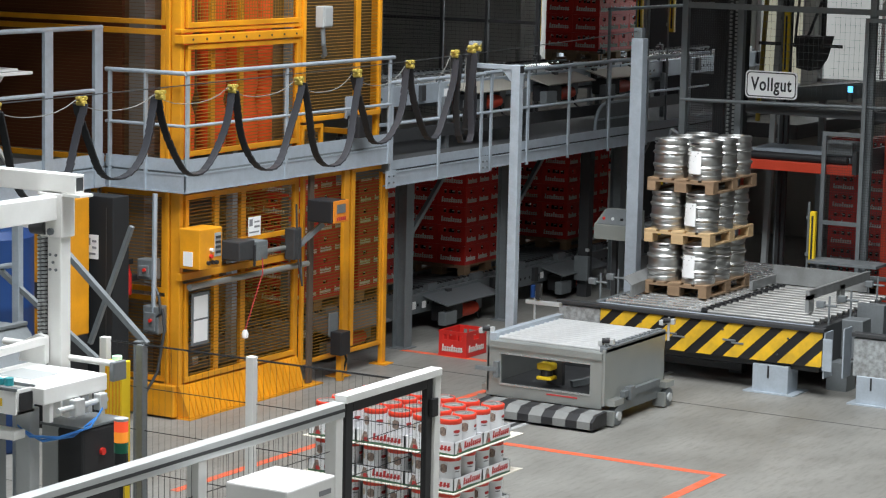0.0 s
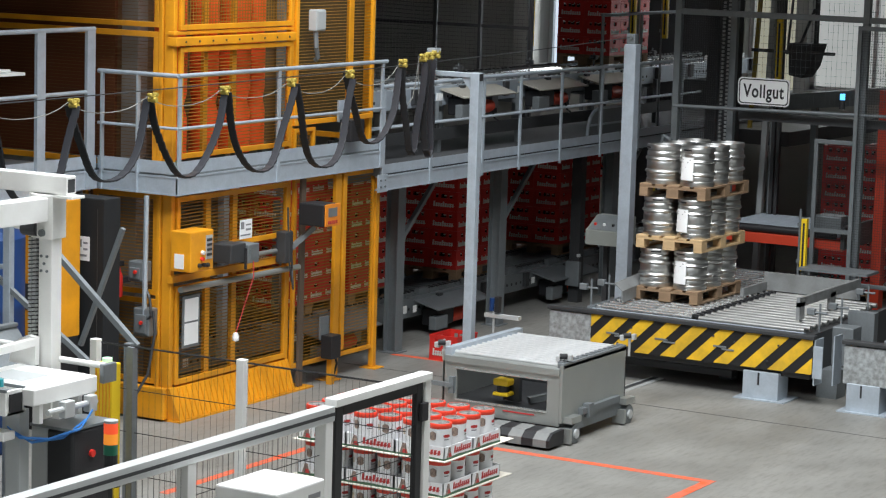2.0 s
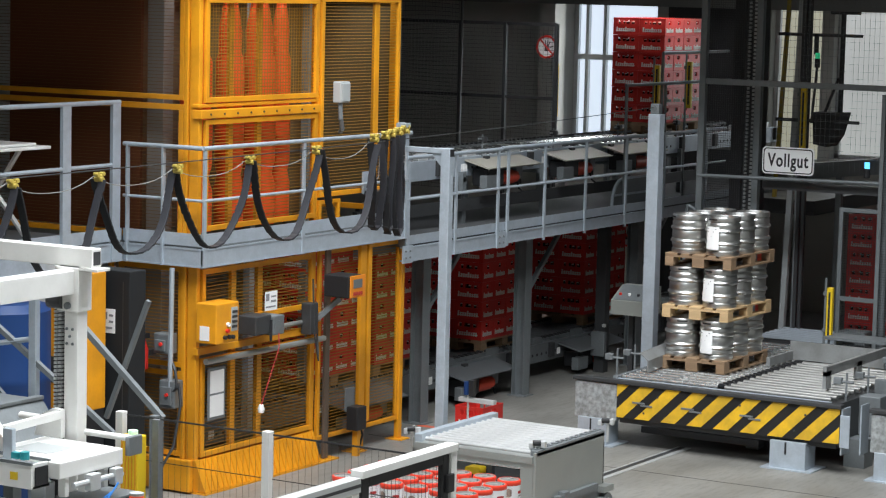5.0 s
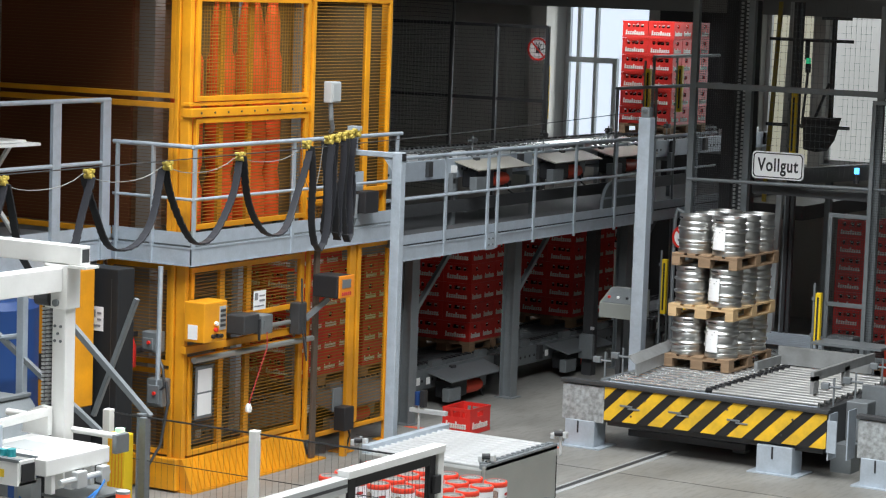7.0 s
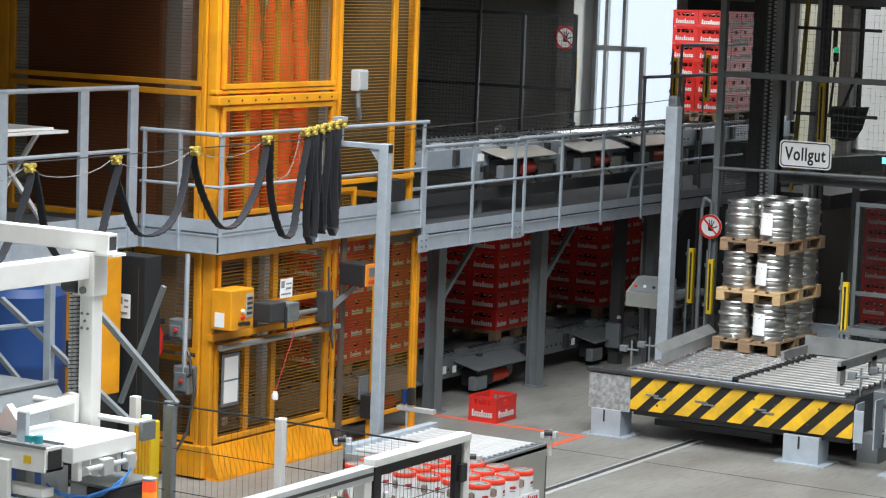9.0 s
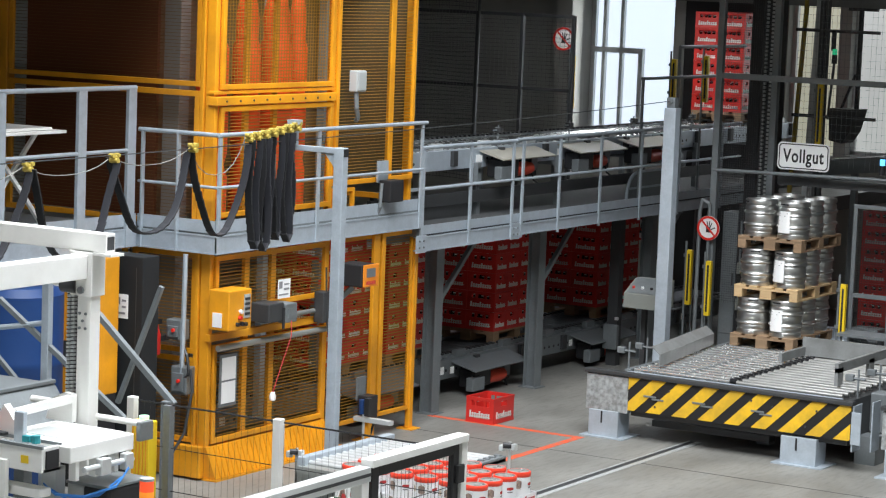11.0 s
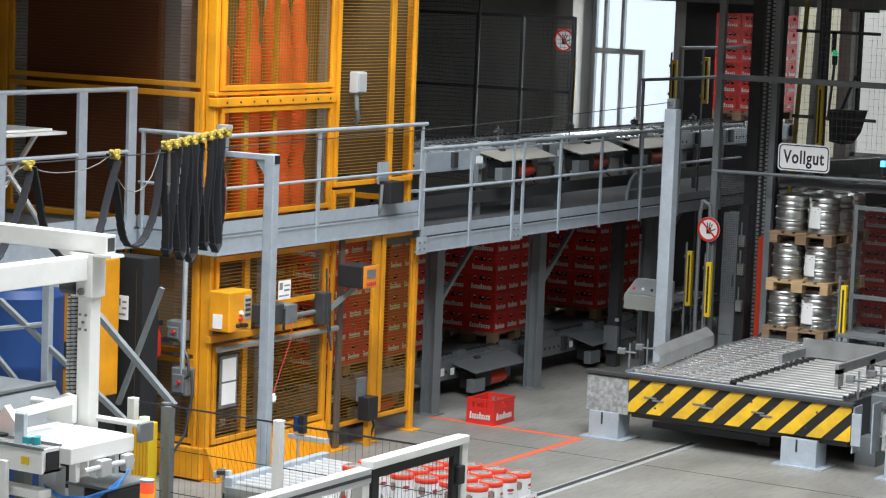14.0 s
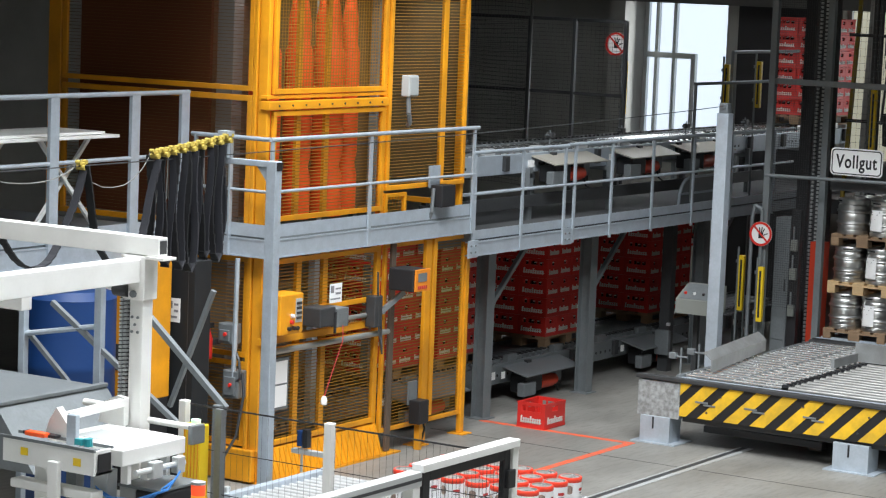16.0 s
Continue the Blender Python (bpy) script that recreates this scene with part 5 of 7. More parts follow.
# ---- beer crates ----
def crate_shell(dx, dy, h, t=0.016):
    """Walls of a crate as one shell with hand holes, slots and raised rims, and a floor."""
    e = 0.003
    zs = [0.0, 0.016, h * 0.13, h * 0.50, h * 0.56, h * 0.64, h * 0.85, h * 0.93, h - 0.004]
    ring = []                         # (corner distance along one side as a share, side)
    shares = (0.0, 0.10, 0.16, 0.30, 0.36, 0.64, 0.70, 0.84, 0.90)
    for side in range(4):
        ring += [(side, q) for q in shares]

    def place(side, q, inset):
        a, b, c, d = e + inset, dx - e - inset, e + inset, dy - e - inset
        return ((a + (b - a) * q, c), (b, c + (d - c) * q), (b - (b - a) * q, d), (a, d - (d - c) * q))[side]

    def hole(side, q, k):
        big = k == 5 and q in (0.36,)
        small = k == 5 and q in (0.16, 0.70)
        return big or (small and side % 2 == 0)

    n, m = len(ring), len(zs)
    s = Solid()
    vs, fs = [], []
    for inset in (0.0, t):
        for side, q in ring:
            for k, z in enumerate(zs):
                rim = -0.003 if k in (0, 1, 7, 8) and inset == 0.0 else 0.0
                x, y = place(side, q, inset + rim)
                vs.append((x, y, z))
    N = n * m
    solid = lambda r, k: 0 <= k < m - 1 and not hole(*ring[r % n], k)
    for r in range(n):
        for k in range(m - 1):
            if not solid(r, k):
                continue
            a, b = r * m + k, ((r + 1) % n) * m + k
            fs += [(a, b, b + 1, a + 1), (N + a, N + a + 1, N + b + 1, N + b)]
            if not solid(r, k + 1):
                fs.append((a + 1, b + 1, N + b + 1, N + a + 1))
            if not solid(r, k - 1):
                fs.append((a, N + a, N + b, b))
            if not solid(r + 1, k):
                fs.append((b, N + b, N + b + 1, b + 1))
            if not solid(r - 1, k):
                fs.append((a, a + 1, N + a + 1, N + a))
    fs.append(tuple(N + r * m + 1 for r in range(n)))
    return s.add(vs, fs)


def crate(dx, dy, h, label, group, loose=False):
    """A bottle crate, dx by dy, with hand holes, logo bars and dark bottle necks; its base corner at the origin."""
    c = thing("beer_crate", (0, 0, 0), label, "crate", group)
    part("body", crate_shell(dx, dy, h), RED, c)
    def mark(u0, width, put):
        """A word mark as plain slanted bars with ascenders, joined by a stroke."""
        q = Solid()
        n_ = 9
        w = width / n_
        for k in range(n_):
            top = h * (0.46 if k in (0, 4) else 0.385 if k % 3 else 0.37)
            a = u0 + k * w
            put(q, [(a, h * 0.19), (a + w * 0.62, h * 0.19), (a + w * 0.74, top), (a + w * 0.16, top)])
        put(q, [(u0, h * (0.225)), (u0 + width, h * 0.225), (u0 + width, h * 0.262), (u0, h * 0.262)])
        put(q, [(u0 + w, h * 0.335), (u0 + width * 0.9, h * 0.335), (u0 + width * 0.9, h * 0.365), (u0 + w, h * 0.365)])
        part("logo", q, PRINT, c, "white printed mark as plain shapes")
    mark(dx * 0.13, dx * 0.74, lambda q, o: q.prism(o, "y", -0.002, 0.003))
    mark(dy * 0.13, dy * 0.74, lambda q, o: q.prism(o, "x", dx - 0.003, dx + 0.002))
    if not loose:
        bt, cap = Solid(), Solid()
        nx, ny = max(2, int(dx / 0.075)), max(2, int(dy / 0.075))
        for i in range(nx):
            for j in range(ny):
                if 0 < i < nx - 1 and 0 < j < ny - 1:
                    continue
                bt.rod(((i + 0.5) * dx / nx, (j + 0.5) * dy / ny, 0.03), ((i + 0.5) * dx / nx, (j + 0.5) * dy / ny, h * 0.74), 0.028, 6, 0.014)
                cap.rod(((i + 0.5) * dx / nx, (j + 0.5) * dy / ny, h * 0.74), ((i + 0.5) * dx / nx, (j + 0.5) * dy / ny, h * 0.775), 0.0165, 6)
        part("bottle_filling", bt, BOTTLE, c, "dark bottles in the crate")
        part("crown_cap", cap, PRINT, c, "pale crown caps")
    return c


BOTTLE = material("brown_bottle_glass", (0.03, 0.014, 0.008), 0.15, 0.0, 0.3, 9, 0.0, 40)
CR_H = 0.24
stack_crate = crate(0.4, 0.3, CR_H, "red beer crate with white mark and bottles in a stack", "stacked beer crates")
first_used = [False]


def crate_stack(x, y, z, levels, nx=2, ny=4, gap=False):
    """A pallet with layers of crates; returns its things with their places."""
    made = []
    p = copy_thing(pal_old, pose(x, y, z))
    p["label"], p["group"] = "weathered wooden pallet under red beer crates", "crate pallets"
    made.append((p, (x, y, z), 0))
    for k in range(levels):
        for i in range(nx):
            for j in range(ny):
                if i < nx - 1 and j > 0 and not gap:
                    continue
                q = (x + i * 0.4 + random.uniform(-0.003, 0.003), y + j * 0.3 + random.uniform(-0.003, 0.003), z + 0.144 + k * CR_H)
                if not first_used[0]:
                    c, first_used[0] = stack_crate, True
                    c.matrix_basis = pose(*q)
                else:
                    c = copy_thing(stack_crate, pose(*q))
                made.append((c, q, 0))
    return made


LOW_Z = 0.47
for xx, yy, lv in ((-3.30, -1.50, 6), (-3.30, -0.08, 6), (-3.30, 2.37, 6), (-3.42, 5.30, 6)):
    crate_stack(xx, yy, LOW_Z, lv)
crate_stack(0.40, 7.0, 0.0, 8)
crate_stack(1.45, 7.2, 0.0, 8)
UPPER = crate_stack(-3.2, 5.64, 2.97, 6, gap=True)

lone = crate(0.36, 0.46, 0.29, "empty red beer crate standing on the concrete floor", "", loose=True)
lone.matrix_basis = pose(-1.36, -0.17, 0.004)


# ---- conveyors behind the bridge ----
def conveyor(x0, x1, y0, y1, top, label, legs, beam=GALV_D):
    o = ((x0 + x1) / 2, (y0 + y1) / 2, 0)
    c = thing("chain_conveyor", o, label, "conveyor", "pallet conveyors")
    S = lambda: Solid(o)
    n = int((y1 - y0) / 2.0)
    for i in range(n):
        a, b = y0 + i * (y1 - y0) / n, y0 + (i + 1) * (y1 - y0) / n
        bm_ = part("side_beam", S().box(x1 - 0.05, x1, a, b - 0.02, top - 0.26, top - 0.03, 0.006), beam, c)
        holes = S()
        for k in range(8):
            holes.rod((x1, a + 0.2 + k * 0.12, top - 0.16), (x1 + 0.004, a + 0.2 + k * 0.12, top - 0.16), 0.018, 8)
        part("hole", holes, BLACK, bm_)
        part("tag", S().box(x1, x1 + 0.005, a + 0.06, a + 0.15, top - 0.20, top - 0.11), PAPER, bm_)
        part("side_beam", S().box(x0, x0 + 0.05, a, b - 0.02, top - 0.26, top - 0.03), beam, c)
    part("chain_track", S().box(x1 - 0.20, x1 - 0.10, y0, y1, top - 0.10, top, 0.004).box(x0 + 0.10, x0 + 0.20, y0, y1, top - 0.10, top, 0.004), GALV_D, c)
    lk = S()
    k = y0
    while k < y1 - 0.1:
        lk.box(x1 - 0.185, x1 - 0.115, k, k + 0.05, top, top + 0.022).box(x0 + 0.115, x0 + 0.185, k, k + 0.05, top, top + 0.022)
        k += 0.11
    part("chain", lk, DARK, c)
    for k in np.arange(y0 + 0.4, y1, 1.1):
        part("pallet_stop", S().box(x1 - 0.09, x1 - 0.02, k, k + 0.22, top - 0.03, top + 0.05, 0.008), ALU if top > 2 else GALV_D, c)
        part("cable_clip", S().box(x1 - 0.0, x1 + 0.05, k + 0.35, k + 0.45, top - 0.22, top - 0.04, 0.006), DARK, c)
    m = S()
    k = y0
    while k < y1 - 0.1:
        m.rod((x0 + 0.05, k, top - 0.05), (x1 - 0.05, k, top - 0.05), 0.03, 8)
        k += 0.16
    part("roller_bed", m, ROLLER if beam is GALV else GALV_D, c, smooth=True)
    for ly in legs:
        xo = 0 if top < 2 else 0.12
        zl = 0 if top < 2 else 2.14
        part("leg", S().box(x1 - 0.10 + xo, x1 - 0.04 + xo, ly - 0.04, ly + 0.04, zl, top - 0.20), GALV_D, c)
        part("leg", S().box(x0 + 0.04 - xo, x0 + 0.10 - xo, ly - 0.04, ly + 0.04, zl, top - 0.20), GALV_D, c)
        if xo:
            part("cross_bar", S().box(x0 - 0.08, x1 + 0.08, ly - 0.03, ly + 0.03, top - 0.32, top - 0.26), GALV_D, c)
    return c


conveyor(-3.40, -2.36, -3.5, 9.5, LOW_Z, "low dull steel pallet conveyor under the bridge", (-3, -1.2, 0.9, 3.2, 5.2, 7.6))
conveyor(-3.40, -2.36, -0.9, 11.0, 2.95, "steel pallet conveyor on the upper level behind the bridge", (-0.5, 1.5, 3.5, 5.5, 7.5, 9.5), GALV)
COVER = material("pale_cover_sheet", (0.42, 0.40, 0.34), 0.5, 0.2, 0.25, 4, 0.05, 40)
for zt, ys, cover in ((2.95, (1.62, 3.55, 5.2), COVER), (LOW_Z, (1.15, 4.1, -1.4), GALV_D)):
    for ya in ys:
        d = thing("drive_unit", (-2.2, ya + 0.7, zt), "conveyor drive with folded cover sheet and red motor", "drive unit", "conveyor drives")
        S = lambda: Solid((-2.2, ya + 0.7, zt))
        x = -2.36
        part("cover", S().add([(x, ya, zt - 0.06), (x, ya + 1.35, zt - 0.06), (x + 0.34, ya + 1.30, zt - 0.15), (x + 0.34, ya + 0.02, zt - 0.15), (x, ya, zt - 0.075), (x, ya + 1.35, zt - 0.075), (x + 0.33, ya + 1.30, zt - 0.165), (x + 0.33, ya + 0.02, zt - 0.165)],
             [(0, 1, 2, 3), (4, 7, 6, 5), (0, 4, 5, 1), (1, 5, 6, 2), (2, 6, 7, 3), (3, 7, 4, 0)]), cover, d, "folded pale cover sheet")
        part("gearbox", S().box(x + 0.02, x + 0.24, ya + 0.15, ya + 0.55, zt - 0.38, zt - 0.17, 0.02), BLACK, d)
        part("motor", S().rod((x + 0.16, ya + 0.55, zt - 0.30), (x + 0.16, ya + 0.86, zt - 0.30), 0.085, 14), RED_PAINT, d, "red painted electric motor", smooth=True)
        part("motor_cap", S().rod((x + 0.16, ya + 0.86, zt - 0.30), (x + 0.16, ya + 0.95, zt - 0.30), 0.07, 14), RED_PAINT, d, smooth=True)
        part("terminal_box", S().box(x + 0.04, x + 0.16, ya + 1.0, ya + 1.15, zt - 0.34, zt - 0.18, 0.01), GALV_D, d)
        part("grey_case", S().box(x + 0.20, x + 0.30, ya + 0.02, ya + 0.30, zt - 0.40, zt - 0.24, 0.01), GALV_D, d, "dull grey gearbox case")
        part("code_tag", S().box(x + 0.06, x + 0.065, ya - 0.12, ya - 0.04, zt - 0.19, zt - 0.11), PAPER, d)
        part("cable", S().path([(x + 0.12, ya + 1.05, zt - 0.32), (x + 0.14, ya + 1.1, zt - 0.46), (x + 0.10, ya + 1.3, zt - 0.52)], 0.012, 6), BLACK, d)
        part("mount", S().box(x, x + 0.06, ya + 0.9, ya + 1.3, zt - 0.42, zt - 0.14), DARK, d)
duct = thing("cable_duct", (-2.3, 4, 2.3), "long grey cable duct under the upper conveyor", "duct")
part("tray", Solid((-2.3, 4, 2.3)).box(-2.30, -2.24, -0.9, 8.0, 2.30, 2.44), DARK, duct)
part("cover_strip", Solid((-2.3, 4, 2.3)).box(-2.30, -2.24, -0.9, 8.0, 2.50, 2.53), GALV, duct)
for yy in (-0.8, 1.4, 3.6, 5.8, 7.9):
    part("clip", Solid((-2.3, 4, 2.3)).box(-2.31, -2.25, yy - 0.03, yy + 0.03, 2.43, 2.51), DARK, duct)
for yy in (0.0, 2.0, 3.8, 5.6, 7.4):
    sm = thing("sensor_stand", (-2.34, yy, 2.95), "small photo sensor on a bracket over the upper conveyor", "sensor", "conveyor sensors")
    S = lambda: Solid((-2.34, yy, 2.95))
    part("rod", S().rod((-2.34, yy, 2.92), (-2.34, yy, 3.18), 0.010, 6).rod((-2.34, yy - 0.12, 3.12), (-2.34, yy + 0.12, 3.12), 0.010, 6), GALV_D, sm)
    part("sensor_head", S().box(-2.38, -2.30, yy - 0.03, yy + 0.05, 3.09, 3.15, 0.008), DARK, sm)


# ---- lift for full pallets behind the dock ----
def pallet_lift():
    Y = 3.66
    o = (0.7, Y, 0)
    g = thing("pallet_lift", o, "grey steel pallet lift frame with mesh panels", "lift frame")
    S = lambda: Solid(o)
    part("post", S().box(-0.27, -0.19, Y - 0.03, Y + 0.05, 0, 4.9, 0.005), GALV_D, g)
    part("post", S().box(2.12, 2.20, Y - 0.03, Y + 0.05, 0, 4.9, 0.005), GALV_D, g)
    part("cross_rail", S().rod((-0.25, Y - 0.02, 2.72), (3.4, Y - 0.02, 2.78), 0.022, 8), GALV_D, g, smooth=True)
    part("cross_rail", S().box(-0.25, 3.4, Y - 0.02, Y + 0.02, 3.83, 3.90), GALV_D, g)
    part("cross_rail", S().box(0.55, 3.4, Y + 0.1, Y + 0.2, 2.60, 2.70), DARK, g)
    for x0, x1 in ((0.75, 1.6), (1.62, 2.05), (2.1, 3.4)):
        part("mesh", wire_panel(S, "y", Y + 0.02, x0, x1, 2.85, 4.9, du=0.06, dz=0.085, r=0.0022), GALV_D, g)
    # guide masts with roller chain
    for x, y, h in ((-0.14, 4.5, 0.075), (0.17, 4.5, 0.035)):
        part("guide_mast", S().box(x - h, x + h, y, y + 0.12, 0, 4.9), BLACK, g)
    ch = S()
    for i in range(90):
        z = 0.4 + i * 0.05
        ch.box(0.0, 0.03, 4.44, 4.47, z, z + 0.03)
        ch.box(0.075, 0.105, 4.44, 4.47, z + 0.025, z + 0.055)
    part("chain_guide", S().box(-0.03, 0.13, 4.48, 4.5, 0.3, 4.9), DARK, g)
    part("lifting_chain", ch, BOXGREY, g, "dark roller chains of the lift")
    part("red_column", S().box(0.12, 0.30, 4.25, 4.42, 0.0, 1.9), RED_PAINT, g, "red painted lift column")
    part("red_column", S().box(2.02, 2.14, 4.6, 4.75, 0.0, 3.0), RED_PAINT, g)
    part("mesh", wire_panel(S, "y", Y + 0.06, -0.2, 0.35, 1.1, 4.9, du=0.028, dz=0.028, r=0.0022), DARK, g)
    part("post", S().box(0.30, 0.38, 4.0, 4.08, 0, 4.9), GALV_D, g)
    part("post", S().box(0.52, 0.575, 4.88, 4.94, 0, 4.9), DARK, g)
    part("post", S().box(0.60, 0.64, 4.88, 4.94, 0, 4.9), DARK, g)
    part("tie_bar", S().box(0.20, 1.30, 4.90, 4.93, 4.42, 4.46), DARK, g)
    part("tie_bar", S().box(0.20, 1.30, 4.90, 4.93, 3.36, 3.40), DARK, g)
    part("yellow_post", S().bar((0.20, 4.96, 2.4), (0.31, 4.96, 4.9), 0.045), OLIVE, g)
    part("pale_post", S().bar((0.33, 5.0, 0.0), (0.47, 5.0, 4.9), 0.07), BOXGREY, g)
    # mesh door on the right hand
    dr = part("mesh_door", frame_panel(S, "y", Y - 0.02, 1.60, 2.12, 0.75, 2.45, 0.05), GALV_D, g, "grey framed mesh door")
    part("mesh", wire_panel(S, "y", Y - 0.02, 1.62, 2.1, 0.8, 2.42, du=0.03, dz=0.03, r=0.002), DARK, dr)
    part("door_rail", S().box(1.62, 2.1, Y - 0.04, Y + 0.0, 1.35, 1.40), GALV_D, dr)
    pn = part("mesh_panel", frame_panel(S, "y", Y - 0.1, 2.10, 3.4, 0.75, 3.8, 0.05), GALV_D, g)
    part("mesh", wire_panel(S, "y", Y - 0.1, 2.12, 3.38, 0.8, 3.78, du=0.03, dz=0.03, r=0.002), DARK, pn)
    part("shelf", S().box(1.75, 2.6, 2.9, 3.3, 0.98, 1.01).rod((1.8, 2.95, 0.7), (1.8, 2.95, 1.0), 0.015).rod((2.5, 2.95, 0.7), (2.5, 2.95, 1.0), 0.015), GALV_D, g)
    part("conduit", S().path([(-0.25, Y - 0.05, 1.0), (-0.25, Y - 0.05, 2.3), (-0.35, Y - 0.05, 2.35), (-0.38, Y - 0.05, 2.2), (-0.38, Y - 0.05, 0.6)], 0.025, 8), GALV_D, g, smooth=True)
    # sign
    sg = thing("sign", (0.94, Y - 0.06, 2.97), "white sign with black border reading Vollgut", "sign")
    Ss = lambda: Solid((0.94, Y - 0.06, 2.97))
    part("plate", Ss().prism(round_rect(0.61, 1.27, 2.80, 3.125, 0.05), "y", Y - 0.07, Y - 0.06), SIGNW, sg)
    bd = Ss()
    out, inn = round_rect(0.625, 1.255, 2.815, 3.11, 0.045), round_rect(0.637, 1.243, 2.827, 3.098, 0.038)
    n = len(out)
    vs = [(u, Y - 0.074, w) for u, w in out + inn] + [(u, Y - 0.0695, w) for u, w in out + inn]
    fs = []
    for i in range(n):
        j = (i + 1) % n
        fs += [(i, j, n + j, n + i), (2 * n + i, 3 * n + i, 3 * n + j, 2 * n + j), (i, 2 * n + i, 2 * n + j, j), (n + i, n + j, 3 * n + j, 3 * n + i)]
    part("border", bd.add(vs, fs), BLACK, sg)
    cu = bpy.data.curves.new("lettering", "FONT")
    cu.body, cu.size, cu.align_x, cu.align_y, cu.extrude = "Vollgut", 0.20, "CENTER", "CENTER", 0.002
    cu.space_character, cu.offset = 1.12, 0.004
    tmp = bpy.data.objects.new("lettering_tmp", cu)
    scene.collection.objects.link(tmp)
    me = bpy.data.meshes.new_from_object(tmp.evaluated_get(bpy.context.evaluated_depsgraph_get()))
    bpy.data.objects.remove(tmp)
    me.materials.clear()
    me.materials.append(BLACK)
    tx = new("lettering", me)
    tx.parent = sg
    tx.matrix_basis = pose(0, -0.013, -0.01, 90, 0, 0) @ Matrix.Diagonal((0.80, 1.1, 1, 1))


def round_rect(x0, x1, z0, z1, r, n=4):
    pts = []
    for cx, cz, a in ((x1 - r, z1 - r, 0), (x0 + r, z1 - r, 90), (x0 + r, z0 + r, 180), (x1 - r, z0 + r, 270)):
        for i in range(n + 1):
            t = radians(a + 90 * i / n)
            pts.append((cx + r * math.cos(t), cz + r * math.sin(t)))
    return pts


OLIVE = material('dirty_yellow_paint', (0.34, 0.24, 0.03), 0.6, 0.0, 0.3, 5, 0.05, 40)
pallet_lift()


def light_curtain(x, y, z0, z1, label="yellow safety light barrier post"):
    c = thing("light_barrier", (x, y, z0), label, "light barrier", "light barriers")
    S = lambda: Solid((x, y, z0))
    part("housing", S().box(x - 0.035, x + 0.035, y - 0.03, y + 0.03, z0, z1, 0.006), CURT, c)
    part("window", S().box(x - 0.012, x + 0.012, y - 0.034, y - 0.03, z0 + 0.05, z1 - 0.05), BLACK, c)
    part("stand", S().rod((x - 0.08, y + 0.05, 0), (x - 0.08, y + 0.05, z1 + 0.1), 0.015, 8), GALV_D, c)
    for z in (z0 + 0.08, z1 - 0.1):
        part("clamp", S().box(x - 0.10, x, y + 0.02, y + 0.06, z, z + 0.04), GALV_D, c)


light_curtain(-0.17, 3.5, 0.95, 1.62)
light_curtain(1.74, 3.1, 0.95, 1.56)
light_curtain(-0.95, 4.6, 0.9, 1.6)
light_curtain(-2.28, 5.2, 0.7, 1.45)


def no_entry_sign(x, y, z, r, label, hang=0):
    s = thing("warning_sign", (x, y, z), label, "sign", "round hand signs")
    o = (x, y, z)
    def disc(r0, r1, y0, y1, n=32):
        q = Solid(o)
        vs, fs = [], []
        for yy in (y0, y1):
            for rr in (r0, r1):
                vs += [(x + rr * math.cos(2 * math.pi * i / n), yy, z + rr * math.sin(2 * math.pi * i / n)) for i in range(n)]
        for i in range(n):
            j = (i + 1) % n
            fs += [(i, j, n + j, n + i), (2 * n + i, 3 * n + i, 3 * n + j, 2 * n + j), (n + i, n + j, 3 * n + j, 3 * n + i)]
        return q.add(vs, fs)
    part("plate", disc(0.001, r, y, y + 0.006), SIGNW, s)
    part("ring", disc(r * 0.80, r * 0.985, y - 0.006, y - 0.001), SIGNR, s)
    part("bar", Solid(o).bar((x - r * 0.58, y - 0.004, z + r * 0.58), (x + r * 0.58, y - 0.004, z - r * 0.58), r * 0.14, 0.004, up=(0, 1, 0)), SIGNR, s)
    h = Solid(o).box(x - r * 0.18, x + r * 0.2, y - 0.004, y - 0.001, z - r * 0.35, z + r * 0.10)
    for i, (a, l) in enumerate(((-30, 0.4), (-10, 0.5), (8, 0.52), (25, 0.45), (65, 0.42))):
        b = Vector((x + r * (-0.13 + 0.09 * i), y - 0.003, z + r * (0.05 if i < 4 else -0.1)))
        h.bar(b, b + Vector((math.sin(radians(a)) * r * l, 0, math.cos(radians(a)) * r * l)), r * 0.08, 0.003, up=(0, 1, 0))
    part("hand_symbol", h, BLACK, s)
    if hang:
        part("hanger", Solid(o).rod((x, y + 0.003, z + r * 0.9), (x, y + 0.003, hang), 0.008, 6), GALV_D, s)
    return s


no_entry_sign(-0.235, 3.56, 2.01, 0.15, "round white sign with red ring and black hand on a post")
single("sign_post", Solid((-0.24, 3.59, 0)).rod((-0.24, 3.59, 0), (-0.24, 3.59, 2.0), 0.018, 8), GALV_D, "thin grey post of the round sign", "post")
no_entry_sign(-2.66, 6.6, 1.58, 0.16, "round white sign with red ring hanging under the bridge", 2.112)


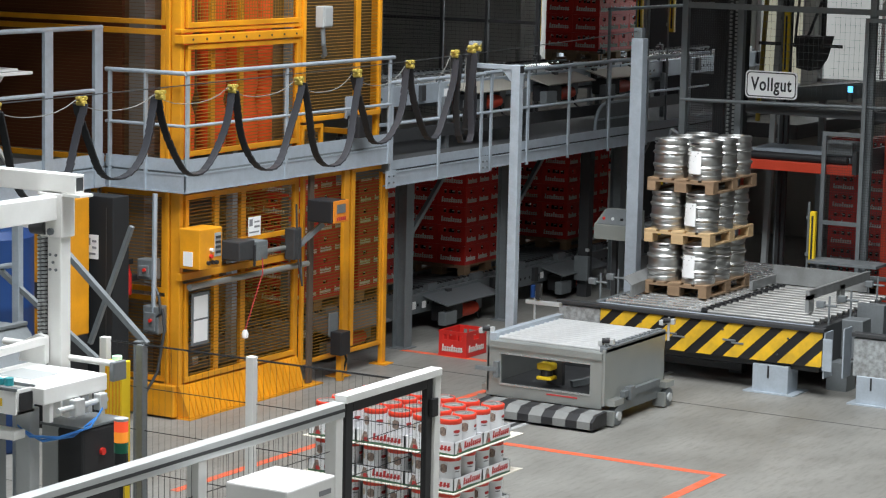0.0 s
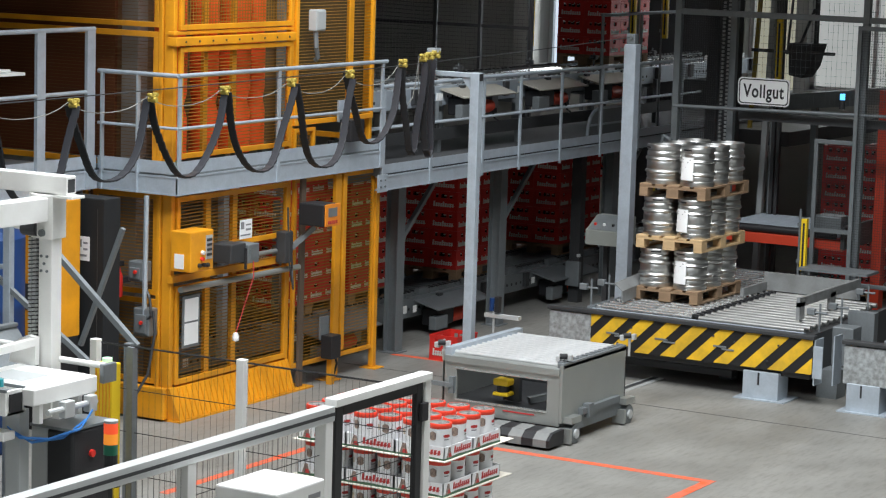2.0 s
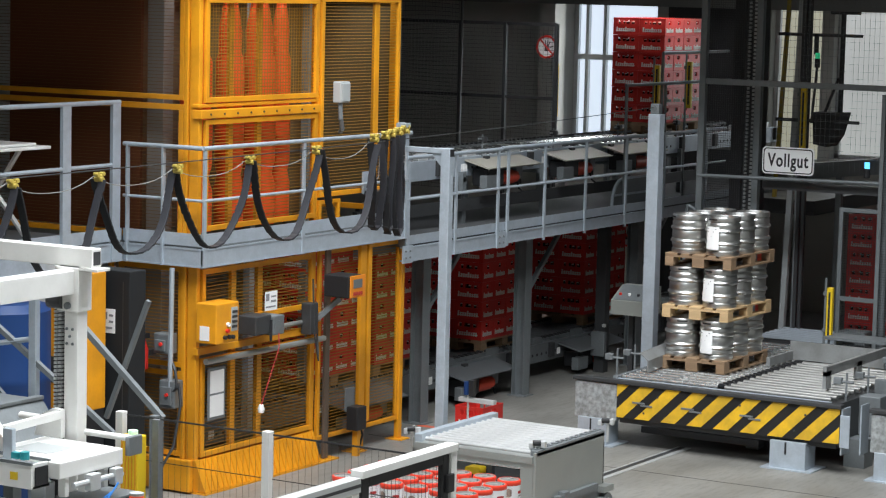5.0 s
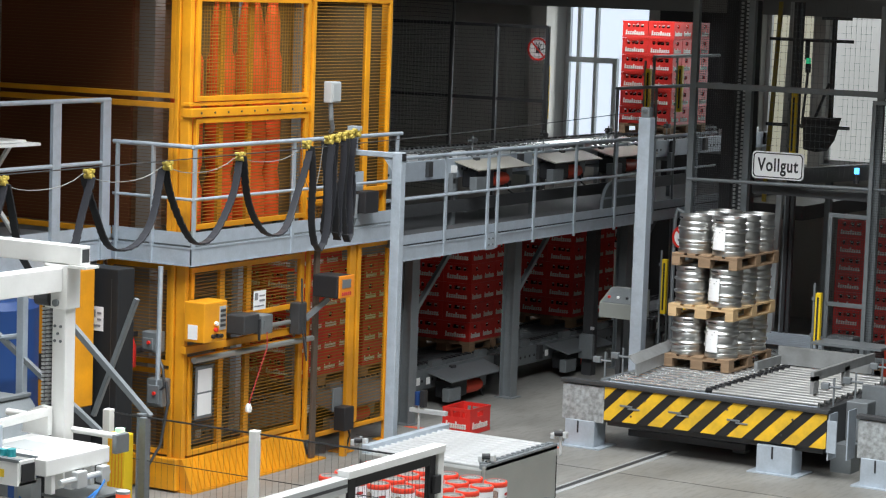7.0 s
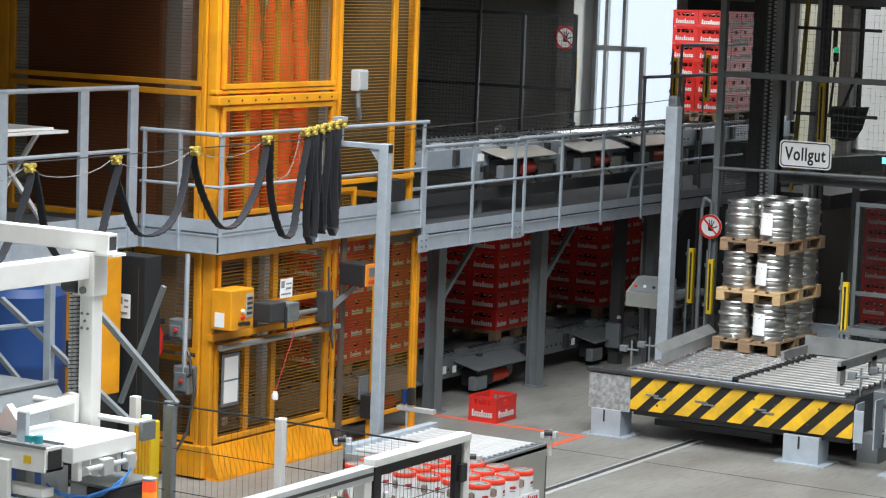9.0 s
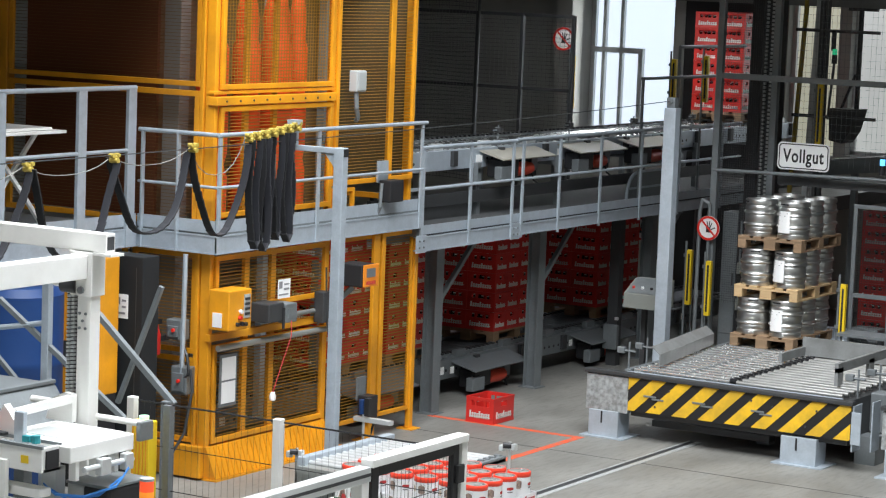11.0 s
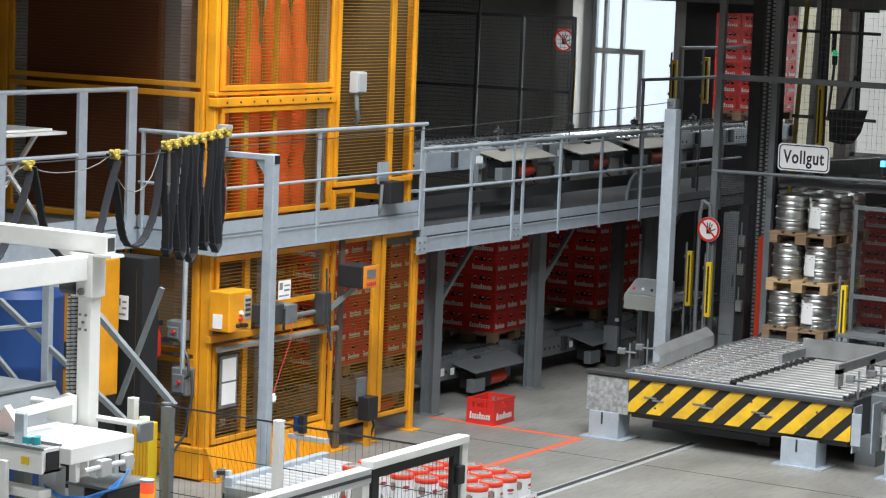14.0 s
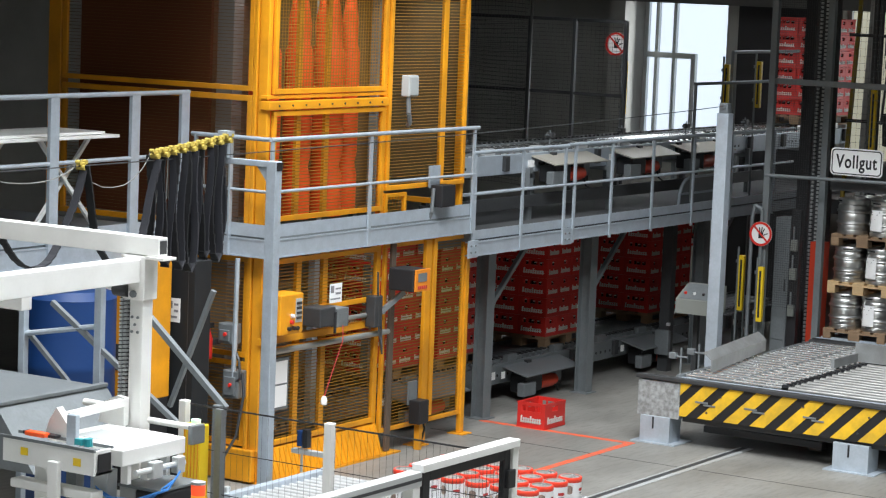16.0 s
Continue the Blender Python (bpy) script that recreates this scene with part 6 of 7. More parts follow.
def carriage():
    o = (1.25, 4.3, 2.1)
    c = thing("lift_carriage", o, "red lift carriage with roller bed in the pallet lift", "lift carriage")
    S = lambda: Solid(o)
    z = 2.1
    part("beam", S().box(0.45, 1.98, 3.75, 3.83, z - 0.17, z - 0.05, 0.008), RED_PAINT, c, "red painted carriage beam")
    part("beam", S().box(0.45, 1.98, 5.0, 5.08, z - 0.17, z - 0.05, 0.008), RED_PAINT, c)
    part("side_plate", S().box(0.40, 0.45, 3.72, 5.1, z - 0.15, z + 0.03), DARK, c)
    part("side_plate", S().box(1.95, 2.0, 3.72, 5.1, z - 0.15, z + 0.12), DARK, c)
    part("front_roller", S().rod((0.42, 3.80, z + 0.0), (1.86, 3.80, z + 0.0), 0.05, 14), BLACK, c, smooth=True)
    for i in range(8):
        part("roller", S().rod((0.42, 3.92 + i * 0.14, z), (1.86, 3.92 + i * 0.14, z), 0.045, 10), GALV, c, smooth=True)
    part("drive_box", S().box(1.55, 1.9, 3.84, 4.1, z + 0.05, z + 0.22, 0.02), GALV_D, c)
    return c


CARRIAGE = carriage()

# tall dock post that holds the carrying wire, control desk beside it
dp = thing("wire_post", (-0.10, 2.12, 0), "tall galvanised box-section post holding the carrying wire", "post")
part("shaft", Solid((-0.10, 2.12, 0)).box(-0.17, -0.02, 2.05, 2.19, 0.012, 3.52, 0.008), GALV, dp)
part("foot_plate", Solid((-0.10, 2.12, 0)).box(-0.25, 0.06, 1.97, 2.27, 0, 0.014), GALV, dp)
part("wire_clamp", Solid((-0.10, 2.12, 0)).box(-0.16, -0.05, 2.08, 2.17, 3.52, 3.64, 0.01).rod((-0.10, 2.06, 3.60), (-0.10, 2.2, 3.60), 0.03, 8), GALV_D, dp)
ck = thing("control_desk", (-0.80, 3.0, 0), "grey control desk with sloping panel on a stand", "control desk")
S = lambda: Solid((-0.80, 3.0, 0))
part("case", S().prism([(2.75, 1.05), (2.75, 1.22), (3.05, 1.38), (3.20, 1.38), (3.20, 1.05)], "x", -0.93, -0.48), DESK, ck)
part("panel", S().add([(-0.90, 2.765, 1.232), (-0.51, 2.765, 1.232), (-0.51, 3.04, 1.380), (-0.90, 3.04, 1.380), (-0.90, 2.765, 1.238), (-0.51, 2.765, 1.238), (-0.51, 3.04, 1.386), (-0.90, 3.04, 1.386)], [(4, 5, 6, 7), (0, 3, 2, 1), (0, 1, 5, 4), (1, 2, 6, 5), (2, 3, 7, 6), (3, 0, 4, 7)]), GALV_D, ck)
part("stand", S().box(-0.83, -0.77, 3.05, 3.11, 0, 1.05), DARK, ck)
for i in range(3):
    part("button", S().rod((-0.85 + i * 0.12, 2.85, 1.28), (-0.85 + i * 0.12, 2.845, 1.305), 0.018, 8), (SIGNR, SIGNW, BLACK)[i], ck)


# ---- fences, net and rails in the back ----
def back_things():
    f = thing("mesh_fence", (-6.8, 9.0, 2.1), "dark steel mesh fence before the back wall", "fence")
    S = lambda: Solid((-6.8, 9.0, 2.1))
    for x in (-7.9, -6.79, -6.0, -5.12):
        part("post", S().box(x - 0.025, x + 0.025, 8.97, 9.03, 0.0, 4.4), DARK, f)
    for z in (3.25, 4.36):
        part("rail", S().box(-7.9, -5.12, 8.98, 9.02, z, z + 0.05), DARK, f)
    part("mesh", wire_panel(S, "y", 9.0, -7.9, -5.12, 2.2, 4.36, du=0.075, dz=0.06, r=0.003), DARK, f)
    n = thing("safety_net", (-6.5, 5.0, 2.2), "black safety net hanging behind the lift cage", "net")
    Sn = lambda: Solid((-6.5, 5.0, 2.2))
    q = Sn()
    for i in range(44):
        z = 2.2 + i * 0.058
        pts = [(-7.6 + k * 0.26, 5.0 + 0.03 * math.sin(k * 1.3 + i), z + 0.02 * math.sin(k * 0.8 + i * 0.3)) for k in range(13)]
        q.path(pts, 0.005, 3)
    for k in range(60):
        x = -7.6 + k * 0.053
        q.rod((x, 5.0, 2.2), (x, 5.0, 4.75), 0.003, 3)
    part("netting", q, NETTING, n)
    part("edge_rope", Sn().rod((-4.46, 5.0, 2.2), (-4.42, 5.0, 4.8), 0.02, 6).rod((-7.6, 5.0, 4.74), (-4.42, 5.0, 4.8), 0.015, 6).rod((-7.0, 5.0, 4.75), (-7.0, 5.0, 4.96), 0.012, 6).rod((-5.2, 5.0, 4.77), (-5.2, 5.0, 4.96), 0.012, 6), NETTING, n)
    no_entry_sign(-5.30, 9.021, 4.05, 0.18, "round white sign with red ring on the mesh fence")
    light_curtain(-5.22, 9.2, 3.0, 3.8)
    r = thing("railing", (-2.2, 9, 2.9), "grey pipe railing beside the upper conveyor end", "railing")
    Sr = lambda: Solid((-2.2, 9, 2.9))
    for y in (4.95, 6.1, 7.3):
        part("post", Sr().rod((-1.9, y, 2.11), (-1.9, y, 3.71), 0.022, 8), GALV_D, r)
    part("rail", Sr().rod((-1.9, 4.92, 3.71), (-1.9, 8.2, 3.71), 0.022, 8), GALV_D, r)
    part("rail", Sr().rod((-1.95, 6.1, 4.11), (-1.95, 8.2, 4.11), 0.022, 8).rod((-1.95, 6.1, 2.11), (-1.95, 6.1, 4.11), 0.022, 8), GALV_D, r)
    light_curtain(-1.95, 5.95, 3.4, 3.95)
    light_curtain(-1.95, 6.95, 3.35, 3.98)
    p = thing("platform", (-1.6, 9.6, 2.0), "dark steel landing at the end of the bridge", "platform")
    part("slab", Solid((-1.6, 9.6, 2.0)).box(-2.3, -0.5, 8.0, 11.5, 1.9, 2.1), DARK, p)
    cv = thing("belt_conveyor", (1.9, 6.5, 2.9), "dark inclined belt conveyor behind the lift", "conveyor")
    part("bed", Solid((1.9, 6.5, 2.9)).add([(-0.1, 6.2, 2.72), (2.6, 6.2, 3.05), (2.6, 6.9, 3.05), (-0.1, 6.9, 2.72), (-0.1, 6.2, 2.52), (2.6, 6.2, 2.85), (2.6, 6.9, 2.85), (-0.1, 6.9, 2.52)], [(0, 1, 2, 3), (7, 6, 5, 4), (0, 4, 5, 1), (1, 5, 6, 2), (2, 6, 7, 3), (3, 7, 4, 0)]), GALV_D, cv)
    for x in (0.4, 1.8):
        part("leg", Solid((1.9, 6.5, 2.9)).box(x, x + 0.08, 6.5, 6.58, 0.0, 2.62), GALV_D, cv)
    sc = thing("hopper_head", (1.3, 6.8, 3.3), "dark hanging machine head behind the sign", "machine head")
    part("head", Solid((1.3, 6.8, 3.3)).prism([(0.02, 2.98), (0.20, 2.95), (0.30, 3.10), (0.38, 3.40), (0.0, 3.40)], "y", 6.6, 7.0), DARK, sc)
    part("pole", Solid((1.3, 6.8, 3.3)).box(0.27, 0.32, 6.8, 6.85, 3.38, 4.95), DARK, sc)
    part("cross_head", Solid((1.3, 6.8, 3.3)).box(0.12, 0.52, 6.78, 6.87, 4.68, 4.76, 0.01), DARK, sc)
    part("strut", Solid((1.3, 6.8, 3.3)).bar((-0.05, 6.82, 3.05), (0.26, 6.82, 3.85), 0.03), DARK, sc)
    for x, y, z, m in ((1.93, 3.6, 2.88, LED_B), (0.73, 4.9, 4.10, LED_G)):
        w = thing("signal_light", (x, y, z), "small signal light with blue lamp on the lift rail" if m is LED_B else "small black signal head with green lamp on a rod", "signal light")
        if m is LED_G:
            part("rod", Solid((x, y, z)).bar((x - 0.05, y, z - 0.75), (x, y, z - 0.05), 0.025).box(x - 0.05, x + 0.0, y, y + 0.03, z + 0.1, z + 0.36), DARK, w)
        part("lamp", Solid((x, y, z)).rod((x, y, z + 0.05), (x, y, z + 0.12), 0.03, 10), m, w)
        part("base", Solid((x, y, z)).rod((x, y, z - 0.06), (x, y, z + 0.05), 0.035, 10), BLACK, w)


back_things()
light_curtain(0.60, 4.84, 3.02, 3.78)
lc = thing("lift_cabinet", (-0.1, 3.95, 0), "dull grey steel cabinet with conduits beside the pallet lift", "cabinet")
S = lambda: Solid((-0.1, 3.95, 0))
part("case", S().box(-0.20, 0.0, 3.90, 4.15, 0.0, 2.2, 0.008), GALV_D, lc)
part("door", S().box(-0.185, -0.015, 3.89, 3.90, 0.7, 2.1, 0.004), GALV_D, lc)
part("black_panel", S().box(0.0, 0.12, 3.93, 4.0, 0.0, 2.3), BLACK, lc)
for z in (1.0, 1.45, 1.8):
    part("terminal_box", S().box(0.02, 0.10, 3.88, 3.93, z, z + 0.14, 0.006), DESK, lc)
    part("conduit", S().rod((0.05, 3.9, z + 0.14), (0.05, 3.9, z + 0.30), 0.012, 8), GALV_D, lc, smooth=True)
part("handle", S().box(-0.04, -0.025, 3.875, 3.89, 1.3, 1.45), DARK, lc)
st = thing("conveyor_stand", (-1.99, 4.6, 0), "dark steel stand with grey box at the lower conveyor", "stand")
S = lambda: Solid((-1.99, 4.6, 0))
part("post", S().box(-2.06, -1.92, 4.55, 4.68, 0.0, 1.95), DARK, st)
part("box", S().box(-2.08, -1.88, 4.48, 4.55, 0.22, 0.54, 0.01), GALV_D, st)
part("sensor", S().box(-1.94, -1.89, 4.52, 4.55, 0.60, 0.64, 0.005), ALU, st)
hood = thing("guard_hood", (-2.0, 5.4, 2.1), "grey sheet guard with rounded corner at the bridge end", "guard")
arch = [(4.80, 2.14), (4.82, 2.28), (4.88, 2.39), (4.97, 2.46), (5.10, 2.49)]
part("sheet", Solid((-2.0, 5.4, 2.1)).prism(arch + [(5.95, 2.49), (5.95, 2.14)], "x", -2.02, -2.0), GALV_D, hood)
for (ya, za), (yz, zz) in zip(arch + [(5.95, 2.49)], arch[1:] + [(5.95, 2.49), (5.95, 2.14)]):
    if (ya, za) != (yz, zz):
        part("edge_bar", Solid((-2.0, 5.4, 2.1)).bar((-1.99, ya, za), (-1.99, yz, zz), 0.03, 0.03, up=(1, 0, 0)), GALV, hood)
part("edge_bar", Solid((-2.0, 5.4, 2.1)).bar((-1.99, 4.82, 2.28), (-1.99, 5.95, 2.28), 0.025, 0.025), GALV, hood)


# ---- fence and gate in front ----
def front_fence():
    FX, FY, FZ = 4.385, -10.15, 2.0
    f = thing("mesh_fence", (3.0, FY, 0), "black mesh fence with white posts", "fence")
    S = lambda: Solid((3.0, FY, 0))
    for x in (1.81, 3.045):
        part("post", S().box(x - 0.030, x + 0.030, FY - 0.030, FY + 0.030, 0, FZ - 0.03, 0.004), WHITE, f)
    q = S()
    for x0, x1 in ((1.86, 3.0), (3.09, FX - 0.05)):
        m = int((x1 - x0) / 0.05)
        for i in range(m + 1):
            x = x0 + i * (x1 - x0) / m
            q.rod((x, FY, 0.15), (x, FY, FZ - 0.06), 0.0011, 3)
        for z in np.arange(0.15, FZ, 0.30):
            q.rod((x0, FY - 0.004, z), (x1, FY - 0.004, z), 0.0035, 4)
        q.rod((x0, FY, FZ - 0.05), (x1, FY, FZ - 0.05), 0.007, 5)
    part("mesh", q, BLACK, f)
    g = thing("machine_fence", (FX, -12.0, 0), "aluminium framed guard fence with mesh panels and gate", "fence")
    S = lambda: Solid((FX, -12.0, 0))
    part("top_rail", S().box(FX - 0.045, FX + 0.045, -16.0, -11.15, FZ - 0.10, FZ - 0.01, 0.004), ALU, g, "silver aluminium profile rail")
    part("rail_groove", S().box(FX + 0.045, FX + 0.048, -16.0, -11.15, FZ - 0.065, FZ - 0.045), DARK, g)
    for y in (-11.2, -12.6, -14.0):
        part("post", S().box(FX - 0.04, FX + 0.04, y - 0.04, y + 0.04, 0, FZ - 0.10, 0.004), WHITE, g)
    q = S()
    y = -15.5
    while y < -11.25:
        q.rod((FX, y, 0.1), (FX, y, FZ - 0.12), 0.0016, 3)
        y += 0.05
    for z in np.arange(0.2, FZ - 0.1, 0.25):
        q.rod((FX, -15.5, z), (FX, -11.25, z), 0.003, 4)
    part("mesh", q, BLACK, g)
    gate = thing("gate", (FX, -10.6, 0), "white and black framed mesh gate standing closed", "gate")
    S = lambda: Solid((FX, -10.6, 0))
    part("top_bar", S().box(FX - 0.04, FX + 0.05, -11.14, -10.0, FZ - 0.02, FZ + 0.03, 0.005), WHITE, gate)
    part("frame", S().box(FX - 0.02, FX + 0.02, -11.10, -11.02, 0.1, FZ - 0.02, 0.004).box(FX - 0.02, FX + 0.02, -10.14, -10.07, 0.1, FZ - 0.02, 0.004).box(FX - 0.02, FX + 0.02, -11.02, -10.14, FZ - 0.09, FZ - 0.02, 0.004).box(FX - 0.02, FX + 0.02, -11.02, -10.14, 0.1, 0.17, 0.004), BLACK, gate)
    part("post", S().box(FX - 0.035, FX + 0.035, -10.06, -9.99, 0, FZ - 0.02, 0.004), WHITE, gate)
    part("hinge", S().box(FX + 0.02, FX + 0.05, -10.12, -10.04, FZ - 0.28, FZ - 0.16, 0.006), BLACK, gate)
    m = S()
    y = -11.0
    while y < -10.14:
        m.rod((FX, y, 0.17), (FX, y, FZ - 0.09), 0.0015, 3)
        y += 0.045
    for z in np.arange(0.3, FZ - 0.1, 0.2):
        m.rod((FX, -11.02, z), (FX, -10.14, z), 0.003, 4)
    part("mesh", m, BLACK, gate)
    t = thing("signal_tower", (3.98, -12.76, 1.2), "signal tower with red and orange lamps on the guard fence", "signal light")
    x, y = 3.98, -12.76
    S = lambda: Solid((3.98, -12.76, 1.2))
    part("stem", S().rod((x, y, 0.0), (x, y, 1.85), 0.015, 8).rod((x, y, 1.74), (x, y, 1.75), 0.06, 12), DARK, t)
    part("base_ring", S().rod((x, y, 1.84), (x, y, 1.92), 0.040, 14), BLACK, t)
    part("green_lamp", S().rod((x, y, 1.92), (x, y, 1.98), 0.040, 14), GREEN, t, "dark green lamp section", smooth=True)
    part("orange_lamp", S().rod((x, y, 1.98), (x, y, 2.04), 0.040, 14), LED_O, t, "glowing orange lamp section", smooth=True)
    part("red_lamp", S().rod((x, y, 2.04), (x, y, 2.10), 0.040, 14), LED_R, t, "glowing red lamp section", smooth=True)
    part("cap", S().rod((x, y, 2.10), (x, y, 2.115), 0.041, 14), BOXGREY, t)
    w = thing("switch_cabinet", (4.75, -12.1, 0), "light grey metal switch cabinet before the guard fence", "cabinet")
    S = lambda: Solid((4.75, -12.1, 0))
    part("case", S().box(4.45, 4.87, -12.42, -11.93, 0.0, 1.755, 0.012), WHITE, w)
    part("mark", S().box(4.87, 4.873, -12.10, -11.98, 1.66, 1.69), INK, w)
    c = thing("light_barrier", (2.02, -10.2, 0), "yellow ribbed light barrier column behind the fence", "light barrier", "light barriers")
    S = lambda: Solid((2.02, -10.2, 0))
    part("housing", S().box(1.92, 2.07, -10.30, -10.20, 0, 1.84, 0.008), CURT, c)
    r = S()
    for i in range(5):
        r.box(1.935 + i * 0.028, 1.942 + i * 0.028, -10.306, -10.30, 0.05, 1.82)
    part("rib", r, YELLOW, c)
    part("lamp", S().rod((1.99, -10.25, 1.84), (1.99, -10.25, 1.87), 0.035, 12), LED_G2, c, "pale green signal lamp on top")
    single("post", Solid((2.12, -10.15, 0)).box(2.10, 2.155, -10.18, -10.12, 0, 1.95, 0.004), GALV_D, "grey fence post beside the light barrier", "post")


LED_G2 = glow("pale_green_lamp", (0.55, 0.9, 0.7), 0.5)
front_fence()


# ---- palletised tins ----
def tin():
    k = thing("beer_tin", (0, 0, 0), "white printed party tin with red rim", "tin", "tins on the pallet")
    R, H = 0.083, 0.245
    part("body", Solid().lathe((0, 0, 0), [(0, 0.004), (R - 0.006, 0.004), (R - 0.002, 0.0), (R, 0.01), (R, H - 0.035)], 20), CANWHITE, k, smooth=True)
    part("rim", Solid().lathe((0, 0, 0), [(R, H - 0.035), (R + 0.002, H - 0.03), (R + 0.002, H - 0.008), (R - 0.003, H), (R - 0.010, H)], 20), CANRED, k, "red rim ring", smooth=True)
    part("lid", Solid().lathe((0, 0, 0), [(R - 0.010, H), (R - 0.012, H - 0.012), (0.015, H - 0.012), (0.012, H - 0.004), (0, H - 0.004)], 20), TIN, k, "bare tin lid", smooth=True)
    def patch(a0, a1, z0, z1, mat, label=""):
        """A printed field curved round the tin."""
        q, n_ = Solid(), 5
        vs = []
        for i in range(n_ + 1):
            t = radians(a0 + (a1 - a0) * i / n_)
            bow = 0.25 * (z1 - z0) * (1 - math.sin(math.pi * (i + 0.5) / (n_ + 1)))
            vs += [(math.cos(t) * (R + 0.0012), math.sin(t) * (R + 0.0012), z0 + bow), (math.cos(t) * (R + 0.0012), math.sin(t) * (R + 0.0012), z1 - bow)]
        q.add(vs, [(2 * i, 2 * i + 2, 2 * i + 3, 2 * i + 1) for i in range(n_)])
        part("print", q, mat, k, label)
    patch(-100, -66, 0.128, 0.192, FIGURE, "dark printed picture as a plain oval")
    patch(-30, 6, 0.150, 0.172, RED_INK, "red printed mark as a plain bar")
    patch(-28, 2, 0.132, 0.140, INK)
    patch(60, 100, 0.140, 0.185, GILT, "gold printed emblem as a plain oval")
    patch(140, 180, 0.150, 0.172, RED_INK)
    patch(-140, -118, 0.138, 0.182, GILT)
    return k


def tin_pallet(x0, y0, label_n):
    """Layers of tins in printed cardboard trays with slip sheets on a pallet."""
    p = copy_thing(pal_new, pose(x0 + 1.2, y0, 0, 0, 0, 90))
    p["label"], p["group"] = "pale wooden pallet under white tins", "tin pallets"
    n_x, n_y = 6, 4
    px, py = 0.2, 0.2
    global tin_first
    base = single('base_board', Solid((x0, y0, 0.144)).box(x0, x0 + 1.2, y0, y0 + 0.8, 0.144, 0.226, 0.004), PAPER_T, 'brown board base between pallet and tins', 'board')
    for lv in range(5):
        z = 0.226 + lv * 0.256
        tr = thing("tray_layer", (x0, y0, z), "white printed cardboard trays with slip sheet on the tin pallet", "tray", "tin trays")
        S = lambda: Solid((x0, y0, z))
        part("slip_sheet", S().box(x0 - 0.03, x0 + 1.22, y0 - 0.03, y0 + 0.95, z, z + 0.006), PAPER_T, tr)
        for i in range(3):
            for j in range(2):
                a0, a1, b0, b1 = x0 + i * 0.4 + 0.004, x0 + i * 0.4 + 0.396, y0 + j * 0.4 + 0.004, y0 + j * 0.4 + 0.396
                w = S()
                for u0, u1, v0, v1 in ((a0, a1, b0, b0 + 0.006), (a0, a1, b1 - 0.006, b1), (a0, a0 + 0.006, b0, b1), (a1 - 0.006, a1, b0, b1)):
                    w.box(u0, u1, v0, v1, z + 0.006, z + 0.10)
                t = part("tray", w, CANWHITE, tr)
                # word mark, figure and ground band on the front and on the side
                for put, e0 in ((lambda q, o, d_: q.prism(o, "y", b0 - d_, b0), a0), (lambda q, o, d_: q.prism(o, "x", a1, a1 + d_), b0)):
                    q = S()
                    for c in range(8):
                        u = e0 + 0.135 + c * 0.029
                        tp = z + (0.088 if c in (0, 3) else 0.074)
                        put(q, [(u, z + 0.038), (u + 0.019, z + 0.040), (u + 0.023, tp), (u + 0.005, tp - 0.002)], 0.002)
                    put(q, [(e0 + 0.135, z + 0.045), (e0 + 0.365, z + 0.049), (e0 + 0.365, z + 0.055), (e0 + 0.135, z + 0.052)], 0.0018)
                    part("print", q, RED_INK, t, "printed red mark as plain shapes")
                    f = S()
                    put(f, [(e0 + 0.035, z + 0.02), (e0 + 0.105, z + 0.02), (e0 + 0.090, z + 0.06), (e0 + 0.085, z + 0.088), (e0 + 0.060, z + 0.092), (e0 + 0.050, z + 0.06)], 0.0018)
                    part("figure_print", f, FIGURE, t, "dark printed figure as a plain shape")
                    g_ = S()
                    put(g_, [(e0 + 0.058, z + 0.022), (e0 + 0.100, z + 0.022), (e0 + 0.090, z + 0.048), (e0 + 0.066, z + 0.05)], 0.0024)
                    part("red_print", g_, RED_INK, t)
                    b_ = S()
                    put(b_, [(e0, z + 0.006), (e0 + 0.392, z + 0.006), (e0 + 0.392, z + 0.018), (e0 + 0.2, z + 0.026), (e0, z + 0.018)], 0.0016)
                    part("print_band", b_, GREEN_INK, t)
        for i in range(n_x):
            for j in range(n_y):
                if 0 < i < n_x - 1 and 0 < j < n_y - 1 and lv < 4:
                    continue
                m = pose(x0 + (i + 0.5) * px, y0 + (j + 0.5) * py, z + 0.006, 0, 0, random.uniform(-25, 25))
                if tin_first is None:
                    tin_first = tin()
                    tin_first.matrix_basis = m
                else:
                    copy_thing(tin_first, m)


PAPER_T = material("brown_white_slip_sheet", (0.62, 0.58, 0.50), 0.8, 0.0, 0.1, 5, 0.02, 30)
tin_first = None
tin_pallet(2.90, -9.24, 1)


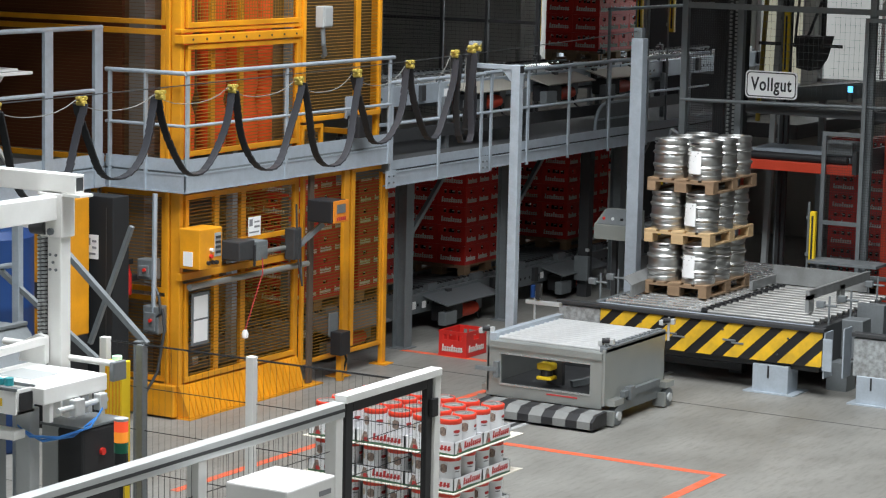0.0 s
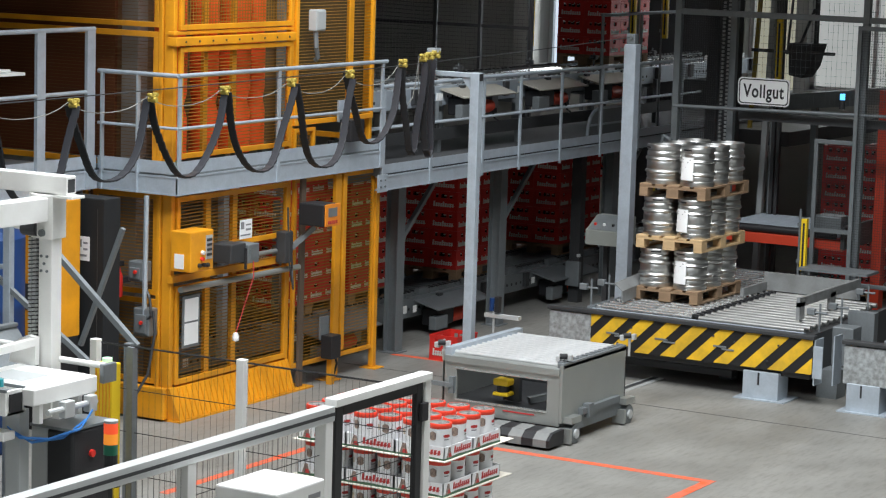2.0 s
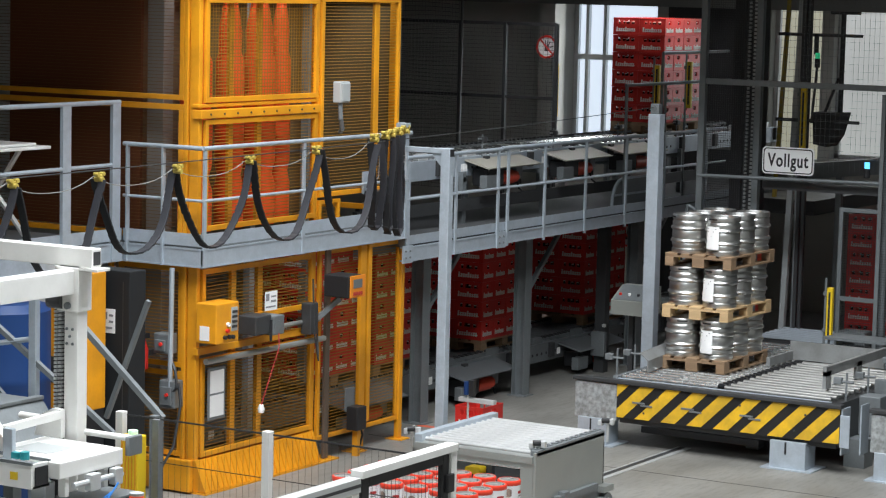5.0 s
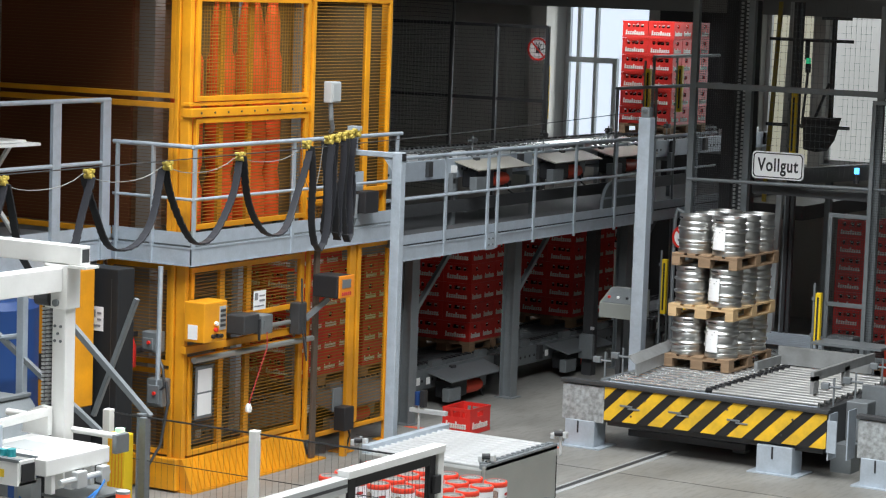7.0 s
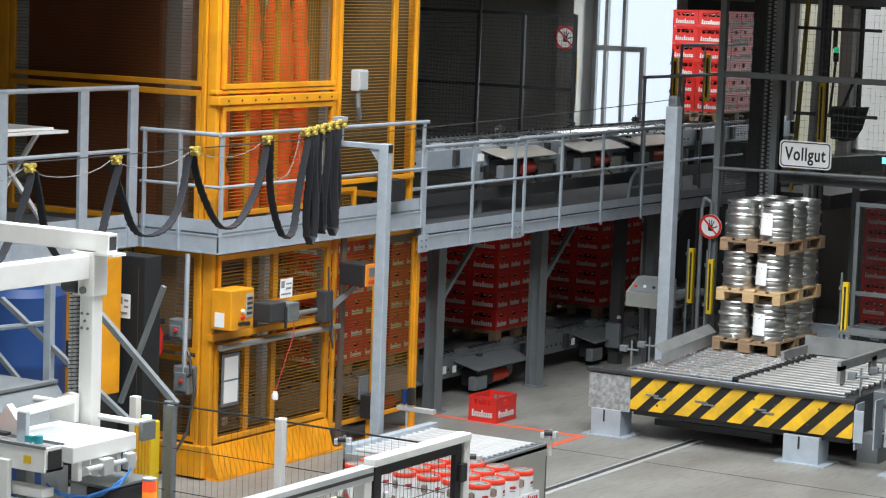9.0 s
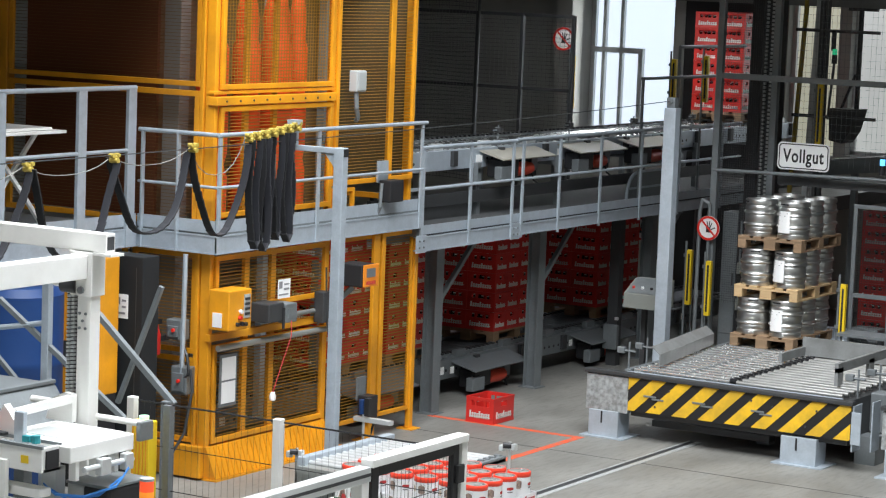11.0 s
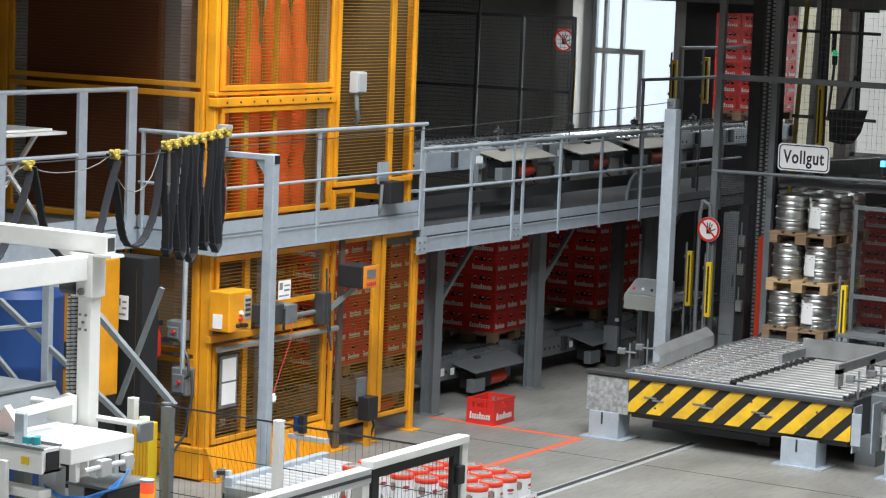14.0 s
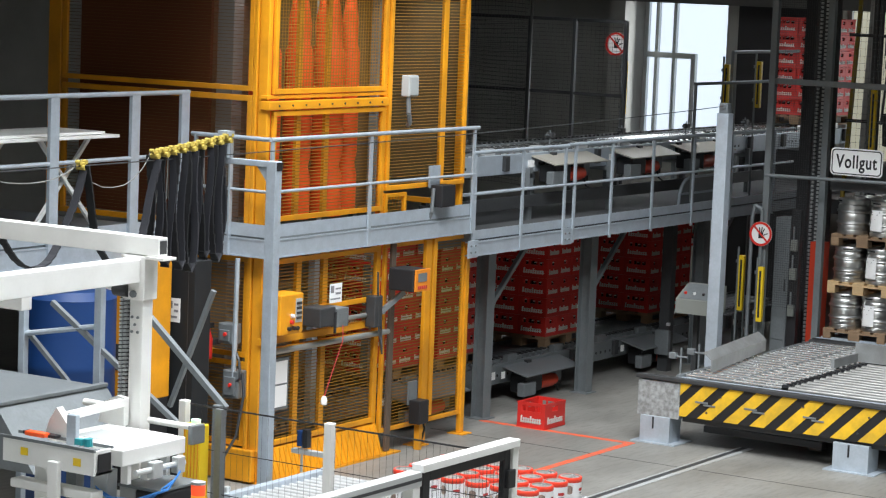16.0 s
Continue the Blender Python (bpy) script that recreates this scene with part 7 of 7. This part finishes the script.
# ---- white packing machine ----
def white_machine():
    o = (1.8, -11.0, 0)
    m = thing("packing_machine", o, "white painted gantry machine with lifting chain", "machine")
    S = lambda: Solid(o)
    X, Y = 1.83, -10.62
    part("column", S().box(X - 0.10, X + 0.015, Y - 0.055, Y + 0.05, 0.0, 2.92, 0.006), WHITE, m)
    part("head_plate", S().box(X - 0.15, X + 0.035, Y - 0.075, Y + 0.07, 2.72, 3.02, 0.006), WHITE, m)
    for bx, bz in ((X - 0.07, 2.60), (X - 0.02, 2.60), (X - 0.07, 2.50), (X - 0.02, 2.50), (X - 0.045, 2.55)):
        part("bolt", S().rod((bx, Y - 0.07, bz), (bx, Y - 0.06, bz), 0.010, 6), GALV_D, m)
    part("head_bolt", S().rod((X - 0.05, Y - 0.095, 2.76), (X - 0.05, Y - 0.075, 2.76), 0.025, 8), GALV_D, m)
    part("top_beam", S().box(-0.6, X + 0.13, Y - 0.05, Y + 0.05, 3.02, 3.15, 0.006), WHITE, m)
    part("beam_end", S().box(X + 0.13, X + 0.134, Y - 0.035, Y + 0.035, 3.04, 3.13), DARK, m)
    part("beam_foot", S().box(X - 0.17, X + 0.19, Y - 0.07, Y + 0.07, 3.002, 3.02), WHITE, m)
    part("side_beam", S().box(X - 0.13, X - 0.0, -13.2, Y - 0.076, 2.84, 3.00, 0.006), WHITE, m)
    part("lower_beam", S().box(-0.6, 1.55, -11.55, -11.45, 2.70, 2.86, 0.006), WHITE, m)
    for cx, cy, z0, z1 in ((X - 0.155, Y - 0.04, 1.70, 2.78), (0.93, -11.35, 1.2, 2.70)):
        cb = part("chain_back", S().box(cx - 0.05, cx + 0.045, cy + 0.012, cy + 0.022, z0, z1), DARK, m)
        ch = S()
        n = int((z1 - z0) / 0.027)
        for i in range(n):
            z = z0 + i * 0.027
            ch.box(cx - 0.032, cx - 0.005, cy - 0.018, cy + 0.012, z, z + 0.016).box(cx + 0.005, cx + 0.032, cy - 0.018, cy + 0.012, z + 0.006, z + 0.022)
        part("lifting_chain", ch, ALU, cb, "steel roller chain")
    part("sprocket", S().rod((X - 0.22, Y - 0.06, 2.78), (X - 0.10, Y - 0.06, 2.78), 0.05, 14), DARK, m)
    part("roller_cap", S().rod((X - 0.29, Y - 0.06, 2.80), (X - 0.2, Y - 0.06, 2.80), 0.035, 12), WHITE, m)
    part("upright_post", S().box(0.98, 1.06, -11.33, -11.27, 0.0, 2.7, 0.005), BOXGREY, m)
    # lifting table
    part("gusset", S().prism([(X - 0.30, 1.86), (X - 0.07, 1.86), (X - 0.07, 2.05), (X - 0.14, 2.06), (X - 0.26, 2.0)], "y", Y - 0.12, Y - 0.075), WHITE, m)
    part("cross_rod", S().rod((X + 0.05, Y, 1.90), (2.30, Y, 1.90), 0.022, 10).rod((X - 0.5, Y - 0.03, 1.96), (X - 0.1, Y - 0.03, 1.96), 0.025, 10), WHITE, m, smooth=True)
    part("rod_end", S().box(2.29, 2.33, -10.72, -10.58, 1.80, 1.93, 0.008), GALV_D, m)
    part("table_beam", S().box(2.20, 2.30, -11.40, -10.75, 1.75, 1.86, 0.008), WHITE, m)
    part("table_plate", S().box(1.62, 2.20, -11.36, -10.74, 1.83, 1.86, 0.008), WHITE, m)
    part("plate_inset", S().box(1.74, 2.05, -11.22, -10.95, 1.86, 1.864), BOXGREY, m)
    for yy in (-11.3, -11.1, -10.9):
        part("rib", S().box(2.22, 2.28, yy - 0.02, yy + 0.02, 1.62, 1.75, 0.005), WHITE, m)
    part("slide_rail", S().rod((2.33, -11.3, 1.70), (2.33, -10.8, 1.70), 0.02, 8).box(2.30, 2.36, -11.15, -11.05, 1.64, 1.75, 0.008).box(2.30, 2.36, -10.9, -10.82, 1.64, 1.75, 0.008), ALU, m)
    part("tray", S().box(1.42, 2.20, -11.56, -11.54, 1.70, 1.86, 0.004).box(1.42, 2.20, -11.54, -11.38, 1.70, 1.72).box(2.18, 2.20, -11.54, -11.38, 1.70, 1.86), WHITE, m)
    part("tray_rim", S().box(1.40, 2.21, -11.57, -11.555, 1.855, 1.875).box(1.40, 2.21, -11.39, -11.375, 1.855, 1.875), GALV_D, m)
    part("black_end", S().box(2.205, 2.215, -11.53, -11.41, 1.72, 1.84), BLACK, m)
    part("lever", S().prism([(1.60, 1.86), (1.80, 1.86), (1.82, 1.93), (1.74, 2.02), (1.70, 2.06), (1.64, 1.97)], "y", -11.36, -11.30), WHITE, m)
    part("lever_arm", S().bar((1.74, -11.30, 2.0), (1.74, -10.72, 2.02), 0.05), WHITE, m)
    part("upright", S().box(1.84, 1.92, -11.42, -11.38, 1.72, 2.04, 0.006), GALV, m)
    part("bracket", S().box(1.84, 1.93, -11.6, -11.56, 1.50, 1.76, 0.006), WHITE, m)
    part("teal_valve", S().rod((2.08, -11.48, 1.87), (2.08, -11.48, 1.92), 0.03, 10).box(1.98, 2.04, -11.5, -11.46, 1.87, 1.91), TEAL, m, "small teal air fitting")
    part("label", S().box(1.58, 1.64, -11.566, -11.56, 1.76, 1.81), CURT, m, "small yellow label")
    part("label", S().box(2.03, 2.09, -11.566, -11.56, 1.75, 1.80), CURT, m)
    part("orange_block", S().box(1.55, 1.72, -11.50, -11.44, 1.875, 1.905, 0.006), ORANGE, m)
    part("dark_block", S().box(1.50, 1.78, -11.46, -11.40, 1.875, 1.895, 0.004), BLACK, m)
    part("lower_frame", S().box(2.02, 2.14, -11.35, -11.25, 0.0, 1.70, 0.006), BOXGREY, m)
    part("lower_frame", S().box(1.60, 1.72, -11.45, -11.35, 0, 1.70, 0.006), WHITE, m)
    part("under_tray", S().box(1.45, 2.15, -11.52, -11.40, 1.52, 1.58, 0.01).box(1.75, 2.0, -11.6, -11.5, 1.40, 1.50, 0.01), WHITE, m)
    mb = part("motor_box", S().box(2.12, 2.34, -11.05, -10.62, 0.9, 1.53, 0.02), BLACK, m)
    part("box_lid", S().box(1.98, 2.34, -11.06, -10.61, 1.53, 1.55, 0.005), GALV_D, mb)
    part("side_case", S().box(1.98, 2.12, -11.04, -10.63, 0.9, 1.53, 0.01), BOXGREY, mb)
    part("red_switch", S().rod((2.34, -10.86, 1.36), (2.36, -10.86, 1.36), 0.025, 10), SIGNR, mb)
    for hose in ([(2.10, -11.42, 1.60), (2.16, -11.38, 1.53), (2.26, -11.2, 1.50), (2.36, -11.0, 1.55), (2.38, -10.9, 1.66)], [(2.10, -11.40, 1.58), (2.2, -11.3, 1.49), (2.3, -11.1, 1.50), (2.36, -10.95, 1.60)]):
        part("air_hose", S().tube(hose, 0.010, 6), HOSE, m, "blue air hose", smooth=True)
    part("base_panel", S().box(1.2, 1.95, -12.6, -12.2, 0, 1.42, 0.01), WHITE, m)


HOSE = material("light_blue_hose", (0.05, 0.22, 0.60), 0.4, 0.0, 0.1, 5, 0.02, 30)
TEAL = material("teal_plastic", (0.02, 0.28, 0.32), 0.4, 0.0, 0.1, 5, 0.02, 30)
white_machine()


# ---- dim corner behind the machine ----
def corner():
    tank = Solid((-2.35, -6.6, 0)).lathe((-2.35, -6.6, 0), [(0, 0), (0.40, 0), (0.43, 0.04), (0.43, 0.6), (0.44, 0.63), (0.43, 0.66), (0.43, 1.3), (0.44, 1.33), (0.43, 1.36), (0.43, 1.95), (0.36, 2.02), (0, 2.02)], 32)
    tk = thing("tank", (-2.35, -6.6, 0), "tall blue plastic tank on the floor", "tank")
    part("body", tank, BLUE, tk, smooth=True)
    part("lid", Solid((-2.35, -6.6, 0)).lathe((-2.35, -6.6, 2.02), [(0, 0), (0.16, 0), (0.16, 0.05), (0, 0.05)], 20), BLUE, tk)
    c = thing("cabinet", (-2.6, -5.6, 0), "orange steel cabinet in the dim corner", "cabinet")
    part("case", Solid((-2.6, -5.6, 0)).box(-2.95, -2.13, -5.75, -5.4, 0.9, 2.2, 0.01), YELLOW, c)
    part("vent", Solid((-2.6, -5.6, 0)).box(-2.50, -2.36, -5.756, -5.75, 1.15, 1.4), DARK, c)
    part("plinth", Solid((-2.6, -5.6, 0)).box(-2.95, -2.13, -5.72, -5.42, 0, 0.9), BLACK, c)
    k = thing("cabinet", (-2.2, -5.2, 0), "black steel cabinet with white notice", "cabinet")
    part("case", Solid((-2.2, -5.2, 0)).box(-2.40, -1.93, -5.30, -5.05, 0.0, 2.2, 0.01), BLACK_S, k)
    part("door_gap", Solid((-2.2, -5.2, 0)).box(-2.01, -2.005, -5.304, -5.30, 0.3, 2.1), DARK, k)
    part("notice", Solid((-2.2, -5.2, 0)).box(-2.25, -2.10, -5.306, -5.30, 1.60, 1.83), PAPER, k, "white warning notice")
    part("print", Solid((-2.2, -5.2, 0)).box(-2.24, -2.19, -5.31, -5.306, 1.73, 1.80).box(-2.17, -2.12, -5.31, -5.306, 1.70, 1.72).box(-2.17, -2.12, -5.31, -5.306, 1.76, 1.78).box(-2.24, -2.13, -5.31, -5.306, 1.64, 1.66), INK, k)
    h = thing("guard_stand", (-0.3, -8.6, 0), "grey tubular guard frame with diagonal struts", "frame")
    S = lambda: Solid((-0.3, -8.6, 0))
    Y = -8.6
    part("post", S().box(-0.325, -0.255, Y - 0.03, Y + 0.03, 0, 2.45, 0.005), GALV, h)
    part("post", S().box(-1.12, -1.06, Y - 0.03, Y + 0.03, 0, 2.45, 0.005), GALV, h)
    part("post", S().box(0.88, 0.94, Y - 0.03, Y + 0.03, 0, 1.62, 0.005), GALV_D, h)
    part("rail", S().rod((-1.09, Y, 1.95), (-0.29, Y, 2.10), 0.022, 8), GALV, h, smooth=True)
    for a, b_, w in (((-0.79, Y, 2.24), (0.54, Y, 1.41), 0.04), ((0.05, Y + 0.05, 2.32), (0.95, Y + 0.05, 1.59), 0.045), ((0.746, Y + 0.12, 2.48), (0.343, Y + 0.12, 1.52), 0.035), ((-1.09, Y + 0.03, 1.98), (-0.5, Y + 0.03, 1.5), 0.035)):
        part("strut", S().bar(a, b_, w, w, up=(0, 1, 0)), GALV_D, h)
    hp = thing("chute", (-0.6, -9.3, 0), "grey sheet metal chute behind the machine", "chute")
    S = lambda: Solid((-0.6, -9.3, 0))
    part("hopper", S().add([(-1.8, -8.75, 1.66), (-0.08, -8.75, 1.66), (-0.08, -10.0, 1.66), (-1.8, -10.0, 1.66), (-1.8, -8.75, 1.2), (0.30, -8.75, 1.2), (0.30, -10.0, 1.2), (-1.8, -10.0, 1.2)], [(0, 1, 2, 3), (7, 6, 5, 4), (0, 4, 5, 1), (1, 5, 6, 2), (2, 6, 7, 3), (3, 7, 4, 0)]), GALV_D, hp)
    part("lip", S().box(-0.12, -0.06, -10.0, -8.75, 1.66, 1.69, 0.005), GALV_D, hp)
    part("leg", S().box(-0.3, -0.2, -8.95, -8.85, 0, 1.2), GALV_D, hp)
    part("leg", S().box(-0.3, -0.2, -9.95, -9.85, 0, 1.2), GALV_D, hp)


BLACK_S = material("black_steel_paint", (0.008, 0.010, 0.012), 0.75, 0.0, 0.3, 3, 0.04, 40)
corner()


# ---- everything that moves ----
def carriage_z(t):
    pts = [(0, 0.0), (1.5, -0.66), (3.5, -1.21), (4.6, -1.36), (16, -1.36)]
    return float(np.interp(t, [p[0] for p in pts], [p[1] for p in pts]))


def motions():
    times = [i * 0.5 for i in range(33)]
    walk(CAR, [(t, pose(CAR0[0], CAR0[1] + car_y(t), CAR0[2])) for t in times])
    festoon_rows(times)
    kt = (0, 5.2, 7.3, 8.0, 9.2, 11.3, 12.5, 13.5, 14.5, 16)
    kd = (0, 0.03, 0.60, 0.83, 1.18, 1.81, 2.25, 2.58, 2.80, 2.98)
    for k, p, turn in KEGS:
        rows = [(t, pose(p[0] - 0.03 * float(np.interp(t, kt, kd)), p[1] + float(np.interp(t, kt, kd)), p[2], 0, 0, turn)) for t in times]
        walk(k, rows)
    ut = (0, 1.5, 3.5, 5.0, 8.0, 9.0, 12.5, 16)
    ud = (0, 0.4, 0.95, 1.43, 2.27, 2.72, 4.12, 4.4)
    for k, p, turn in UPPER:
        walk(k, [(t, pose(p[0], p[1] + float(np.interp(t, ut, ud)), p[2])) for t in times[::2]])
    walk(CARRIAGE, [(t, pose(1.25, 4.3, 2.1 + carriage_z(t))) for t in times])


motions()
